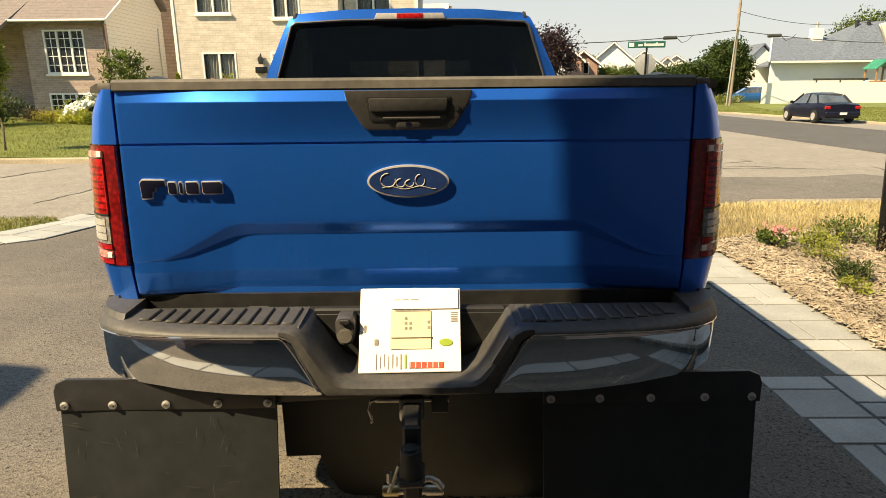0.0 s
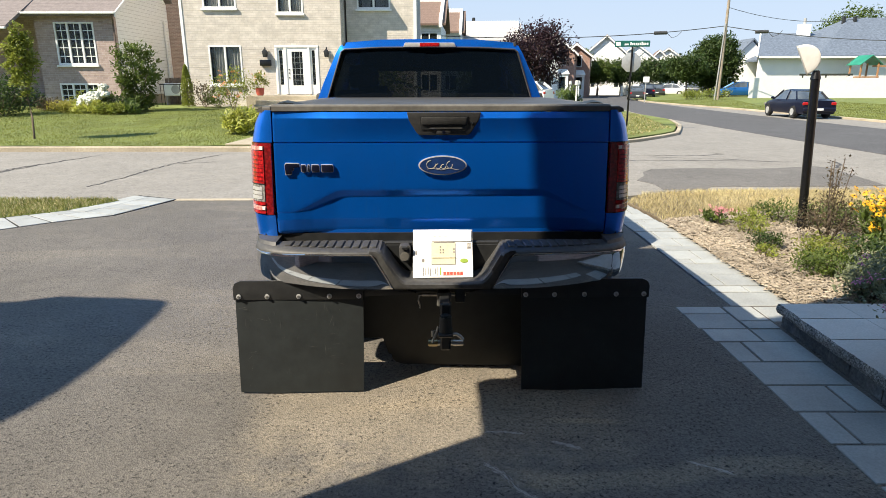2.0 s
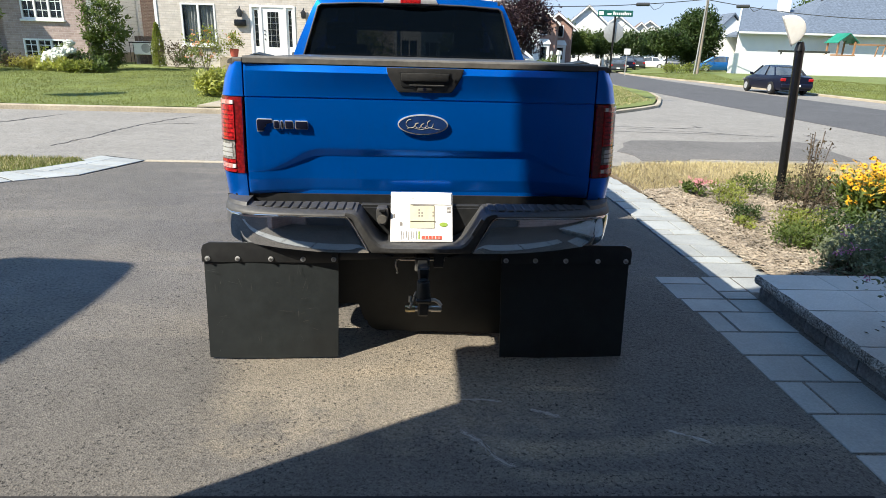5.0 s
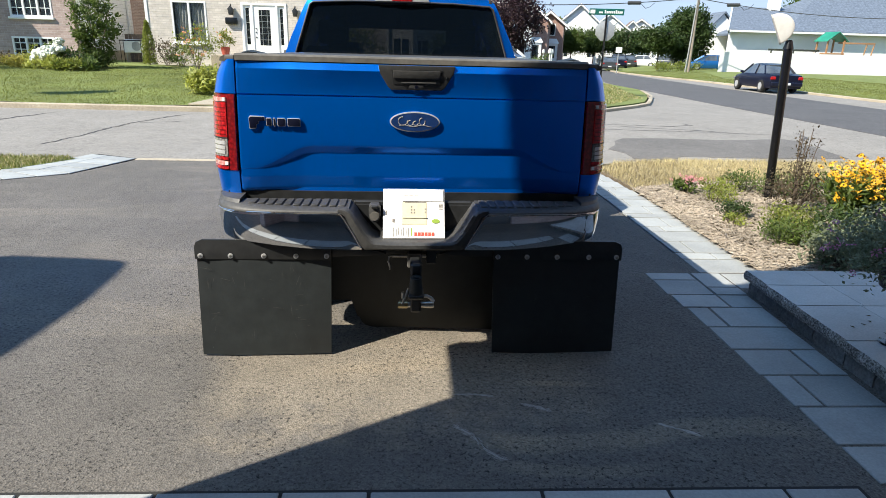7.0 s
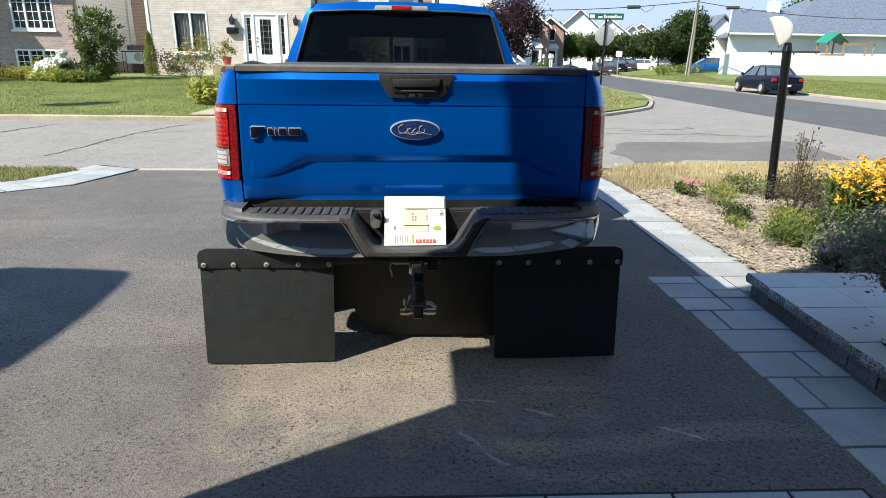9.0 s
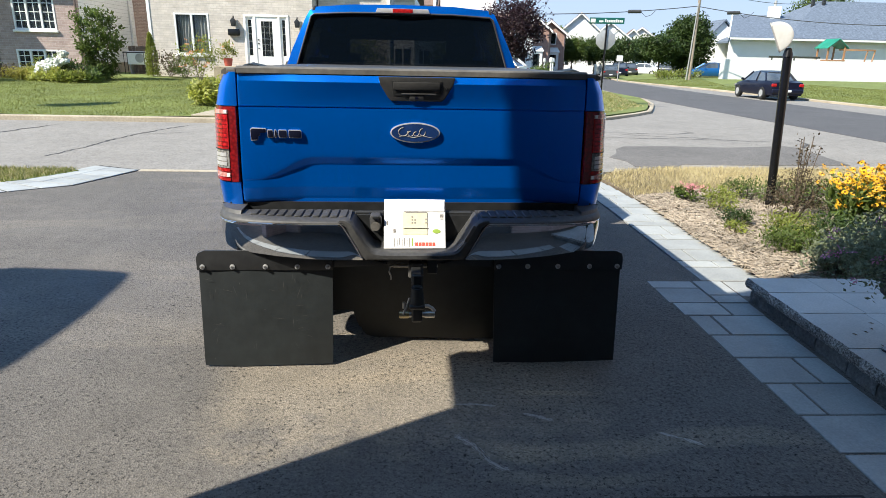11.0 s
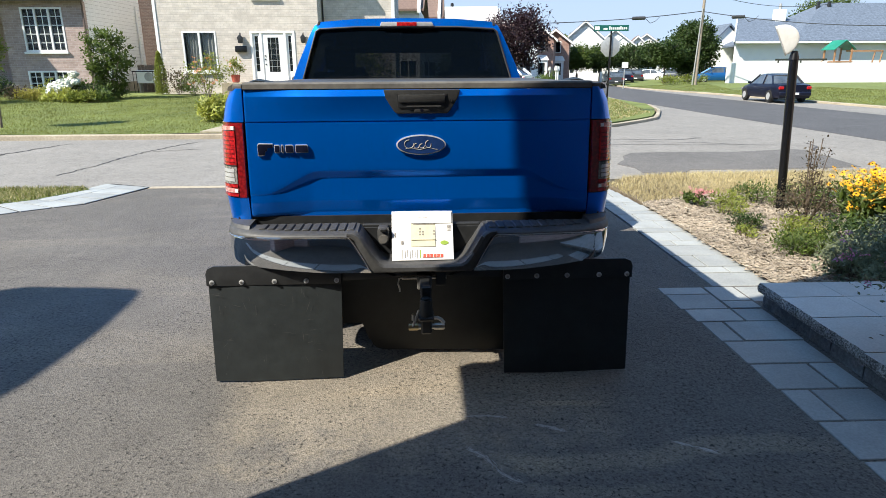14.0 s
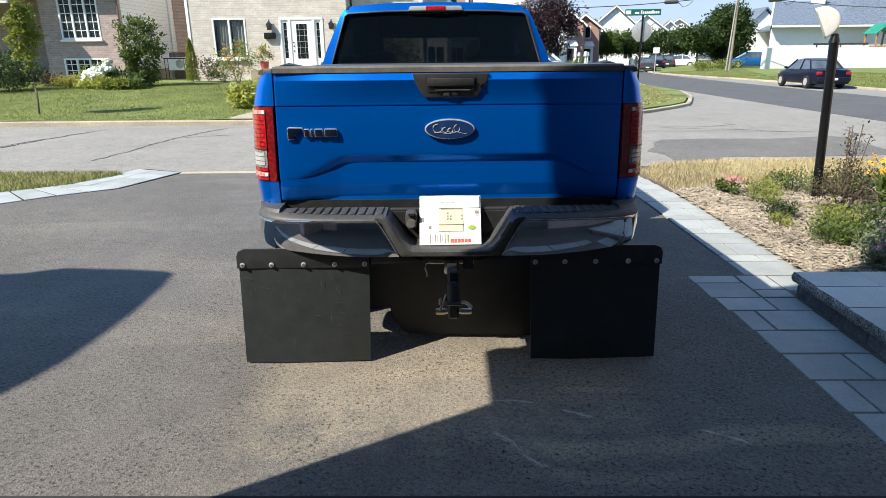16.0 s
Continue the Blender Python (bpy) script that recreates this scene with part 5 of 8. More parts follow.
# mud flaps: rubber sheets on bolted steel plates
BOLTZ = 0.503
for s, c, xb, lab in ((-1, -0.711, (-1.006, -0.866, -0.711, -0.560, -0.415), "wide black rubber mud flap, sunlit, scuffed"), (1, 0.711, (0.414, 0.558, 0.708, 0.867, 1.006), "wide black rubber mud flap in shade")):
    flap = part("mud_flap", loft_bm([[(c - w, -0.128 - 0.066 * (1 - v), 0.010 + 0.50 * v), (c - w * 0.4, -0.134 - 0.066 * (1 - v) - 0.006 * math.sin(3 * v), 0.007 + 0.50 * v),
                                      (c + w * 0.3, -0.130 - 0.064 * (1 - v), 0.007 + 0.50 * v), (c + w, -0.128 - 0.062 * (1 - v), 0.010 + 0.50 * v),
                                      (c + w, -0.118 - 0.062 * (1 - v), 0.010 + 0.50 * v), (c - w, -0.118 - 0.066 * (1 - v), 0.010 + 0.50 * v)] for v, w in zip(span(0, 1, 10), span(0.310, 0.317, 10))]), M_RUBBER, truck, lab)
    mv, mf = [], []
    for k in range(34 if s < 0 else 10):
        mx, mz, ma = c + rng.uniform(-0.29, 0.29), rng.uniform(0.03, 0.46), rng.choice((0.0, 1.57)) + rng.gauss(0, 0.25)
        my, ml, mw = -0.2085 + 0.132 * mz, rng.uniform(0.006, 0.035), rng.uniform(0.0004, 0.0011)
        mu, mn = Vector((math.cos(ma), 0.13 * math.sin(ma), math.sin(ma))) * ml, Vector((-math.sin(ma), 0.13 * math.cos(ma), math.cos(ma))) * mw
        mi, mc = len(mv), Vector((mx, my, mz))
        mv += [tuple(mc - mu), tuple(mc - mn), tuple(mc + mu), tuple(mc + mn)]
        mf.append((mi, mi + 1, mi + 2, mi + 3))
    soup("scratches", mv, mf, M_BLACKPL, flap, "pale scratches", kind="stuff")
    o, i = c + s * 0.323, c - s * 0.317
    pl = [(o, 0.484), (o, 0.545), (o - s * 0.010, 0.570), (o - s * 0.040, 0.583), (o - s * 0.26, 0.583), (o - s * 0.42, 0.573), (i, 0.553), (i, 0.484)]
    plate = part("mounting_plate", prism_bm(pl, -0.142, -0.128, 0.003), M_BLACKSTEEL, flap, "black steel mounting plate")
    for x in xb:
        bolt = part("bolt", cyl_bm((x, -0.150, BOLTZ), (x, -0.141, BOLTZ), 0.0125, segs=18, bevel=0.003), M_SILVER, plate, "round zinc bolt head")
        part("nut", cyl_bm((x, -0.156, BOLTZ), (x, -0.149, BOLTZ), 0.0068, segs=6), M_STEEL, bolt)

# the white carton leaning in the bumper notch
CT = Matrix.Translation((0.006, -0.152, 0.5965)) @ Euler((radians(-33), 0, radians(1.2))).to_matrix().to_4x4() @ Matrix.Diagonal((0.99, 1, 1.09, 1))
carton = empty("carton", CT, "opened white card box with printed panels, leaning on the tailgate", "box")
CW, CH = 0.150, 0.232


def card(name, x0, x1, z0, z1, y, mat, th=0.0012, lab="", up=carton):
    return part(name, box_bm(x0, x1, y - th, y, z0, z1), mat, up, lab, smooth=False)


body = part("carton_body", prism_bm([(-CW, 0), (CW, 0.002), (CW + 0.001, CH - 0.002), (0.0, CH), (-CW, CH - 0.001)], 0.0, 0.007, 0.0015, 1), M_WHITECARD, carton)
card("top_flap", -0.058, CW - 0.006, 0.172, CH - 0.004, -0.002, M_WHITECARD, 0.003, up=body)
pan = card("inner_panel", -0.058, 0.062, 0.063, 0.168, -0.0012, M_CREAMCARD, 0.002, "cream inner panel", body)
card("panel_fold", -0.056, 0.062, 0.093, 0.098, -0.004, M_CREAMCARD, 0.004, up=pan)
# grey strip draws the shade under the top flap's edge
card("shadow_gap", -0.044, 0.060, 0.165, 0.169, -0.0035, M_GREYINK, 0.001, up=pan)
card("red_strip", -0.002, 0.098, 0.012, 0.028, -0.0015, M_REDINK, 0.0012, "red printed strip", body)
for k in range(6):
    card("print_bar", -0.0005 + 0.0167 * k, 0.0015 + 0.0167 * k, 0.012, 0.028, -0.003, M_WHITECARD, 0.0004, up=body)
for k in range(7):
    card("print_bar", -0.10 + 0.012 * k, -0.0975 + 0.012 * k, 0.008 + 0.004 * (k % 3), 0.05 - 0.006 * (k % 2), -0.001, M_GREYINK, 0.0008, up=body)
card("print_bar", -0.016, -0.010, 0.012, 0.048, -0.001, M_GREENINK, 0.001, up=body)
part("green_label", prism_bm([(0.106 + 0.020 * math.cos(a), 0.080 + 0.010 * math.sin(a)) for a in span(0, 5.9, 15)] + [], -0.0025, -0.0005), M_GREENINK, body, "lime green oval mark")
for k in range(5):
    card("print_bar", 0.122, 0.142, 0.136 + 0.006 * k, 0.139 + 0.006 * k, -0.001, M_GREYINK, 0.0008, up=body)
for x, z in ((-0.012, 0.146), (-0.012, 0.132), (0.002, 0.132), (-0.012, 0.119), (0.002, 0.119), (0.056, 0.135), (0.056, 0.12)):
    card("print_bar", x - 0.004, x + 0.004, z - 0.004, z + 0.004, -0.0034, M_GREYINK, 0.0006, up=pan)
for x0, x1 in ((-0.048, -0.030), (-0.024, -0.004), (0.002, 0.026)):
    card("print_bar", x0, x1, 0.196, 0.1985, -0.005, M_GREYINK, 0.0006, up=body)
card("print_bar", -0.137, -0.131, 0.108, 0.128, -0.001, M_GREYINK, 0.001, up=body)
card("print_bar", -0.105, -0.094, 0.074, 0.090, -0.001, M_GREYINK, 0.001, up=body)

# ---------------------------------------------------------------- houses
def wall_bm(x0, x1, z0, z1, y, thick, holes):
    """A wall in the x, z plane, one solid, with openings right through it."""
    xs = sorted({x0, x1, *[h[0] for h in holes], *[h[1] for h in holes]})
    zs = sorted({z0, z1, *[h[2] for h in holes], *[h[3] for h in holes]})
    b = bmesh.new()
    known = {}

    def v(i, k, back):
        if (i, k, back) not in known:
            known[i, k, back] = b.verts.new((xs[i], y + (thick if back else 0), zs[k]))
        return known[i, k, back]

    def solid(i, k):
        if not (0 <= i < len(xs) - 1 and 0 <= k < len(zs) - 1):
            return False
        cx, cz = (xs[i] + xs[i + 1]) / 2, (zs[k] + zs[k + 1]) / 2
        return not any(h[0] < cx < h[1] and h[2] < cz < h[3] for h in holes)

    for i in range(len(xs) - 1):
        for k in range(len(zs) - 1):
            if not solid(i, k):
                continue
            b.faces.new((v(i, k, 0), v(i + 1, k, 0), v(i + 1, k + 1, 0), v(i, k + 1, 0)))
            b.faces.new((v(i, k, 1), v(i, k + 1, 1), v(i + 1, k + 1, 1), v(i + 1, k, 1)))
            for di, dk, p, q in ((-1, 0, (i, k), (i, k + 1)), (1, 0, (i + 1, k + 1), (i + 1, k)), (0, -1, (i + 1, k), (i, k)), (0, 1, (i, k + 1), (i + 1, k + 1))):
                if not solid(i + di, k + dk):
                    b.faces.new((v(*p, 0), v(*q, 0), v(*q, 1), v(*p, 1)))
    bmesh.ops.recalc_face_normals(b, faces=b.faces[:])
    return b


def window(house, x0, x1, z0, z1, y, sashes=2, bars=(0, 0), curtain=True, sill=True):
    """A white framed window set in an opening of a wall that faces -y."""
    f = 0.07
    n = sashes
    cuts = [x0 + (x1 - x0) * k / n for k in range(n + 1)]
    b = wall_bm(x0, x1, z0, z1, y - 0.02, 0.09, [(cuts[k] + f * (1 if k == 0 else 0.6), cuts[k + 1] - f * (1 if k == n - 1 else 0.6), z0 + f, z1 - f) for k in range(n)])
    bmesh.ops.remove_doubles(b, verts=b.verts[:], dist=0.0005)
    win = part("window", b, M_WHITE, house, "white framed window", smooth=False)
    for k in range(n):
        xa, xb = x0 + (x1 - x0) * k / n + f * 0.8, x0 + (x1 - x0) * (k + 1) / n - f * 0.8
        part("pane", box_bm(xa, xb, y + 0.03, y + 0.036, z0 + f, z1 - f), M_WINDOW, win, smooth=False).visible_shadow = False
        for i in range(1, bars[0] + 1):
            xc = xa + (xb - xa) * i / (bars[0] + 1)
            part("glazing_bar", box_bm(xc - 0.014, xc + 0.014, y + 0.018, y + 0.03, z0 + f, z1 - f), M_WHITE, win, smooth=False)
        for i in range(1, bars[1] + 1):
            zc = z0 + (z1 - z0) * i / (bars[1] + 1)
            part("glazing_bar", box_bm(xa, xb, y + 0.016, y + 0.028, zc - 0.014, zc + 0.014), M_WHITE, win, smooth=False)
    for ua, ub, uc in (((0.14, 0.40, 0.50), (0.56, 0.98, 0.98)) if curtain else ()):      # two drawn drapes
        rows = [[(x0 + (x1 - x0) * (ua + (w - ua) * u), y + 0.14 + 0.03 * math.sin(u * 24), z) for u in span(0.0, 1.0, 32)] for z, w in ((z0, ub), (z1, uc))]
        part("curtain", loft_bm(rows, False, False), M_CURTAIN, win, "pale grey curtain")
    if sill:
        part("sill", box_bm(x0 - 0.06, x1 + 0.06, y - 0.10, y + 0.02, z0 - 0.10, z0 - 0.004, 0.012), M_WHITE, win)
    return win


def gable_roof_x(x0, x1, y0, y1, ze, zr, over=0.35, th=0.14):
    """Ridge along x; eaves at y0 and y1."""
    ym = (y0 + y1) / 2
    s = (zr - ze) / (ym - y0)
    poly = [(y0 - over, ze - over * s), (ym, zr), (y1 + over, ze - over * s), (y1 + over, ze - over * s + th), (ym, zr + th * 1.2), (y0 - over, ze - over * s + th)]
    return prism_bm(poly, x0 - over, x1 + over, axis='x')


def gable_roof_y(x0, x1, y0, y1, ze, zr, over=0.35, th=0.14):
    xm = (x0 + x1) / 2
    s = (zr - ze) / (xm - x0)
    poly = [(x0 - over, ze - over * s), (xm, zr), (x1 + over, ze - over * s), (x1 + over, ze - over * s + th), (xm, zr + th * 1.2), (x0 - over, ze - over * s + th)]
    return prism_bm(poly, y0 - over, y1 + over, axis='y')


M_BROWNPIPE = surface("brown_downpipe", (0.12, 0.08, 0.065), (0.18, 0.13, 0.11), 12, 0.5)
# pinkish brick house with a white-sided gable end
h1 = empty("house", pose(0.06, 0, 0), "pinkish brick house with white siding and a grey shingle roof", "house")
HOL = [(-17.17, -15.42, 2.32, 4.12), (-17.28, -15.52, 0.74, 1.52)]
part("wall", wall_bm(-18.0, -14.5, 0.2, 4.55, 25.6, 0.2, HOL), M_BRICKPINK, h1, "pinkish brick front", smooth=False)
part("wall", prism_bm([(25.8, 1.0), (31.2, 1.0), (31.2, 5.45), (29.4, 6.85), (25.8, 4.55)], -14.7, -14.5, axis='x'), M_SIDING, h1, "white horizontal siding", smooth=False)
part("foundation", box_bm(-14.72, -14.48, 25.8, 31.2, 0.2, 1.0), M_KERB, h1, smooth=False)
# dark boxes close behind the panes stand in for the rooms' shade
part("wall", box_bm(-26, -14.7, 25.81, 26.0, 0.2, 1.0), M_DARKROOM, h1, smooth=False)
part("wall", box_bm(-26.0, -18.0, 27.3, 27.5, 0.2, 4.6), M_BRICKPINK, h1, "brick wall of the recessed entrance", smooth=False)
part("wall", box_bm(-18.0, -17.85, 25.8, 27.3, 0.2, 4.4), M_BRICKPINK, h1, smooth=False)
part("inner_wall", box_bm(-17.8, -14.75, 26.3, 26.4, 0.3, 4.4), M_DARKROOM, h1, smooth=False)
part("roof", prism_bm([(25.15, 4.33), (29.4, 6.99), (31.3, 5.50), (31.3, 5.65), (29.4, 7.16), (25.15, 4.47)], -18.5, -14.2, axis="x"), M_ROOF, h1, "grey shingle roof", smooth=False)
part("roof", prism_bm([(24.0, 3.72), (29.4, 6.9), (29.4, 7.05), (24.0, 3.86)], -27.0, -18.2, axis='x'), M_ROOF, h1, "low porch roof", smooth=False)
gut = part("gutter", box_bm(-18.3, -14.15, 25.03, 25.14, 4.395, 4.485, 0.02), M_WHITE, h1)
part("gutter", box_bm(-27.0, -18.2, 23.91, 24.02, 3.70, 3.79, 0.02), M_WHITE, h1)
part("gable_trim", prism_bm([(25.1, 4.28), (29.4, 6.95), (29.4, 7.14), (25.1, 4.46)], -14.198, -14.14, axis='x'), M_WHITE, h1, smooth=False)
part("downpipe", tube_bm([(-14.3, 25.1, 4.38), (-14.4, 25.35, 4.15), (-14.46, 25.45, 4.0), (-14.46, 25.45, 0.5)], 0.04, 8), M_BROWNPIPE, h1)
part("downpipe", tube_bm([(-14.44, 30.6, 4.6), (-14.44, 30.6, 1.0)], 0.05, 8), M_WHITE, h1)
window(h1, -17.17, -15.42, 2.32, 4.12, 25.6, 3, (1, 4), False)
window(h1, -17.28, -15.52, 0.74, 1.52, 25.6, 3, (1, 2), False, False)
part("porch_lamp", cyl_bm((-18.9, 27.2, 2.75), (-18.9, 27.2, 3.0), 0.06, 0.09, 10), M_LAMPGLASS, h1)
ac = empty("air_conditioner", pose(-12.7, 27.0, 0.5), "white outdoor air conditioner on brackets behind a dark railing", "air conditioner")
part("cabinet", box_bm(-0.42, 0.42, -0.17, 0.17, 0.45, 1.02, 0.02), M_WHITE, ac)
part("fan_grille", cyl_bm((0.14, -0.19, 0.735), (0.14, -0.165, 0.735), 0.20, segs=24), M_GREYMETAL, ac, "grey round fan grille")
for s in (-1, 1):
    part("bracket", box_bm(s * 0.33 - 0.02, s * 0.33 + 0.02, -0.15, 0.15, -0.12, 0.455), M_GREYMETAL, ac)
sf = empty("side_fence", pose(-13.4, 27.7, 0.3), "dark wooden fence closing the side passage", "fence")
for k in range(10):
    part("board", box_bm(0.17 * k, 0.17 * k + 0.155, 0, 0.02, 0.0, 1.45 + 0.02 * (k % 2)), M_BARK, sf, smooth=False)
part("rail", box_bm(0.0, 1.69, -0.04, -0.004, 1.1, 1.18), M_BARK, sf, smooth=False)
rl = empty("railing", pose(-13.2, 26.6, 0.4), "dark metal side railing beside the house", "railing")
part("top_rail", box_bm(0, 1.0, -0.02, 0.02, 1.05, 1.10), M_BLACKPAINT, rl)
for k in (0, 1, 6):
    part("baluster", box_bm(0.02 + k * 0.15, 0.04 + k * 0.15, -0.01, 0.01, 0.0, 1.05), M_BLACKPAINT, rl)

hb3 = empty("house", pose(0, 0, 0), "brown brick house seen in the gap behind", "house")
part("wall", box_bm(-16.6, -12.2, 34.0, 40.0, 0.2, 8.5), M_BRICKBROWN, hb3, smooth=False)
part("roof", gable_roof_y(-16.7, -12.1, 34.0, 40.0, 8.5, 10.0), M_ROOFBROWN, hb3, smooth=False)

# cream brick two-storey house with the panelled front door
h2 = empty("house", pose(0.03, 0, 0), "cream brick two-storey house with white windows and front door", "house")
Y2 = 25.45
HOL = [(-10.38, -8.93, 1.45, 3.13), (-7.46, -5.53, 1.03, 3.13), (-10.45, -9.0, 4.66, 6.3), (-7.25, -6.1, 4.45, 6.3)]
part("wall", wall_bm(-11.4, -4.5, 0.2, 6.9, Y2, 0.2, HOL), M_BRICKCREAM, h2, "cream textured brick front", smooth=False)
part("wall", box_bm(-11.4, -11.2, Y2 + 0.2, 34, 0.2, 6.9), M_BRICKCREAM, h2, smooth=False)
part("wall", box_bm(-4.7, -4.5, Y2 + 0.2, 34, 0.2, 6.9), M_BRICKCREAM, h2, smooth=False)
part("inner_wall", box_bm(-11.1, -4.8, Y2 + 0.9, Y2 + 1.0, 0.3, 6.8), M_DARKROOM, h2, smooth=False)
part("roof", gable_roof_x(-11.4, -4.5, Y2, 34, 6.9, 9.3), M_ROOF, h2, smooth=False)
part("quoin", box_bm(-11.48, -11.36, Y2 - 0.03, Y2 + 0.1, 0.5, 6.9), M_WHITE, h2)
window(h2, -10.38, -8.93, 1.45, 3.13, Y2, 2)
window(h2, -10.45, -9.0, 4.66, 6.3, Y2, 2)
window(h2, -7.25, -6.1, 4.45, 6.3, Y2, 2, (0, 0))
# front door with side lights
fr = None
for xa, xb in ((-7.46, -7.36), (-7.06, -6.95), (-6.02, -5.91), (-5.63, -5.53)):
    fr = box_bm(xa, xb, Y2 - 0.03, Y2 + 0.12, 1.03, 3.13, 0.01, fr)
fr = box_bm(-7.46, -5.53, Y2 - 0.035, Y2 + 0.12, 3.03, 3.13, 0.01, fr)
dfr = part("door_frame", fr, M_WHITE, h2, "white door surround with side lights", smooth=False)
for xa, xb in ((-7.36, -7.06), (-5.91, -5.63)):
    part("side_panel", wall_bm(xa, xb, 1.03, 3.03, Y2 + 0.02, 0.05, [(xa + 0.08, xb - 0.07, 1.45, 2.92)]), M_WHITE, dfr, smooth=False)
    part("pane", box_bm(xa + 0.06, xb - 0.06, Y2 + 0.05, Y2 + 0.056, 1.43, 2.94), M_WINDOW, dfr, smooth=False)
    for k in range(1, 5):
        part("glazing_bar", box_bm(xa + 0.06, xb - 0.06, Y2 + 0.035, Y2 + 0.048, 1.43 + 0.3 * k, 1.445 + 0.3 * k), M_GREYMETAL, dfr, smooth=False)
dr = part("front_door", wall_bm(-6.95, -6.02, 1.05, 3.03, Y2 + 0.0, 0.05, [(-6.72, -6.25, 1.42, 2.86)]), M_WHITE, h2, "white door with a tall leaded light", smooth=False)
part("pane", box_bm(-6.74, -6.23, Y2 + 0.02, Y2 + 0.026, 1.40, 2.88), M_WINDOW, dr, smooth=False)
for k in range(1, 6):
    part("glazing_bar", box_bm(-6.72, -6.25, Y2 + 0.005, Y2 + 0.018, 1.40 + 0.245 * k, 1.414 + 0.245 * k), M_GREYMETAL, dr, smooth=False)
for x in (-6.60, -6.37):
    part("glazing_bar", box_bm(x - 0.007, x + 0.007, Y2 + 0.004, Y2 + 0.017, 1.42, 2.86), M_GREYMETAL, dr, smooth=False)
for z in (1.75, 1.95, 2.1):
    part("lock", cyl_bm((-6.86, Y2 - 0.03, z), (-6.86, Y2, z), 0.03, segs=10), M_BLACKSTEEL, dr)
for x in (-7.85, -5.15):
    sc = part("wall_lamp", prism_bm([(x - 0.07, 2.62), (x - 0.11, 2.86), (x, 2.98), (x + 0.11, 2.86), (x + 0.07, 2.62)], Y2 - 0.26, Y2 - 0.08, 0.01), M_BLACKSTEEL, h2, "black lantern")
    part("bracket", tube_bm([(x, Y2, 2.75), (x, Y2 - 0.1, 3.05), (x, Y2 - 0.17, 2.98)], 0.02, 6), M_BLACKSTEEL, sc)
part("mailbox", box_bm(-8.12, -7.62, Y2 - 0.16, Y2 - 0.005, 2.25, 2.52, 0.05, segs=3), M_BLACKPAINT, h2, "black wall mailbox")
for k in range(3):
    part("number_bar", box_bm(-5.05 + k * 0.12, -4.98 + k * 0.12, Y2 - 0.012, Y2, 2.55, 2.7), M_GREYMETAL, h2)
part("landing", box_bm(-8.4, -4.6, Y2 - 1.6, Y2 - 0.04, 0.3, 1.0, 0.02), M_KERB, h2, "concrete landing")
for k in range(3):
    part("step", box_bm(-7.9, -5.0, Y2 - 1.6 - 0.35 * (k + 1), Y2 - 1.6 - 0.35 * k, 0.25, 0.82 - 0.18 * k, 0.02), M_KERB, h2, "concrete step")
# brick wing set back beside it
h2b = empty("house", pose(0.02, 0, 0), "cream brick house wing with a white corner board", "house")
part("wall", wall_bm(-4.4, -1.3, 0.2, 7.2, 26.6, 0.2, [(-3.9, -2.4, 4.75, 6.5)]), M_BRICKCREAM, h2b, "cream textured brick wing", smooth=False)
part("wall", box_bm(-1.5, -1.3, 26.8, 34, 0.2, 7.2), M_SIDINGGREY, h2b, smooth=False)
part("inner_wall", box_bm(-4.4, -1.5, 27.4, 27.5, 0.3, 7.0), M_DARKROOM, h2b, smooth=False)
part("roof", gable_roof_x(-4.4, -1.3, 26.6, 34, 7.2, 9.2), M_ROOF, h2b, smooth=False)
part("corner_board", box_bm(-1.36, -1.22, 26.55, 26.7, 0.2, 7.2), M_WHITE, h2b)
window(h2b, -3.9, -2.4, 4.75, 6.5, 26.6, 2)

# garden path across the lawn
pth = loft_bm([[(x0, y, lawn_z(x0, y) + 0.03), (x1, y, lawn_z(x1, y) + 0.03), (x1, y, lawn_z(x1, y) - 0.1), (x0, y, lawn_z(x0, y) - 0.1)] for x0, x1, y in
               ((-5.1, -3.4, 11.5), (-5.0, -3.4, 13), (-5.0, -3.4, 16), (-5.4, -3.9, 19), (-6.6, -4.9, 22.8))])
tagged(link_mesh("garden_path", pth, M_KERB, smooth=False), "pale concrete garden path", "path", "", "structure")


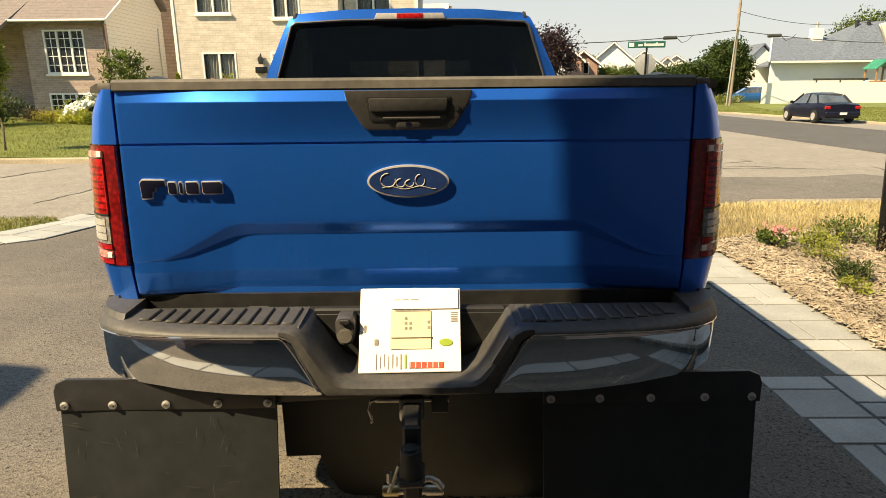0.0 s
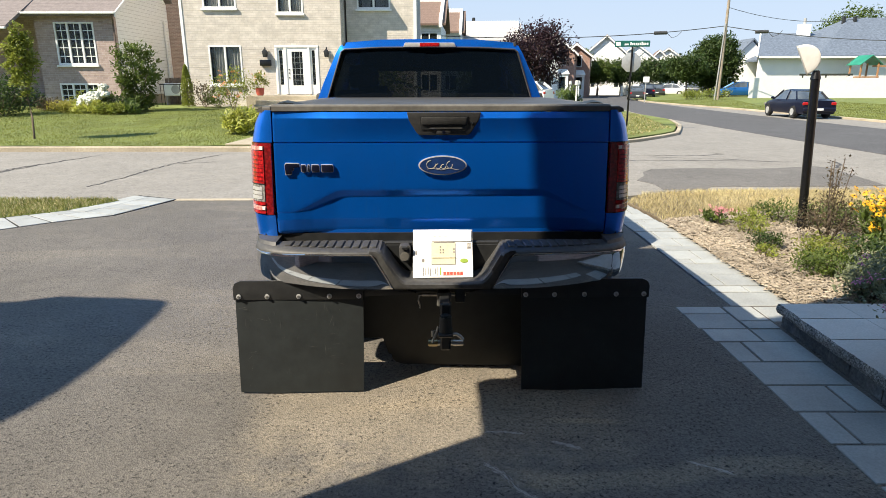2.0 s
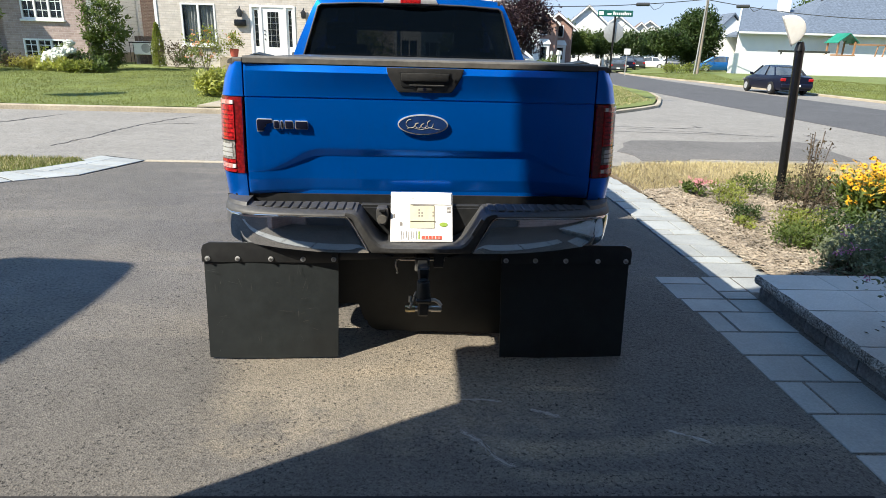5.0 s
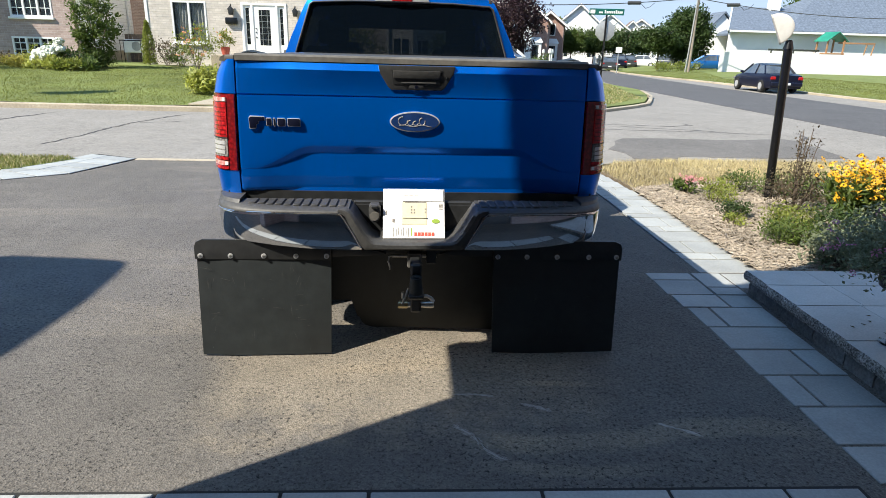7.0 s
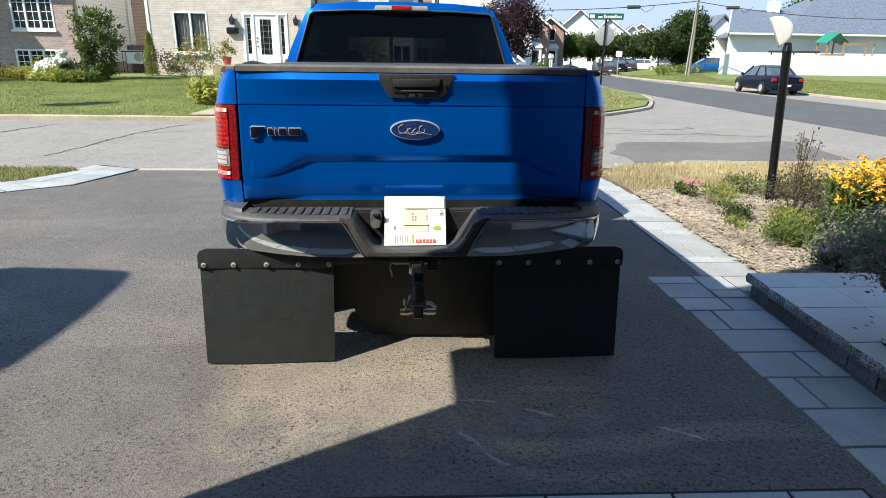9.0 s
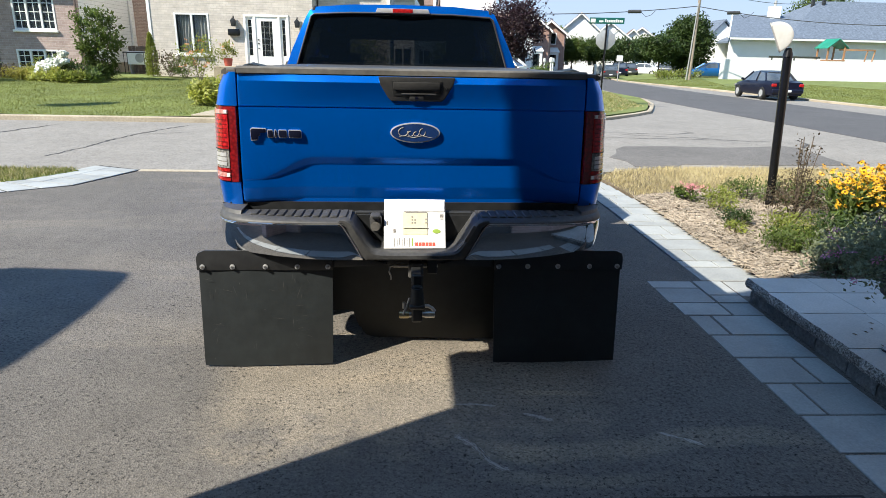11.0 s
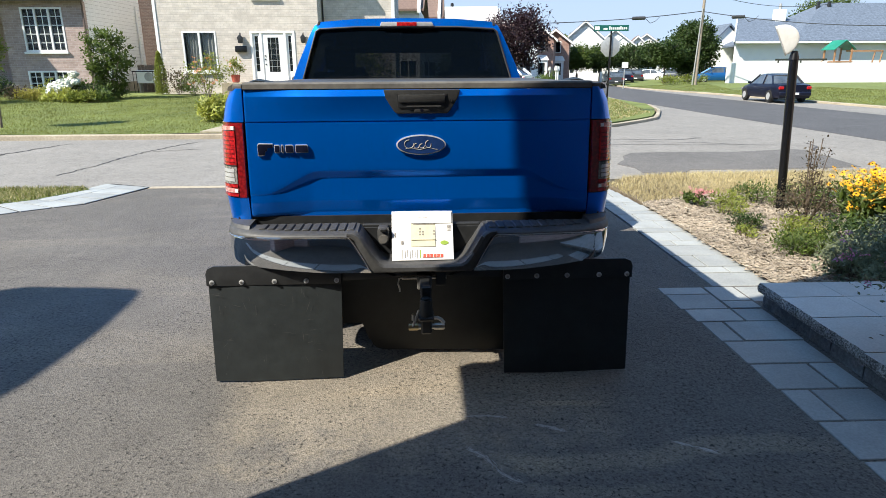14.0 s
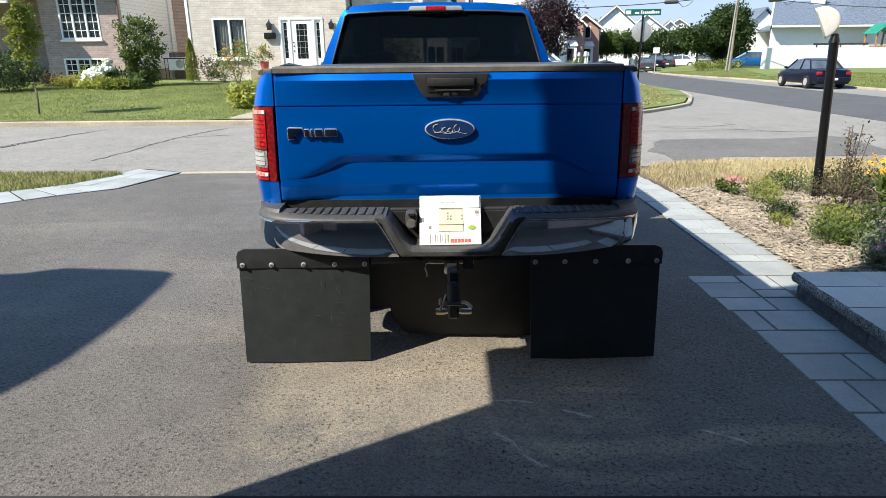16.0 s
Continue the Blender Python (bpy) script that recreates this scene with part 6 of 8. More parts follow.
def street_house(x, y, w, d, h, rise, wall, roof, rot, label, gable=True, rows=2, cols=2, trim=M_WHITE):
    """A far house: four walls with window openings in front, roof, chimney."""
    e = empty("house", pose(x, y, 0, 0, 0, rot), label, "house")
    holes = []
    sh = h / rows
    for r in range(rows):
        for c in range(cols):
            cx = -w / 2 + w * (c + 0.5) / cols
            holes.append((cx - 0.6, cx + 0.6, r * sh + 0.95, r * sh + 2.15))
    part("wall", wall_bm(-w / 2, w / 2, 0.0, h, 0.0, 0.2, holes), wall, e, smooth=False)
    for hx in holes:
        window(e, *hx, 0.0, 2, (0, 0), False, False)
    for s in (-1, 1):
        part("wall", box_bm(s * w / 2 - 0.1 - 0.1 * s, s * w / 2 + 0.1 - 0.1 * s, 0.2, d, 0, h), wall, e, smooth=False)
    part("wall", box_bm(-w / 2 + 0.2, w / 2 - 0.2, d - 0.2, d, 0, h), wall, e, smooth=False)
    part("inner_wall", box_bm(-w / 2 + 0.3, w / 2 - 0.3, 0.9, 1.0, 0, h), M_DARKROOM, e, smooth=False)
    if gable:
        part("gable", prism_bm([(-w / 2, h), (w / 2, h), (0, h + rise)], 0.0, 0.2), wall, e, smooth=False)
        part("roof", gable_roof_y(-w / 2, w / 2, 0, d, h, h + rise), roof, e, smooth=False)
        over = 0.4
        s = rise / (w / 2)
        for q in (-1, 1):
            part("fascia", prism_bm([(q * (w / 2 + over), h - over * s - 0.12), (q * (w / 2 + over), h - over * s + 0.1), (0, h + rise + 0.1), (0, h + rise - 0.12)], -0.42, -0.36), trim, e, smooth=False)
    else:
        part("roof", gable_roof_x(-w / 2, w / 2, 0, d, h, h + rise), roof, e, smooth=False)
    return e


M_ROOFPALE = striped_mat("pale_grey_shingles", (0.50, 0.47, 0.45), (0.34, 0.31, 0.30), 0.14, axis=2, rough=0.95, noise_amount=0.3)
for x, y, w, h, rise, roof, lab in ((-1.75, 42.0, 3.2, 5.5, 1.75, M_ROOFBROWN, "white townhouse with a brown shingle roof and white parapets"), (0.55, 50.0, 1.75, 5.6, 1.75, M_ROOFBROWN, "narrow white townhouse with a brown shingle roof"),
                                    (4.3, 56.0, 5.2, 5.3, 1.6, M_ROOFPALE, "white house with a pale grey roof"), (9.0, 60.0, 4.6, 4.6, 1.4, M_ROOFBROWN, "white townhouse with a brown shingle roof down the street")):
    row = street_house(x, y, w, 7.0, h, rise, M_SIDING, roof, -3, lab, gable=False, cols=1 if w < 3 else 2)
    part("ridge_coping", box_bm(-w / 2 - 0.1, w / 2 + 0.1, 3.2, 3.8, h + rise - 0.12, h + rise + 0.32), M_WHITE, row, "white parapet along the ridge", smooth=False)
    for q in (-1, 1):
        part("parapet", prism_bm([(-0.4, h - 0.30), (3.5, h + rise - 0.1), (3.5, h + rise + 0.32), (-0.4, h + 0.18)], q * w / 2 - 0.12, q * w / 2 + 0.12, axis='x'), M_WHITE, row, "white sloping parapet", smooth=False)
    part("roof_vent", cyl_bm((-w * 0.3, 3.5, h + rise), (-w * 0.3, 3.5, h + rise + 0.65), 0.16, segs=10, bevel=0.04), M_BLACKSTEEL, row)
street_house(11.6, 61, 2.9, 8, 4.5, 1.2, M_BRICKRED, M_ROOFBROWN, -14, "red brick townhouse with white bays", cols=1)
street_house(14.3, 66, 2.9, 8, 4.4, 1.1, M_BRICKRED, M_ROOFBROWN, -14, "red brick townhouse with white bays", cols=1)
street_house(29.6, 92, 3.6, 8, 4.5, 1.5, M_SIDING, M_ROOF, -14, "small white gabled house at the road's far bend", cols=1)
street_house(32.6, 94, 3.4, 8, 4.6, 1.6, M_SIDING, M_ROOFBROWN, -14, "small white gabled house at the road's far bend", cols=1)
# white bay windows of the townhouses
for x, y in ((11.6, 61), (14.3, 66)):
    bay = empty("bay_window", pose(x, y, 0, 0, 0, -14), "white bay window with a hipped roof on the townhouse", "bay window")
    part("bay_wall", wall_bm(-0.95, 0.95, 0.0, 2.35, -0.75, 0.12, [(-0.7, 0.7, 0.9, 2.1)]), M_WHITE, bay, smooth=False)
    for q in (-1, 1):
        part("bay_side", box_bm(q * 0.89 - 0.06, q * 0.89 + 0.06, -0.63, -0.004, 0.0, 2.35), M_WHITE, bay, smooth=False)
    part("pane", box_bm(-0.74, 0.74, -0.68, -0.67, 0.86, 2.14), M_WINDOW, bay, smooth=False)
    part("mullion", box_bm(-0.03, 0.03, -0.72, -0.66, 0.9, 2.1), M_WHITE, bay, smooth=False)
    part("bay_roof", loft_bm([[(-1.1, -0.9, 2.35), (1.1, -0.9, 2.35), (1.1, -0.02, 2.35), (-1.1, -0.02, 2.35)], [(-0.8, -0.12, 2.85), (0.8, -0.12, 2.85), (0.8, -0.02, 2.85), (-0.8, -0.02, 2.85)]]), M_WHITE, bay, smooth=False)
street_house(20.5, 78, 7.0, 9, 4.2, 3.0, M_SIDING, M_ROOF, -16, "white house with a steep gable")
street_house(28.5, 92, 7.0, 9, 4.4, 2.6, M_SIDING, M_ROOF, -18, "white gabled house far down the street")
street_house(36.0, 100, 7.0, 9, 4.4, 2.4, M_SIDING, M_ROOFBROWN, -18, "white gabled house far down the street")

# white bungalow with blue-grey roof beyond the cross road
bg = empty("bungalow", pose(0, -3, 1.47) @ Matrix.Scale(1.22, 4) @ pose(0, 3, -1.47), "white bungalow with a blue-grey shingle roof", "house")
part("wall", wall_bm(23.6, 46.0, 0.0, 3.4, 45.0, 0.2, [(38.0, 40.5, 0.9, 2.6)]), M_STUCCO, bg, smooth=False)
part("wall", prism_bm([(23.6, 45.2), (23.9, 45.2), (28.8, 55.0), (28.5, 55.0)], 0.0, 3.3, axis="z"), M_STUCCO, bg, smooth=False)
part("roof", loft_bm([[(23.2, 44.5, 3.28), (46.6, 44.5, 3.28), (46.6, 55.6, 3.28), (28.6, 55.6, 3.28)], [(23.2, 44.5, 3.42), (46.6, 44.5, 3.42), (46.6, 55.6, 3.42), (28.6, 55.6, 3.42)], [(25.95, 50.0, 5.4), (44.0, 50.0, 5.4), (44.0, 50.1, 5.4), (25.95, 50.1, 5.4)]]), M_ROOFBLUE, bg, "blue-grey shingle roof", smooth=False)
part("fascia", tube_bm([(23.15, 44.45, 3.4), (25.93, 50.0, 5.42)], 0.07, 6), M_WHITE, bg, smooth=False)
part("hip_roof", loft_bm([[(27.6, 44.5, 3.3), (46.6, 44.5, 3.3), (46.6, 56, 3.3), (27.6, 56, 3.3)], [(27.6, 44.5, 3.45), (46.6, 44.5, 3.45), (46.6, 56, 3.45), (27.6, 56, 3.45)], [(33.0, 50.1, 6.6), (42.0, 50.1, 6.6), (42.0, 50.3, 6.6), (33.0, 50.3, 6.6)]]), M_ROOFBLUE, bg, "blue-grey shingle roof", smooth=False)
part("gutter", box_bm(23.3, 46.6, 44.36, 44.5, 3.26, 3.40), M_WHITE, bg, smooth=False)
part("gable_wing", prism_bm([(26.8, 0.0), (29.4, 0.0), (29.4, 3.9), (28.0, 5.2), (26.8, 3.9)], 55.7, 58.0), M_STUCCO, bg, smooth=False)
part("wing_roof", gable_roof_y(26.8, 29.4, 55.7, 58.0, 3.9, 5.25, 0.2), M_ROOFBLUE, bg, smooth=False)
window(bg, 38.0, 40.5, 0.9, 2.6, 45.0, 3, (0, 0), False)
for x in (32.2, 33.1):
    part("roof_vent", box_bm(x - 0.13, x + 0.13, 49.4, 49.6, 6.0, 6.65, 0.04), M_BLACKSTEEL, bg)
stack = part("chimney", box_bm(28.7, 29.5, 49.2, 49.8, 4.8, 6.05), M_WHITE, bg, smooth=False)
part("flue", cyl_bm((29.1, 49.5, 6.0), (29.1, 49.5, 6.5), 0.11, segs=12, bevel=0.02), M_GREYMETAL, stack)
st = empty("entry_stair", pose(26.0, 58.6, 0.07), "white entry stair with a sloping railing", "stair")
for k in range(6):
    part("step", box_bm(0.24 * k, 0.24 * k + 0.28, 0.0, 1.2, 0.0, 0.17 * (k + 1)), M_KERB, st, smooth=False)
part("handrail", tube_bm([(0.05, -0.04, 0.95), (1.5, -0.04, 1.95), (1.9, -0.04, 1.95)], 0.035, 6), M_WHITE, st)
for k in range(8):
    part("baluster", box_bm(0.05 + 0.2 * k, 0.09 + 0.2 * k, -0.06, -0.02, 0.0, 0.96 + 0.137 * k), M_WHITE, st, smooth=False)
wf = empty("fence", pose(0, 0, 0), "tall white panel fence behind the parked car", "fence")
for k in range(10):
    x0 = 25.8 + 1.85 * k
    part("panel", box_bm(x0 + 0.01, x0 + 1.84, 50.5, 50.55, 0.24, 1.90), M_WHITE, wf, smooth=False)
    part("post", box_bm(x0 - 0.05, x0 + 0.05, 50.504, 50.546, 0.05, 1.88), M_WHITE, wf, smooth=False)
pl = empty("play_set", pose(36.0, 52.2, 0.22) @ Matrix.Scale(1.14, 4), "cedar play set with a green roof behind the fence", "play set")
for x, y in ((0, 0), (1.3, 0), (0, 1.3), (1.3, 1.3)):
    part("post", box_bm(x - 0.05, x + 0.05, y - 0.05, y + 0.05, 0, 2.6), M_CEDAR, pl)
part("platform", box_bm(-0.1, 1.4, -0.1, 1.4, 1.5, 1.6), M_CEDAR, pl)
part("play_roof", gable_roof_y(-0.1, 1.4, -0.1, 1.4, 2.5, 3.1, 0.1, 0.05), M_GREENTOY, pl, "green play roof", smooth=False)
part("swing_beam", box_bm(1.3, 4.2, 0.6, 0.72, 2.3, 2.42), M_CEDAR, pl)
for x in (3.6, 4.2):
    part("leg", tube_bm([(x - 0.3, 0.66, 0.0), (x, 0.66, 2.35)], 0.05, 6), M_CEDAR, pl)
part("slide", loft_bm([[(-0.3 - 2.0 * u, 0.3, 1.6 - 1.5 * u), (-0.3 - 2.0 * u, 0.9, 1.6 - 1.5 * u), (-0.3 - 2.0 * u, 0.9, 1.5 - 1.5 * u), (-0.3 - 2.0 * u, 0.3, 1.5 - 1.5 * u)] for u in span(0, 1, 5)]), M_WHITE, pl)

gr = empty("garden_rail", pose(31.5, 53.5, 0.27), "dark wooden garden rail standing behind the white fence", "rail")
part("beam", box_bm(0.0, 4.7, -0.05, 0.05, 1.85, 2.02, 0.02), M_DARKWOOD, gr)
for x in (0.3, 2.35, 4.4):
    part("post", box_bm(x - 0.05, x + 0.05, -0.05, 0.05, -0.02, 1.85, 0.01), M_DARKWOOD, gr)

# unseen houses added to shade the drive: a garage under a jutting storey, a neighbour
gh = empty("house", pose(0, 0, 0), "unseen pinkish brick house with a dark garage door, shaped to shade the drive", "house")
M_DOORGREY = surface("dark_door_paint", (0.07, 0.075, 0.08), (0.10, 0.105, 0.11), 10, 0.6)
GD = -3.50                                       # plane of the recessed ground-storey front
part("wall", wall_bm(-2.05, 9.0, 0.0, 2.9, GD - 0.2, 0.2, [(-1.65, 1.55, 0.0, 2.3)]), M_BRICKPINK, gh, smooth=False)
part("wall", box_bm(-2.25, -2.05, -9.0, -2.04, 0.0, 2.9), M_BRICKPINK, gh, smooth=False)
part("wall", box_bm(8.8, 9.0, -9.0, GD - 0.2, 0.0, 2.9), M_BRICKPINK, gh, smooth=False)
part("wall", box_bm(-2.05, 8.8, -9.0, -8.8, 0.0, 2.9), M_STUCCO, gh, smooth=False)
gdoor = part("garage_door", box_bm(-1.65, 1.55, GD - 0.16, GD - 0.11, 0.0, 2.3), M_DOORGREY, gh, "dark grey sectional garage door", smooth=False)
for k in range(4):
    for i in range(4):
        part("door_panel", box_bm(-1.59 + 0.79 * i, -0.87 + 0.79 * i, GD - 0.108, GD - 0.085, 0.06 + 0.57 * k, 0.54 + 0.57 * k, 0.012), M_DOORGREY, gdoor)
# storey outline stepped so that its shadow edge falls right on drive and tailgate
part("upper_storey", prism_bm([(-2.35, 2.905), (9.1, 2.905), (9.1, 5.6), (-1.75, 5.6), (-1.90, 5.3), (-1.93, 4.80), (-2.35, 4.58)], -9.1, -1.66), M_BRICKPINK, gh, smooth=False)
part("soffit", box_bm(-2.04, 9.0, GD + 0.01, -1.67, 2.875, 2.90), M_WHITE, gh, "white soffit", smooth=False)
part("gutter", box_bm(-2.32, 9.2, -1.655, -1.58, 2.86, 2.96, 0.01), M_WHITE, gh)
part("roof", gable_roof_x(-1.75, 9.1, -9.1, -1.66, 5.6, 7.6, 0.05), M_ROOF, gh, smooth=False)
# unseen house added to block bright horizon sky mirrored in the truck's right corner
nb = empty("house", pose(19.5, 1.0, 0), "unseen brown brick house added to darken the truck's right-hand reflections", "house")
part("wall", box_bm(0, 8.0, -9.0, 8.5, 0.0, 5.4), M_BRICKBROWN, nb, smooth=False)
part("roof", gable_roof_y(0, 8.0, -9.0, 8.5, 5.4, 7.6), M_ROOFBROWN, nb, smooth=False)
# wing added out of view, so the bed corner mirrors dark brick
part("entrance_wing", box_bm(6.5, 8.9, GD + 0.01, 3.6, 0.0, 5.55), M_BRICKPINK, gh, "unseen brick wing added to dim the paint's reflections", smooth=False)
part("roof", gable_roof_y(6.5, 8.9, GD + 0.01, 3.6, 5.56, 7.0, 0.1), M_ROOF, gh, smooth=False)
# unseen house added as a blocker; its eave is traced back from the shadow
HN = 5.0
ex, ey = -1.96 - 0.87 * HN, 1.14 - 0.52 * HN
e = empty("house", pose(ex, ey, 0), "unseen stand-in brick house, its eave cut to cast the shadow on the drive", "house")
part("wall", box_bm(-9.0, -0.9, -9.0, -0.9, 0.0, 4.85), M_BRICKPINK, e, smooth=False)
SHADOW_EAVE = [(-9.4, -9.4), (-0.75, -9.4), (-0.40, -3.2), (-0.10, -1.67), (-0.04, -1.51), (0.01, -1.30), (0.035, -1.02), (0.05, -0.66), (0.03, -0.25), (0.0, -0.02), (-0.04, 0.025), (-0.10, 0.05), (-0.35, 0.09), (-0.86, 0.13), (-0.96, 0.09), (-1.09, 0.02), (-1.5, -0.03), (-9.4, -0.6)]
part("roof", loft_bm([[(x, y, 4.86) for x, y in SHADOW_EAVE], [(x, y, 5.0) for x, y in SHADOW_EAVE], [(-4.8 + (x + 4.8) * 0.15, -4.7 + (y + 4.7) * 0.1, 7.2) for x, y in SHADOW_EAVE]]), M_ROOF, e, smooth=False)


# ---------------------------------------------------------------- cars
def car(x, y, rot, paint, label, scale=1.0, hatch=False, suv=False):
    """A parked car; its nose points along its own +y."""
    e = empty("car", pose(x, y, 0, 0, 0, rot) @ Matrix.Scale(scale, 4), label, "car", "parked cars")
    hh = 0.25 if suv else 0.0
    prof = [(-2.2, 0.55, 0.62), (-2.18, 0.90, 0.80), (-1.7, 0.98, 0.86), (-1.0, 0.96, 0.88), (0.8, 0.94, 0.88), (1.2, 0.90, 0.87), (1.9, 0.78, 0.80), (2.2, 0.62, 0.66)]
    rings = []
    for py, zt, hw in prof:
        zt += hh
        rings.append([(-hw * 0.92, py, 0.24), (-hw, py, 0.42), (-hw, py, zt - 0.18), (-hw * 0.9, py, zt - 0.03), (0, py, zt), (hw * 0.9, py, zt - 0.03), (hw, py, zt - 0.18), (hw, py, 0.42), (hw * 0.92, py, 0.24)])
    part("body", loft_bm(rings), paint, e)
    tail = -2.05 if (hatch or suv) else -1.45
    gl = [(tail, 0.93, 0.78), (tail + 0.45, 1.34, 0.62), (-0.2, 1.42, 0.63), (0.35, 1.38, 0.62), (1.15, 0.90, 0.76)]
    ring = lambda py, zt, hw, lo: [(-0.80, py, lo), (-hw, py, zt - 0.05), (-hw * 0.8, py, zt), (hw * 0.8, py, zt), (hw, py, zt - 0.05), (0.80, py, lo)]
    part("glasshouse", loft_bm([ring(py, zt + hh, hw, 0.86 + hh) for py, zt, hw in gl]), M_WINDOW_DARK, e, "dark car windows")
    part("roof", loft_bm([[(-hw - 0.01, py, zt + hh - 0.06), (-hw * 0.8, py, zt + hh + 0.012), (0, py, zt + hh + 0.02), (hw * 0.8, py, zt + hh + 0.012), (hw + 0.01, py, zt + hh - 0.06)] for py, zt, hw in gl[1:4]], False, False), paint, e)
    for s in (-1, 1):
        for (y0, z0, w0), (y1, z1, w1) in ((gl[0], gl[1]), (gl[3], gl[4])):
            part("pillar", tube_bm([(s * w0, y0, z0 + hh), (s * w1, y1, z1 + hh - 0.03)], 0.035, 6), paint, e)
        part("pillar", tube_bm([(s * 0.82, -0.45, 0.9 + hh), (s * 0.635, -0.40, 1.38 + hh)], 0.03, 6), paint, e)
        part("tail_light", box_bm(s * 0.68 - 0.13, s * 0.68 + 0.13, -2.21, -2.10, 0.66 + hh, 0.82 + hh, 0.03), M_RED, e, "red tail light")
        part("headlight", box_bm(s * 0.60 - 0.15, s * 0.60 + 0.15, 2.08, 2.2, 0.55 + hh * 0.6, 0.68 + hh * 0.6, 0.03), M_CLEAR, e, "clear headlight")
        part("side_mirror", box_bm(s * 0.95 - 0.08, s * 0.95 + 0.08, 0.75, 0.85, 0.92 + hh, 1.04 + hh, 0.03), paint, e)
        for wy in (-1.35, 1.35):
            w = part("wheel", cyl_bm((s * 0.70, wy, 0.32), (s * 0.90, wy, 0.32), 0.32, segs=24, bevel=0.03), M_TYRE, e)
            part("rim", cyl_bm((s * 0.86, wy, 0.32), (s * 0.915, wy, 0.32), 0.20, segs=18, bevel=0.02), M_SILVER, w)
    part("bumper", box_bm(-0.80, 0.80, -2.28, -2.15, 0.34, 0.56, 0.05), paint, e)
    part("plate_bar", box_bm(-0.16, 0.16, -2.30, -2.27, 0.42, 0.52), M_WHITE, e)
    return e


M_WINDOW_DARK = surface("dark_car_glass", (0.05, 0.058, 0.066), (0.12, 0.135, 0.15), 2, 0.04, coat=1.0)
car(16.28, 26.0, -3, M_CARBLACK, "black sedan parked at the kerb of the cross road", 0.87)
car(27.3, 55.6, 84, M_CARBLUE, "blue hatchback parked beside the bungalow", hatch=True).location.z = 0.2
car(17.7, 55.0, -14, M_CARGREY, "dark grey car parked down the street", 0.86, hatch=True)
car(21.4, 64.0, -16, M_CARBLACK, "black car parked down the street")
car(24.5, 70.0, -16, M_CARGREY, "grey car parked down the street")
car(27.4, 74.0, 60, M_CARWHITE, "white car parked down the street")
car(31.6, 78.0, 60, M_CARGREY, "silver car parked down the street")
car(4.05, 33.5, 60, M_CARWHITE, "white sport utility car parked in a drive", suv=True)


# ---------------------------------------------------------------- trees, poles and signs
def crown_points(cx, cy, cz, rx, rz, clumps, per, rng, spread=0.32):
    pts = []
    for _ in range(clumps):
        a, u = rng.uniform(0, 2 * math.pi), rng.uniform(-1, 1)
        r = rng.uniform(0.45, 1.0)
        s = math.sqrt(1 - u * u)
        c = Vector((cx + rx * r * s * math.cos(a), cy + rx * r * s * math.sin(a), cz + rz * r * u))
        sz = rx * spread * rng.uniform(0.6, 1.3)
        for _ in range(per):
            g = Vector((rng.gauss(0, 1), rng.gauss(0, 1), rng.gauss(0, 0.8)))
            pts.append(c + g * sz * 0.6 * min(1.0, 1.6 / max(g.length, 0.01)))
    return pts


def tree(x, y, z0, height, radius, mat, rng, label, clumps=60, per=45, leaf=0.16, trunk=0.12, stem=0.3):
    e = empty("tree", pose(x, y, z0), label, "tree")
    b = tube_bm([(0, 0, -0.05), (0.03, 0.02, height * stem * 0.5), (0.0, 0.03, height * stem), (0.05, 0.0, height * 0.7)], trunk, 8)
    for v in b.verts:
        k = 1 - 0.6 * max(0, v.co.z) / height
        v.co.x *= k
        v.co.y *= k
    for k in range(6):
        a = k * 1.05 + rng.uniform(-0.3, 0.3)
        h = height * (stem + 0.06 * k)
        b = tube_bm([(0, 0, h), (math.cos(a) * radius * 0.35, math.sin(a) * radius * 0.35, h + height * 0.1), (math.cos(a) * radius * 0.75, math.sin(a) * radius * 0.75, h + height * 0.24)], trunk * 0.3, 5, b)
    part("trunk", b, M_BARK, e)
    hc = height * (1 - stem)
    vs, fs = leaf_cloud(crown_points(0, 0, height - hc / 2, radius, hc / 2, clumps, per, rng), leaf, rng)
    soup("crown", vs, fs, mat, e)
    return e


def shrub(name, x, y, z0, rx, h, mat, rng, label, n=500, leaf=0.06, long=1.8, up=0.4, stems=True, category="shrub"):
    e = empty(name, pose(x, y, z0), label, category)
    if stems:
        b = None
        for k in range(6):
            a = k * 1.05
            b = tube_bm([(0.02 * math.cos(a), 0.02 * math.sin(a), -0.02), (rx * 0.5 * math.cos(a), rx * 0.5 * math.sin(a), h * 0.6)], 0.006 + 0.01 * h * 0.3, 5, b)
        tagged(part("branchwork", b, M_BARK, e), kind="stuff")
    pts = crown_points(0, 0, h * 0.52, rx, h * 0.46, max(6, n // 22), 22, rng, 0.35)
    pts = [p for p in pts if p.z > 0.0]
    vs, fs = leaf_cloud(pts, leaf, rng, up, long)
    soup("foliage", vs, fs, mat, e)
    return e


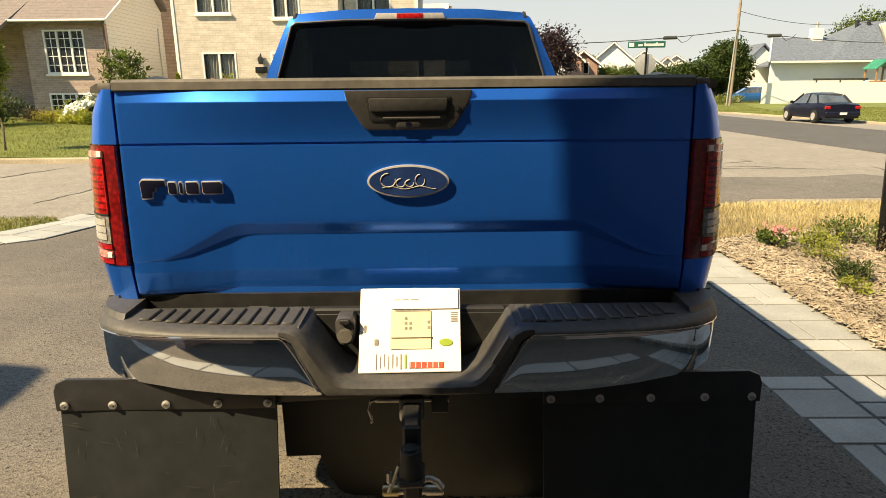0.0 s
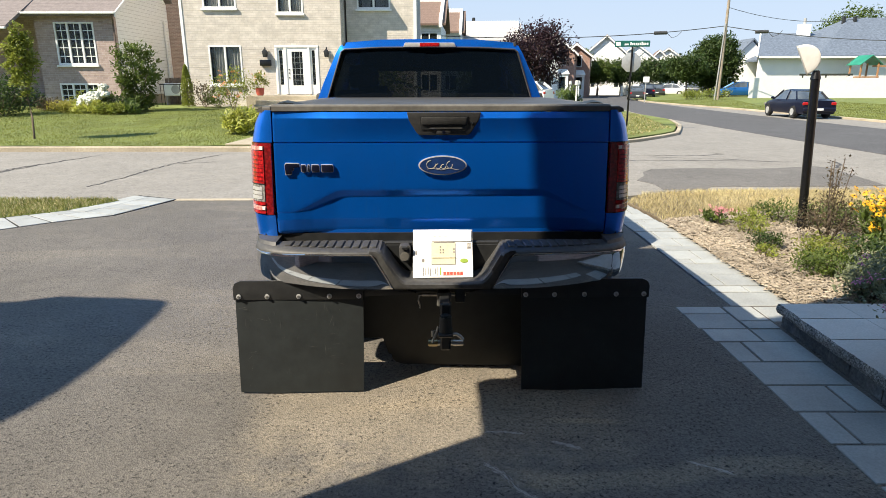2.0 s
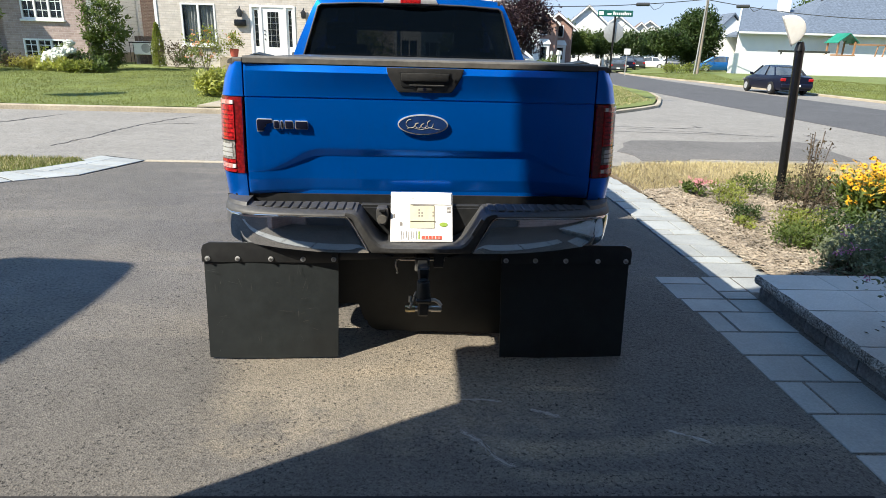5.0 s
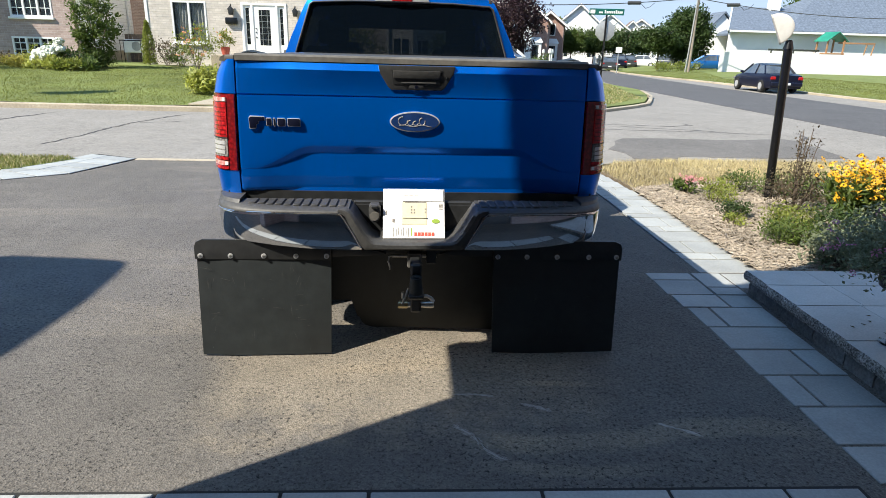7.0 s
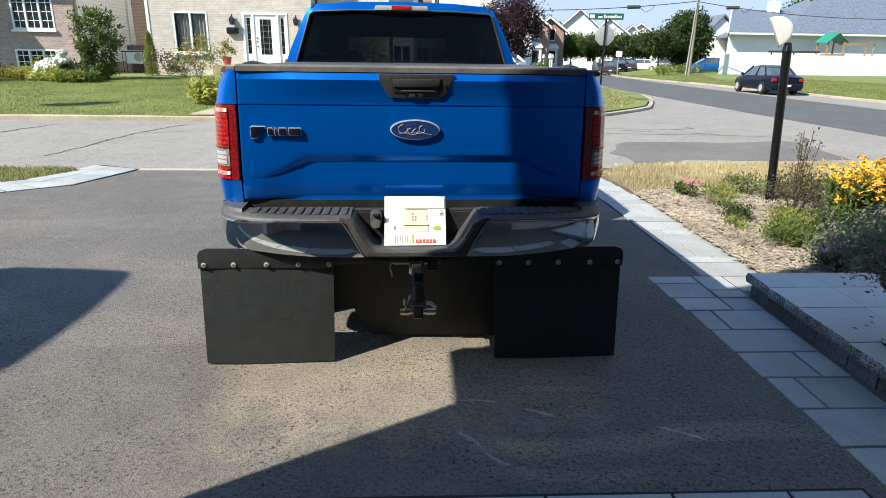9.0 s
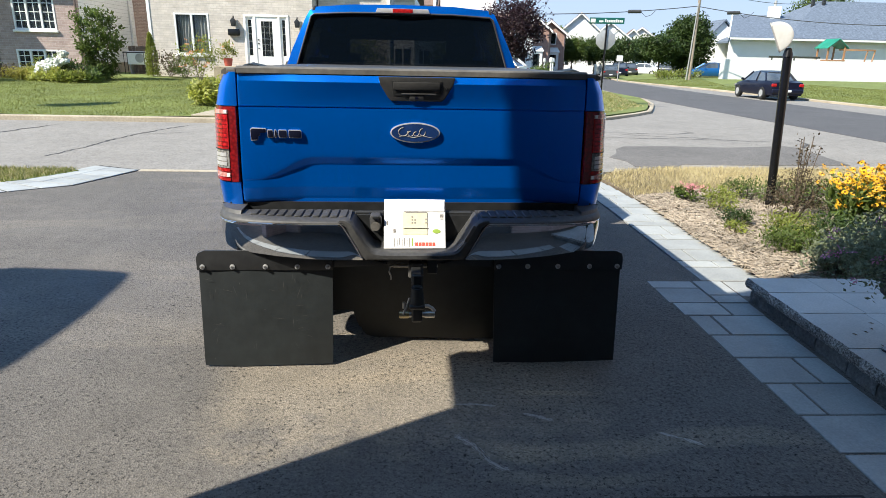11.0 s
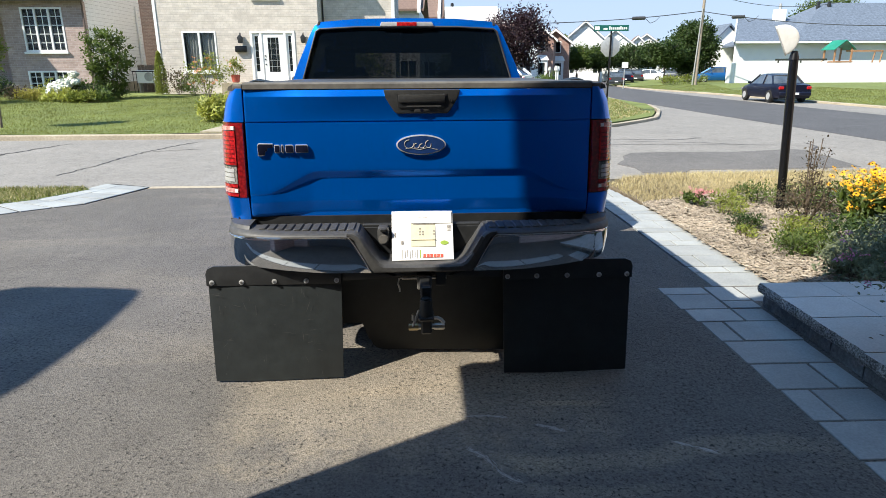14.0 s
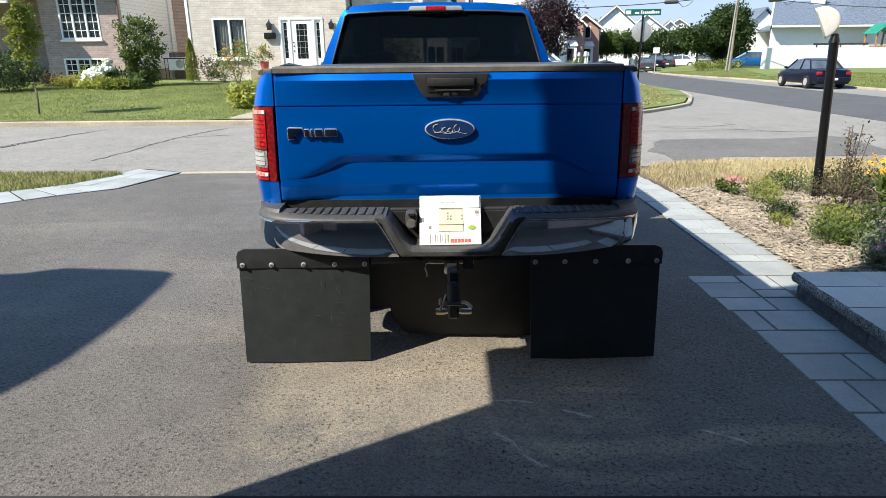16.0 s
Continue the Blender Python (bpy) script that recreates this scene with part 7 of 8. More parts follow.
def flowers(parent, pts, r, mat, rng, petals=9, centre=True, face=0.6):
    """Daisy-like heads: bent petals round a dark centre."""
    vs, fs, cv, cf = [], [], [], []
    for p in pts:
        nrm = Vector((rng.gauss(0, face), rng.gauss(0, face) - 0.3, 1)).normalized()
        q = nrm.to_track_quat('Z', 'Y').to_matrix()
        rr = r * rng.uniform(0.8, 1.2)
        for k in range(petals):
            a = 2 * math.pi * k / petals
            u, w = Vector((math.cos(a), math.sin(a), 0)), Vector((-math.sin(a), math.cos(a), 0))
            i = len(vs)
            vs += [p + q @ (u * rr * 0.2), p + q @ (u * rr * 0.65 + w * rr * 0.22 + Vector((0, 0, 0.05 * rr))), p + q @ (u * rr - Vector((0, 0, 0.25 * rr))), p + q @ (u * rr * 0.65 - w * rr * 0.22 + Vector((0, 0, 0.05 * rr)))]
            fs.append((i, i + 1, i + 2, i + 3))
        i = len(cv)
        for k in range(6):
            a = k * math.pi / 3
            cv.append(p + q @ Vector((math.cos(a) * rr * 0.26, math.sin(a) * rr * 0.26, 0.0)))
        cv.append(p + q @ Vector((0, 0, rr * 0.35)))
        cf += [(i + k, i + (k + 1) % 6, i + 6) for k in range(6)]
    soup("petals", vs, fs, mat, parent, kind="stuff")
    if centre:
        soup("flower_centres", cv, cf, M_BROWNFL, parent, kind="stuff")


R = random.Random(11)
tree(6.0, 38.0, 0.1, 5.3, 2.0, M_LEAFPURPLE, R, "purple-leaved ornamental tree on the corner lawn", 150, 60, 0.2, 0.12, 0.22)
tree(26.75, 60.0, 0.1, 5.8, 2.15, M_LEAFDARK, R, "dense dark green tree beside the road", 300, 70, 0.30, 0.2, 0.08)
tree(23.3, 58.0, 0.1, 4.0, 1.7, M_LEAFDARK, R, "rounded green tree beside the road", 140, 60, 0.26, 0.15, 0.34)
tree(18.2, 72.0, 0.1, 3.9, 2.0, M_LEAF, R, "round green street tree", 140, 60, 0.28, 0.15, 0.36)
tree(21.5, 74.0, 0.1, 3.8, 2.1, M_LEAFDARK, R, "round green street tree", 140, 60, 0.28, 0.15, 0.36)
tree(25.2, 76.0, 0.1, 4.0, 2.2, M_LEAFDARK, R, "round green street tree", 140, 60, 0.28, 0.15, 0.36)
tree(29.5, 80.0, 0.1, 4.2, 2.3, M_LEAFDARK, R, "green street tree far down the road", 140, 60, 0.3, 0.15, 0.36)
tree(15.4, 70.0, 0.1, 5.4, 1.6, M_LEAF, R, "slim green tree by the townhouses", 60, 45, 0.25, 0.12, 0.12)
tree(47.0, 72.0, 0.1, 9.6, 4.0, M_LEAF, R, "green tree behind the bungalow", 190, 60, 0.32, 0.2, 0.2)
tree(-10.52, 13.0, 0.11, 2.78, 0.35, M_LEAFYEL, R, "young slender lawn tree with pale green leaves", 95, 42, 0.09, 0.030, 0.40)
hib = empty("hibiscus_bush", pose(-12.0, 22.0, 0.42), "tall leafy green shrub by the house corner", "shrub")
b = None
for k in range(9):
    a = k * 0.7
    b = tube_bm([(0.03 * math.cos(a), 0.03 * math.sin(a), -0.05), (0.18 * math.cos(a), 0.18 * math.sin(a), 0.8), (0.5 * math.cos(a), 0.45 * math.sin(a), 1.7)], 0.012, 5, b)
tagged(part("branchwork", b, M_BARK, hib), kind="stuff")
sprays = []
for k in range(105):
    u, a = R.random(), R.uniform(0, 6.283)
    wide = lerp([(0, 0.35), (0.25, 0.55), (0.6, 0.82), (0.85, 0.66), (1, 0.25)], u) * math.sqrt(R.uniform(0.25, 1.1))
    c, d = Vector((wide * math.cos(a), wide * 0.8 * math.sin(a), 0.12 + 2.35 * u)), Vector((math.cos(a), math.sin(a), R.uniform(0.3, 1.2))) * 0.16
    sprays += [c + d * R.uniform(-1, 1.3) + Vector((R.gauss(0, 0.06), R.gauss(0, 0.06), R.gauss(0, 0.06))) for _ in range(46)]
vs, fs = leaf_cloud(sprays, 0.135, R, 0.4, 2.0)
soup("foliage", vs, fs, M_LEAF, hib)
cd = empty("columnar_cedar", pose(-11.08, 24.5, 0.5), "narrow columnar dark green cedar by the wall", "cedar")
part("trunk", tube_bm([(0, 0, -0.05), (0, 0, 1.5)], 0.03, 6), M_BARK, cd)
cone = []
for k in range(2600):
    u, a, q = R.random(), R.uniform(0, 6.283), math.sqrt(R.uniform(0.2, 1))
    rr = 0.27 * min(1.0, (1 - u) * 1.7) ** 0.7 * q
    cone.append((rr * math.cos(a), rr * math.sin(a), 0.04 + 1.7 * u))
vs, fs = leaf_cloud(cone, 0.09, R, 1.0, 2.5)
soup("foliage", vs, fs, M_LEAFYEL, cd)
shrub("hydrangea", -14.35, 22.3, 0.43, 0.45, 0.70, M_LEAFYEL, R, "light green hydrangea bush under the window", 800, 0.12)
hy = shrub("hydrangea", -13.45, 21.9, 0.43, 0.62, 0.80, M_LEAF, R, "white hydrangea in full bloom", 1100, 0.13)
for k in range(22):
    lie = R.uniform(-1, 1)
    c = Vector((0.55 * lie, R.gauss(-0.50, 0.08), 0.62 + 0.28 * lie + R.gauss(0, 0.10)))
    q = R.uniform(0.10, 0.15)
    head = bmesh.new()
    for v in bmesh.ops.create_icosphere(head, subdivisions=3, radius=q)["verts"]:
        v.co = Vector((v.co.x * 1.12, v.co.y, v.co.z * 0.82)) * (1.0 + 0.9 * abs(noise.noise(v.co * 38)) + R.uniform(-0.10, 0.06)) + c
    part("flower_head", head, M_WHITEFL, hy, "round white flower head", smooth=False)
shrub("shrub", -12.35, 21.6, 0.40, 0.62, 0.62, M_LEAFDARK, R, "dark green low shrub in the front bed", 900, 0.12)
shrub("shrub", -15.15, 22.2, 0.42, 0.55, 0.42, M_LEAFGOLD, R, "golden-leaved low shrub under the window", 800, 0.1)
shrub("shrub", -15.9, 22.4, 0.42, 0.55, 0.50, M_LEAFBROWN, R, "reddish low shrub in the front bed", 700, 0.1)
for x, y, r, h, m, lab in ((-14.0, 21.2, 0.36, 0.34, M_LEAFLIME, "golden hosta clump in the front bed"), (-14.6, 21.4, 0.34, 0.32, M_LEAFGOLD, "golden hosta clump in the front bed"), (-13.2, 21.1, 0.36, 0.42, M_LEAFLIME, "yellow-green hosta clump in the front bed"),
                           (-12.75, 20.8, 0.34, 0.36, M_LEAFYEL, "light green spiky perennial clump in the front bed"), (-12.25, 20.75, 0.34, 0.38, M_LEAFYEL, "light green spiky perennial clump in the front bed"),
                           (-11.75, 20.9, 0.32, 0.36, M_LEAF, "spiky green perennial clump in the front bed")):
    shrub("perennial", x, y, 0.38, r, h, m, R, lab, 460, 0.17, 3.0, 0.4, False, "perennial")
shrub("shrub", -16.2, 20.2, 0.30, 1.15, 1.45, M_LEAFDARK, R, "dark shrub by the entrance", 3000, 0.12)
shrub("shrub", -18.2, 23.5, 0.45, 0.8, 0.8, M_LEAFBROWN, R, "reddish low shrub by the entrance", 600, 0.1)
shrub("shrub", -10.3, 24.3, 0.48, 0.65, 1.1, M_LEAFBROWN, R, "reddish flowering shrub under the window", 700, 0.1)
shrub("shrub", -9.6, 24.0, 0.48, 0.6, 0.8, M_LEAF, R, "low green shrub under the window", 600, 0.1)
ros = shrub("rose_bush", -8.5, 22.6, 0.45, 0.75, 1.7, M_LEAFYEL, R, "tall rose bush with orange blooms", 1000, 0.10)
flowers(ros, [Vector((R.gauss(0, 0.5), R.gauss(-0.3, 0.3), 0.9 + R.uniform(-0.4, 0.7))) for _ in range(16)], 0.09, M_ORANGEFL, R, 7, False)
hs = shrub("hosta", -5.50, 14.2, 0.15, 0.52, 0.62, M_LEAFLIME, R, "yellow-green hosta clump beside the path", 1900, 0.155, 2.6, 0.3, False)
shrub("shrub", -1.75, 20.6, 0.10, 0.75, 2.1, M_LEAFYEL, R, "tall leafy shrub on the corner lawn behind the truck", 900, 0.16)
shrub("shrub", 1.1, 21.5, 0.10, 0.8, 1.9, M_LEAF, R, "leafy green shrub on the corner lawn behind the truck", 900, 0.16)
pot = empty("flower_pot", pose(-7.92, Y2 - 1.0, 1.0), "red pot with orange flowers on the landing", "plant pot")
part("pot", cyl_bm((0, 0, 0), (0, 0, 0.32), 0.14, 0.20, 18, bevel=0.02), M_TERRACOTTA, pot)
vs, fs = leaf_cloud(crown_points(0, 0, 0.63, 0.40, 0.40, 22, 22, R), 0.1, R)
soup("foliage", vs, fs, M_LEAFYEL, pot)
flowers(pot, [Vector((R.gauss(0, 0.25), R.gauss(0, 0.25), 0.65 + R.uniform(0, 0.35))) for _ in range(12)], 0.07, M_ORANGEFL, R, 7, False)
for x, y in ((20.6, 50.5), (21.7, 51.0), (22.9, 51.4), (24.0, 51.8)):
    shrub("shrub", x, y, 0.07, 0.8, 0.9, M_LEAFYEL, R, "yellow-green shrub in the roadside bed", 500, 0.14)
for x, y, s in ((9.4, 44, 0.8), (9.9, 47, 0.9), (10.4, 50, 0.7), (10.8, 53, 0.8), (8.8, 40, 0.6)):
    shrub("shrub", x, y, 0.09, s, s * 1.3, M_LEAF, R, "rounded green garden shrub along the street", 420, 0.16)
for x, y in ((8.2, 36), (9.6, 42), (10.2, 48)):
    p = empty("garden_post", pose(x, y, 0.08), "white garden lamp post on the lawn", "post")
    part("post", cyl_bm((0, 0, 0), (0, 0, 1.3), 0.05, segs=8), M_WHITE, p)
    part("globe", cyl_bm((0, 0, 1.3), (0, 0, 1.6), 0.14, 0.10, segs=10, bevel=0.03), M_LAMPGLASS, p)

# utility pole and wires
up = empty("utility_pole", pose(22.1, 48.0, 0.0), "weathered wooden utility pole, leaning slightly", "pole")
part("pole", cyl_bm((0, 0, 0), (0.06, 0, 9.0), 0.125, 0.10, 14), M_POLEWOOD, up)
part("guy_pipe", cyl_bm((-0.30, -0.1, 0), (-0.06, -0.1, 6.0), 0.05, segs=8), M_GREYMETAL, up)


def wire(pts, r, label):
    (x0, y0, z0), (x1, y1, z1) = pts
    line = [(x0 + (x1 - x0) * u, y0 + (y1 - y0) * u, z0 + (z1 - z0) * u - 0.7 * 4 * u * (1 - u)) for u in span(0, 1, 20)]
    return tagged(link_mesh("overhead_wire", tube_bm(line, r, 5), M_BLACKPL), label, "wire", "overhead wires")


wire([(22.0, 48, 5.8), (-6.0, 41.0, 5.0)], 0.03, "black overhead cable with a splice box")
wire([(22.0, 48, 5.8), (44.0, 45.0, 4.9)], 0.03, "black overhead cable to the next pole")
wire([(22.1, 48, 7.2), (36.0, 52.0, 6.9)], 0.02, "thin black overhead wire")
for x, y, z in ((16.6, 46.6, 5.18), (24.8, 47.6, 5.33)):
    sp = empty("splice_box", pose(x, y, z), "black splice box hanging on the cable", "splice box")
    part("case", cyl_bm((-0.5, 0, 0), (0.5, 0, 0.03), 0.13, segs=10, bevel=0.03), M_BLACKPL, sp)
    part("loop", tube_bm([(0.5, 0, 0), (0.9, 0, -0.35), (1.3, 0, -0.2), (1.6, 0, 0.1)], 0.02, 5), M_BLACKPL, sp)

# stop sign seen from behind with a street name plate
ss = empty("stop_sign", pose(6.10, 17.8, 0.14, 0, 0, -6), "octagonal stop sign seen from its grey back", "sign")
part("post", cyl_bm((0, -0.042, -0.1), (0, -0.042, 2.50), 0.03, segs=8), M_BLACKPAINT, ss, "dark steel post")
part("sign_plate", prism_bm([(0.325 * math.cos(math.pi / 8 + k * math.pi / 4), 2.02 + 0.325 * math.sin(math.pi / 8 + k * math.pi / 4)) for k in range(8)], -0.012, 0.0, 0.003), M_SIGNGREY, ss, "grey aluminium sign back")
np_ = part("name_plate", box_bm(-0.55, 0.55, -0.01, 0.01, 2.50, 2.69, 0.01), M_SIGNGREEN, ss, "green street name plate")
part("lettering_bar", box_bm(-0.52, -0.37, -0.014, -0.01, 2.54, 2.65), M_WHITE, np_)
part("lettering_bar", box_bm(-0.25, -0.12, -0.014, -0.01, 2.55, 2.60), M_WHITE, np_)
for k in range(10):
    part("lettering_bar", box_bm(-0.07 + 0.058 * k, -0.03 + 0.058 * k, -0.014, -0.01, 2.55, 2.65 if k in (0, 6) else 2.62), M_WHITE, np_)
for x, y, h in ((21.1, 72.0, 1.1), (23.6, 71.0, 0.95), (30.0, 78.0, 2.2)):
    mp = empty("marker_post", pose(x, y, 0.0), "white wooden marker post beside the road", "post", "roadside posts")
    part("shaft", box_bm(-0.13, 0.13, -0.13, 0.13, 0.0, h, 0.02), M_WHITE, mp)
    part("cap", box_bm(-0.16, 0.16, -0.16, 0.16, h, h + 0.08, 0.02), M_WHITE, mp)
sg = empty("road_sign", pose(15.6, 46.0, 0.0), "small white road sign on a post", "sign")
part("post", cyl_bm((0, 0, 0), (0, 0, 1.9), 0.04, segs=8), M_GREYMETAL, sg)
part("sign_plate", box_bm(-0.24, 0.24, -0.06, -0.04, 1.55, 1.98, 0.02), M_WHITE, sg)

# ---------------------------------------------------------------- planting bed by the drive
lp = empty("garden_lamp", pose(3.82, 3.36, 0.02), "black garden lamp post with a tilted white half-dome head", "lamp")
part("post", cyl_bm((0, 0, 0), (-0.085, 0, 1.55), 0.043, segs=18), M_BLACKPAINT, lp)
part("collar", cyl_bm((-0.085, 0, 1.53), (-0.088, 0, 1.62), 0.052, 0.03, segs=16, bevel=0.006), M_BLACKPAINT, lp)
TURN = Euler((0, 0, radians(-28))).to_matrix() @ Euler((0, radians(-24), 0)).to_matrix()
hd = bmesh.new()
bmesh.ops.create_uvsphere(hd, u_segments=28, v_segments=18, radius=0.15)
bmesh.ops.bisect_plane(hd, geom=hd.verts[:] + hd.edges[:] + hd.faces[:], plane_co=(0, 0, 0), plane_no=(-1, 0, 0), clear_outer=True)
bmesh.ops.holes_fill(hd, edges=[x for x in hd.edges if x.is_boundary])
for v in hd.verts:
    v.co = Vector((-0.235, 0.02, 1.715)) + TURN @ Vector((v.co.x * 1.1, v.co.y * 0.15, v.co.z))
part("lamp_head", hd, M_LAMPGLASS, lp, "frosted white half-dome")
part("head_rim", tube_bm([TURN @ Vector((0, 0.024 * math.cos(a), 0.15 * math.sin(a))) + Vector((-0.235, 0.02, 1.715)) for a in span(0, 6.283, 24)], 0.007, 6), M_GREYMETAL, lp)

ger = shrub("geranium", 3.02, 3.55, 0.03, 0.15, 0.13, M_LEAF, R, "pink geranium blooming in the mulch", 260, 0.05)
flowers(ger, [Vector((R.gauss(0, 0.06), R.gauss(-0.03, 0.05), 0.16 + R.gauss(0, 0.02))) for _ in range(30)], 0.026, M_PINKFL, R, 6, False)
for x, y, r, h, m, lab, n, lf in (
        (3.32, 3.5, 0.20, 0.17, M_LEAFYEL, "low yellow-green shrub in the mulch bed", 420, 0.045), (3.72, 3.65, 0.28, 0.22, M_LEAF, "low leafy green shrub in the mulch bed", 600, 0.045),
        (3.15, 3.12, 0.20, 0.12, M_LEAFYEL, "low yellow-green ground cover in the mulch", 260, 0.04), (3.02, 2.55, 0.16, 0.13, M_LEAFDARK, "small dark evergreen cushion in the mulch", 420, 0.04),
        (4.1, 3.4, 0.30, 0.24, M_LEAF, "leafy green perennial in the planting bed", 600, 0.055), (3.32, 2.10, 0.24, 0.17, M_LEAFYEL, "yellow-green spreading evergreen in the mulch", 800, 0.04),
        (3.10, 1.72, 0.24, 0.17, M_LEAF, "spreading green evergreen in the mulch bed", 1100, 0.04), (3.55, 1.80, 0.30, 0.26, M_LEAFDARK, "spreading green evergreen in the mulch bed", 1200, 0.045),
        (3.30, 1.30, 0.30, 0.22, M_LEAFBLUE, "blue-green lavender mound behind the landing", 1500, 0.04), (3.85, 1.40, 0.38, 0.36, M_LEAFBLUE, "blue-green lavender mound behind the landing", 1600, 0.05),
        (2.88, 2.25, 0.14, 0.10, M_LEAFYEL, "low yellow-green ground cover in the mulch", 200, 0.04), (4.5, 3.1, 0.36, 0.34, M_LEAF, "leafy green perennial in the planting bed", 800, 0.06),
        (5.0, 2.3, 0.5, 0.45, M_LEAF, "leafy green perennial in the planting bed", 1000, 0.07), (4.35, 1.75, 0.42, 0.40, M_LEAFBLUE, "blue-green lavender mound behind the landing", 1500, 0.05)):
    shrub("low_shrub", x, y, 0.025, r, h, m, R, lab, int(n * 1.7), lf * 0.78, 2.3)
# the sparse brownish spire plant behind the lamp
br = shrub("barberry", 3.72, 2.75, 0.02, 0.32, 0.48, M_LEAFBROWN, R, "brownish barberry shrub with an upright spray", 1900, 0.027)
b = None
pts = []
for k in range(7):
    a = R.uniform(0, 6.28)
    top = Vector((0.09 * math.cos(a) + 0.05, 0.12 * math.sin(a), R.uniform(0.65, 0.95)))
    b = tube_bm([(0, 0, 0), top * 0.6, top], 0.004, 5, b)
    pts += [top * R.uniform(0.5, 1.02) + Vector((R.gauss(0, 0.025), R.gauss(0, 0.025), 0)) for _ in range(40)]
tagged(part("spray", b, M_BARK, br), kind="stuff")
vs, fs = leaf_cloud(pts, 0.03, R)
soup("spray_leaves", vs, fs, M_LEAFBROWN, br)
# black-eyed flowers
sus = shrub("coneflower_clump", 4.12, 2.22, 0.02, 0.40, 0.44, M_LEAF, R, "clump of yellow black-eyed coneflowers", 1600, 0.09, 2.4, 0.7)
heads = [Vector((max(-0.36, min(0.8, R.gauss(0.12, 0.28))), R.gauss(-0.06, 0.24), 0.46 + R.gauss(0, 0.08))) for _ in range(560)]
b = None
for p in heads[:40]:
    b = tube_bm([(p.x * 0.6, p.y * 0.6, 0.1), p], 0.004, 4, b)
tagged(part("stalkwork", b, M_LEAF, sus), kind="stuff")
flowers(sus, heads, 0.028, M_YELLOW, R, 11)
# trailing petunias in a pot on a black stand over the landing
pet = empty("petunia_planter", pose(2.335, -0.33, 0.145), "purple petunias trailing from a pot on a black stand", "planter")
part("stand", cyl_bm((0.0, -0.02, 0), (-0.02, -0.02, 0.30), 0.018, segs=12), M_BLACKPAINT, pet)
part("foot", cyl_bm((0.0, -0.02, 0), (0.0, -0.02, 0.012), 0.045, segs=16, bevel=0.003), M_BLACKPAINT, pet)
part("pot", cyl_bm((0, 0, 0.28), (0, 0, 0.46), 0.09, 0.12, 20, bevel=0.01), M_BLACKPL, pet)
cloud = crown_points(-0.02, 0, 0.50, 0.29, 0.16, 230, 22, R, 0.3)
for k in range(16):
    a = 1.6 + k * 0.22
    cloud += [Vector(((0.12 + 0.15 * u) * math.cos(a), (0.12 + 0.15 * u) * math.sin(a), 0.50 - 0.18 * u * u)) + Vector((R.gauss(0, 0.014), R.gauss(0, 0.014), R.gauss(0, 0.012))) for u in span(0, 1, 34)]
vs, fs = leaf_cloud(cloud, 0.026, R)
soup("foliage", vs, fs, M_LEAFBLUE, pet)
flowers(pet, [Vector((-0.03 + 0.335 * math.cos(k * 2.4), -0.02 + 0.32 * math.sin(k * 2.4), 0.51 + R.uniform(-0.13, 0.13))) for k in range(38)], 0.023, M_PURPLEFL, R, 6, False, 1.0)
# lavender fronting the bed
for x, y, r in ((3.05, 1.12, 0.22), (3.45, 1.05, 0.26)):
    shrub("low_shrub", x, y, 0.025, r, 0.26, M_LEAFBLUE, R, "blue-green lavender mound behind the landing", 900, 0.04)

# ---------------------------------------------------------------- paving slabs, landing and borders
def stone(parent, name, poly, z0, z1, mat, bevel=0.003):
    return part(name, prism_bm(poly, z0, z1, bevel, 1, axis='z'), mat, parent, smooth=False)


walkp = tagged(link_mesh("pavement_walk", prism_bm([(1.60, -1.75), (2.40, -1.75), (2.40, 0.70), (2.48, 0.74), (2.48, 0.999), (1.60, 1.03)], -0.05, -0.012, axis='z'), M_JOINT, smooth=False), "paved walk of large pale slabs beside the drive", "pavement", "", "structure")
G = 0.0068
SLABS = [(1.628, 1.952, 0.892, 1.033), (1.632, 1.954, 0.627, 0.892), (1.954, 2.172, 0.761, 1.035), (1.956, 2.172, 0.627, 0.761), (1.650, 1.956, 0.425, 0.627), (1.956, 2.165, 0.425, 0.627),
         (1.670, 1.809, 0.147, 0.425), (1.809, 2.155, 0.147, 0.425), (1.676, 2.145, -0.130, 0.147), (1.680, 1.988, -0.398, -0.130), (1.988, 2.14, -0.398, -0.130),
         (1.690, 1.835, -0.676, -0.398), (1.835, 2.13, -0.676, -0.398), (1.696, 2.12, -0.956, -0.676), (1.702, 2.11, -1.19, -0.956), (2.174, 2.47, 0.745, 1.035)]
for xa, xb, yb, ya in SLABS:
    stone(walkp, "paver", [(xa + G, yb + G), (xb - G, yb + G), (xb - G, ya - G), (xa + G, ya - G)], -0.045, 0.004 + R.uniform(-0.001, 0.002), M_PAVER)
strip = tagged(link_mesh("pavement_strip", prism_bm([(2.0, 1.0), (2.5, 1.0), (2.5, 3.6), (2.38, 5.3), (1.9, 5.3), (1.98, 3.2)], -0.05, -0.012, axis='z'), M_JOINT, smooth=False), "row of pale slabs between drive and planting bed", "pavement", "", "structure")
y = 1.04
k = 0
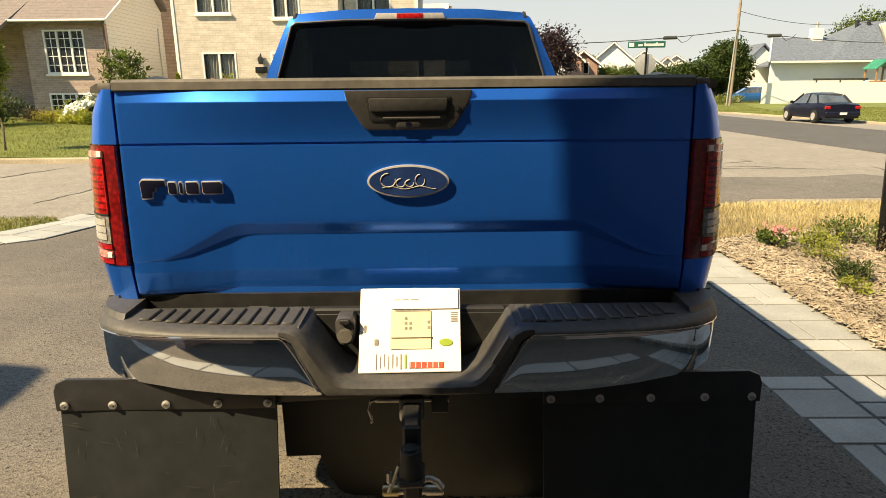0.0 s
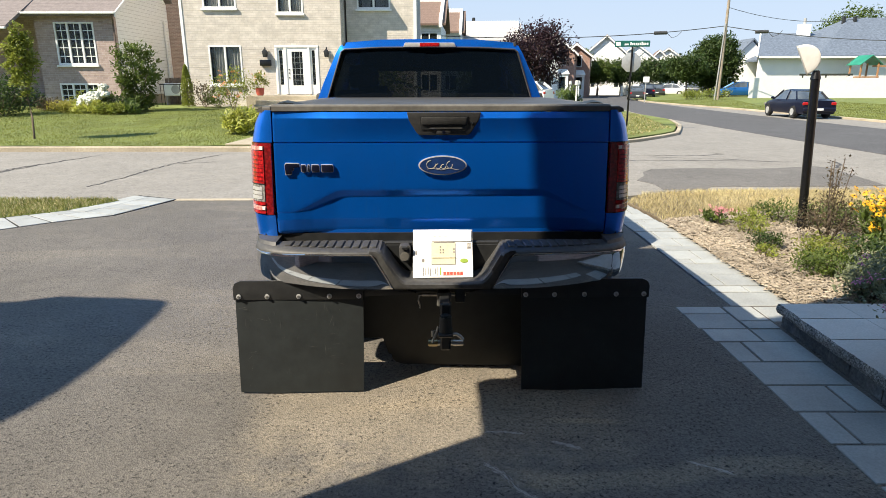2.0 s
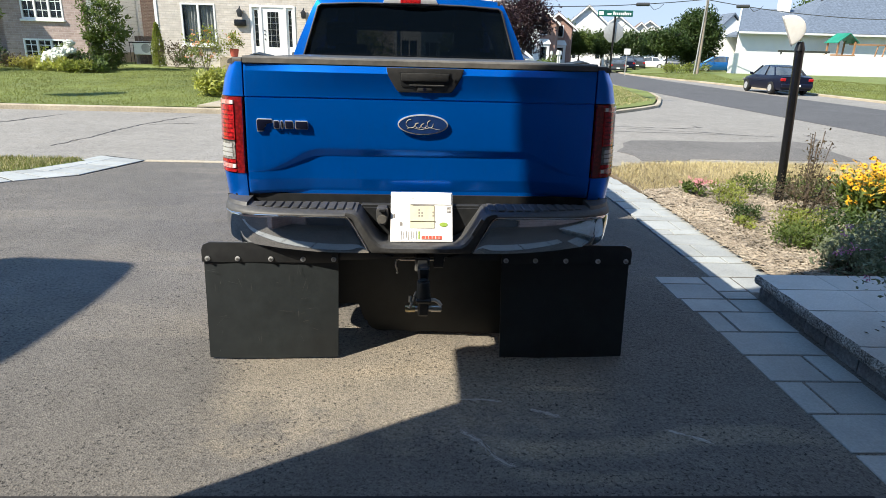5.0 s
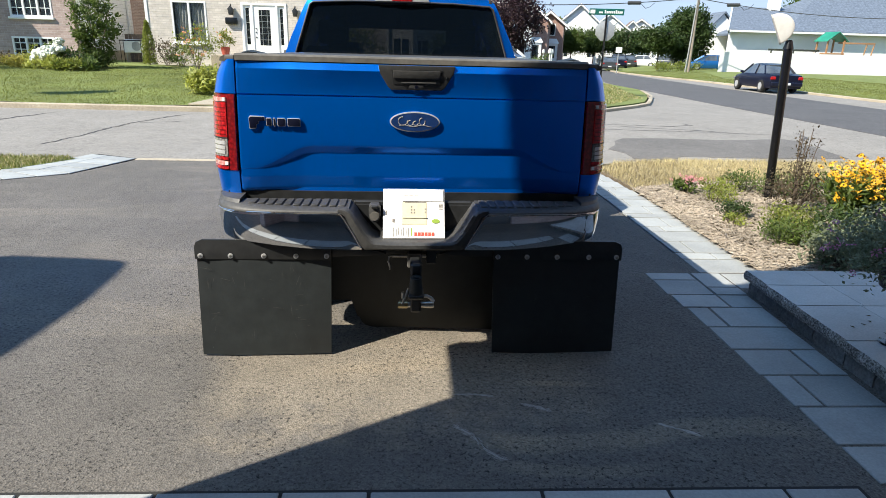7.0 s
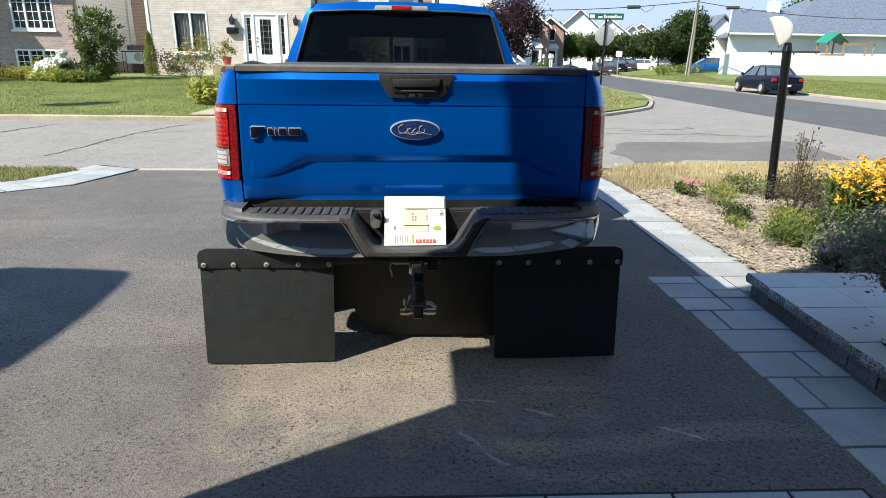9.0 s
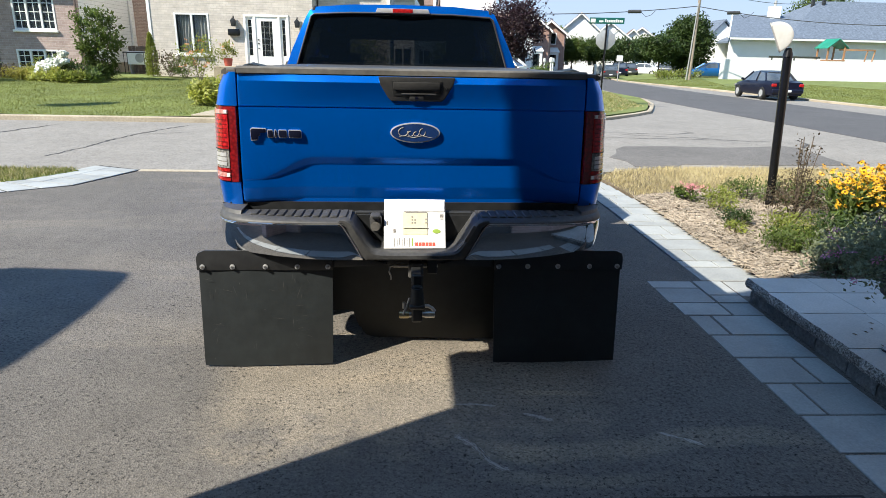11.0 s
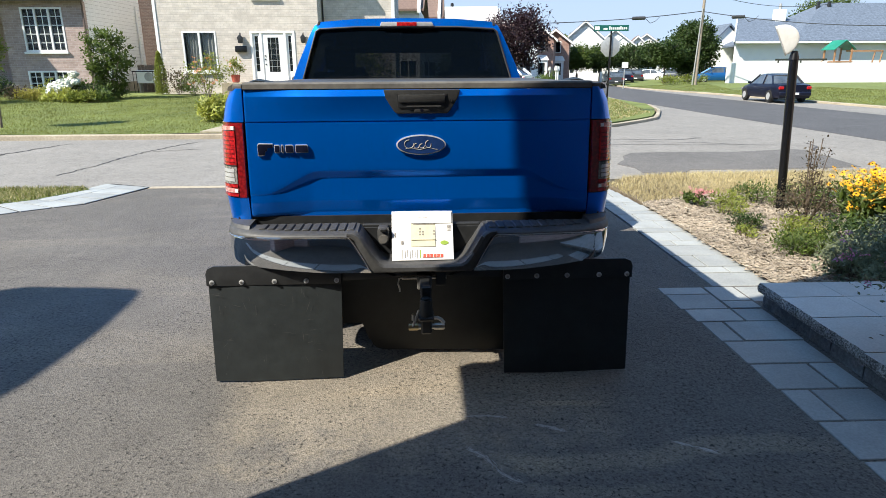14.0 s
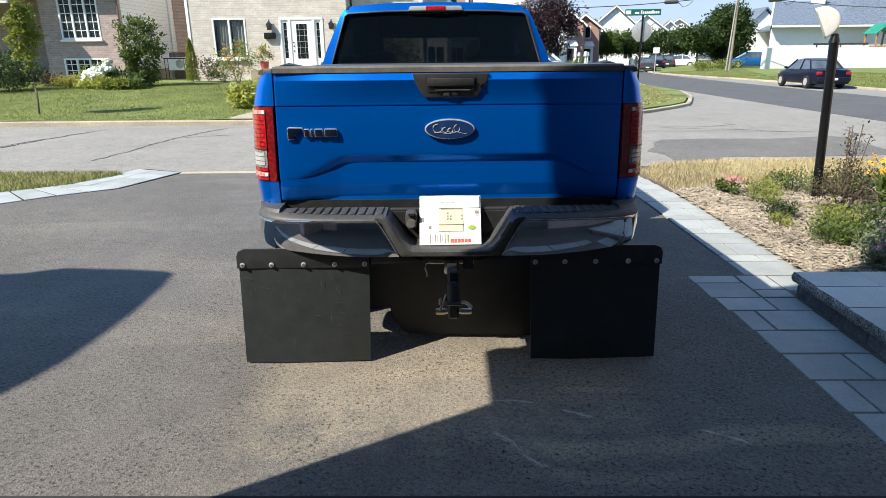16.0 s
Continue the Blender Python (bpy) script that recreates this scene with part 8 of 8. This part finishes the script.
while y < 5.2:
    d = (0.30, 0.15, 0.30, 0.30, 0.15)[k % 5]
    l0, r0 = 2.03 - 0.03 * max(0, y - 3), 2.49 - 0.07 * max(0, y - 3.2)
    j = (l0 + (0.28 if k % 2 else 0.17)) if k % 3 else None
    cuts = [l0, r0] if j is None else [l0, j, r0]
    for xa, xb in zip(cuts, cuts[1:]):
        stone(strip, "paver", [(xa + 0.006, y + 0.008), (xb - 0.006, y + 0.008), (xb - 0.006, y + d - 0.008), (xa + 0.006, y + d - 0.008)], -0.045, 0.005 + R.uniform(-0.001, 0.002), M_PAVER)
    y += d
    k += 1
th = tagged(link_mesh("pavement_threshold", prism_bm([(-4.5, -1.50), (1.62, -1.50), (1.62, -1.19), (-4.5, -1.19)], -0.05, 0.001, axis='z'), M_JOINT, smooth=False), "pale slabs before the garage", "pavement", "", "structure")
x = -4.4
k = 0
while x < 1.5:
    w = (0.42, 0.30, 0.60, 0.45)[k % 4]
    for ya, yb in ((-1.2, -1.49),):
        stone(th, "paver", [(x + G, yb + G), (min(x + w, 1.61) - G, yb + G), (min(x + w, 1.61) - G, ya - G), (x + G, ya - G)], -0.045, 0.006 + R.uniform(0, 0.002), M_PAVER)
    x += w
    k += 1
M_SAND = surface("dusty_sand", (0.15, 0.13, 0.10), (0.26, 0.23, 0.18), 120, 0.95, bump=0.4, coarse=7)
part("sand_strip", prism_bm([(2.10, -1.74), (2.30, -1.74), (2.36, 0.74), (2.172, 0.74)], -0.011, -0.002, axis='z'), M_SAND, walkp, "sandy strip along the landing", smooth=False)
# curved border of slabs on the other side of the drive
bord = tagged(link_mesh("pavement_border", prism_bm([(-6.6, 2.2), (-5.6, 2.75), (-4.88, 3.27), (-4.42, 3.74), (-3.92, 4.13), (-3.60, 5.2), (-4.25, 5.5), (-4.33, 5.3), (-4.63, 4.40), (-5.3, 3.85), (-6.6, 3.0)], -0.05, 0.002, axis='z'), M_JOINT, smooth=False), "curved border of pale slabs along the drive", "pavement", "", "structure")
IN = [(-6.6, 2.25), (-5.6, 2.78), (-4.86, 3.30), (-4.42, 3.76), (-3.93, 4.15), (-3.76, 4.7), (-3.62, 5.18)]
OUT = [(-6.9, 2.75), (-6.0, 3.30), (-5.28, 3.84), (-4.95, 4.15), (-4.62, 4.42), (-4.45, 4.9), (-4.3, 5.45)]
for i in range(6):
    for q in range(2):
        u0, u1 = q / 2 + 0.02, (q + 1) / 2 - 0.02
        P = lambda L, u: Vector(L[i]).lerp(Vector(L[i + 1]), u)
        a0, a1, c0, c1 = P(IN, u0), P(IN, u1), P(OUT, u0), P(OUT, u1)
        m0, m1 = a0.lerp(c0, 0.62), a1.lerp(c1, 0.62)
        for quad in ((a0, a1, m1, m0), (m0.lerp(c0, 0.03), m1.lerp(c1, 0.03), c1, c0)):
            stone(bord, "paver", [tuple(v) for v in quad], -0.045, 0.008 + R.uniform(0, 0.002), M_PAVER)

# raised landing: rock-faced blocks under overhanging slabs
ld = empty("landing_step", pose(0, 0, 0), "raised landing of pale slabs on rock-faced blocks", "step")
LX = lambda y: 2.178 - 0.03 * (0.708 - y)


def rock(x0, x1, y0, y1, z0, z1, amp, faces=9):
    """A block with a chipped, uneven left and far face."""
    b = bmesh.new()
    bmesh.ops.create_cube(b, size=1, matrix=Matrix.Translation(((x0 + x1) / 2, (y0 + y1) / 2, (z0 + z1) / 2)) @ Matrix.Diagonal((x1 - x0, y1 - y0, z1 - z0, 1)))
    bmesh.ops.subdivide_edges(b, edges=b.edges[:], cuts=faces, use_grid_fill=True)
    for v in b.verts:
        if v.co.x < x0 + 0.02 or v.co.y > y1 - 0.02:
            n = noise.noise(v.co * 22) * amp + noise.noise(v.co * 60) * amp * 0.5
            edge = min(1.0, min(v.co.z - z0, z1 - v.co.z) / 0.02)
            if v.co.x < x0 + 0.02:
                v.co.x += n + (1 - edge) * amp
            if v.co.y > y1 - 0.02:
                v.co.y += n - (1 - edge) * amp
    return b


y = 0.69
k = 0
while y > -2.0:
    L = (0.22, 0.30, 0.20, 0.27)[k % 4]
    part("block", rock(LX(y) + 0.016, LX(y) + 0.22, y - L + 0.008, y - 0.008, -0.05, 0.083, 0.007, 9), M_BLOCK, ld, smooth=False)
    y -= L
    k += 1
for k in range(8):
    part("block", rock(2.42 + 0.3 * k, 2.715 + 0.3 * k, 0.50, 0.685, -0.05, 0.082, 0.004, 5), M_BLOCK, ld, smooth=False)
part("fill", box_bm(2.36, 5.2, -2.0, 0.52, -0.05, 0.080), M_JOINT, ld, smooth=False)
y = 0.708
k = 0
while y > -2.0:
    L = (0.263, 0.315, 0.44, 0.30)[k % 4]
    widths = (0.38, 0.55, 0.5, 0.6, 0.6) if k % 2 else (0.37, 0.42, 0.6, 0.5, 0.6)
    edge = part("slab", rock(LX(y) - 0.018, LX(y) + widths[0] - 0.0015, y - L + 0.0015, y - 0.0015, 0.086, 0.145 + R.uniform(0, 0.002), 0.0065, 12), M_SLAB, ld, "slab with a rock-faced edge", smooth=False)
    edge.data.materials.append(M_ROCKFACE)
    for f in edge.data.polygons:
        f.material_index = 1 if f.normal.z < 0.6 and (f.normal.x < -0.2 or f.normal.y > 0.5) else 0
    x = LX(y) + widths[0]
    for w in widths[1:]:
        stone(ld, "slab", [(x + 0.0015, y - L + 0.002), (x + w - 0.0015, y - L + 0.002), (x + w - 0.0015, y - 0.002), (x + 0.0015, y - 0.002)], 0.086, 0.145 + R.uniform(0, 0.002), M_SLAB, 0.004)
        x += w
    y -= L
    k += 1

# a few dry leaves lying on the landing
for x, y in ((2.28, -0.16), (2.42, -0.09), (2.36, -0.13), (2.40, -0.24), (2.33, -0.29), (2.47, -0.02)):
    q = pose(x, y, 0.150, R.uniform(-8, 8), R.uniform(-8, 8), R.uniform(0, 360))
    lf = soup("dry_leaf", [q @ Vector(c) for c in ((-0.014, 0, 0.001), (0, 0.006, 0.003), (0.015, 0, 0.001), (0, -0.006, 0.003), (0, 0, -0.001))], [(0, 3, 4), (3, 2, 4), (2, 1, 4), (1, 0, 4)], M_LEAFBROWN, None, "small dry brown leaf on the landing", "leaf")
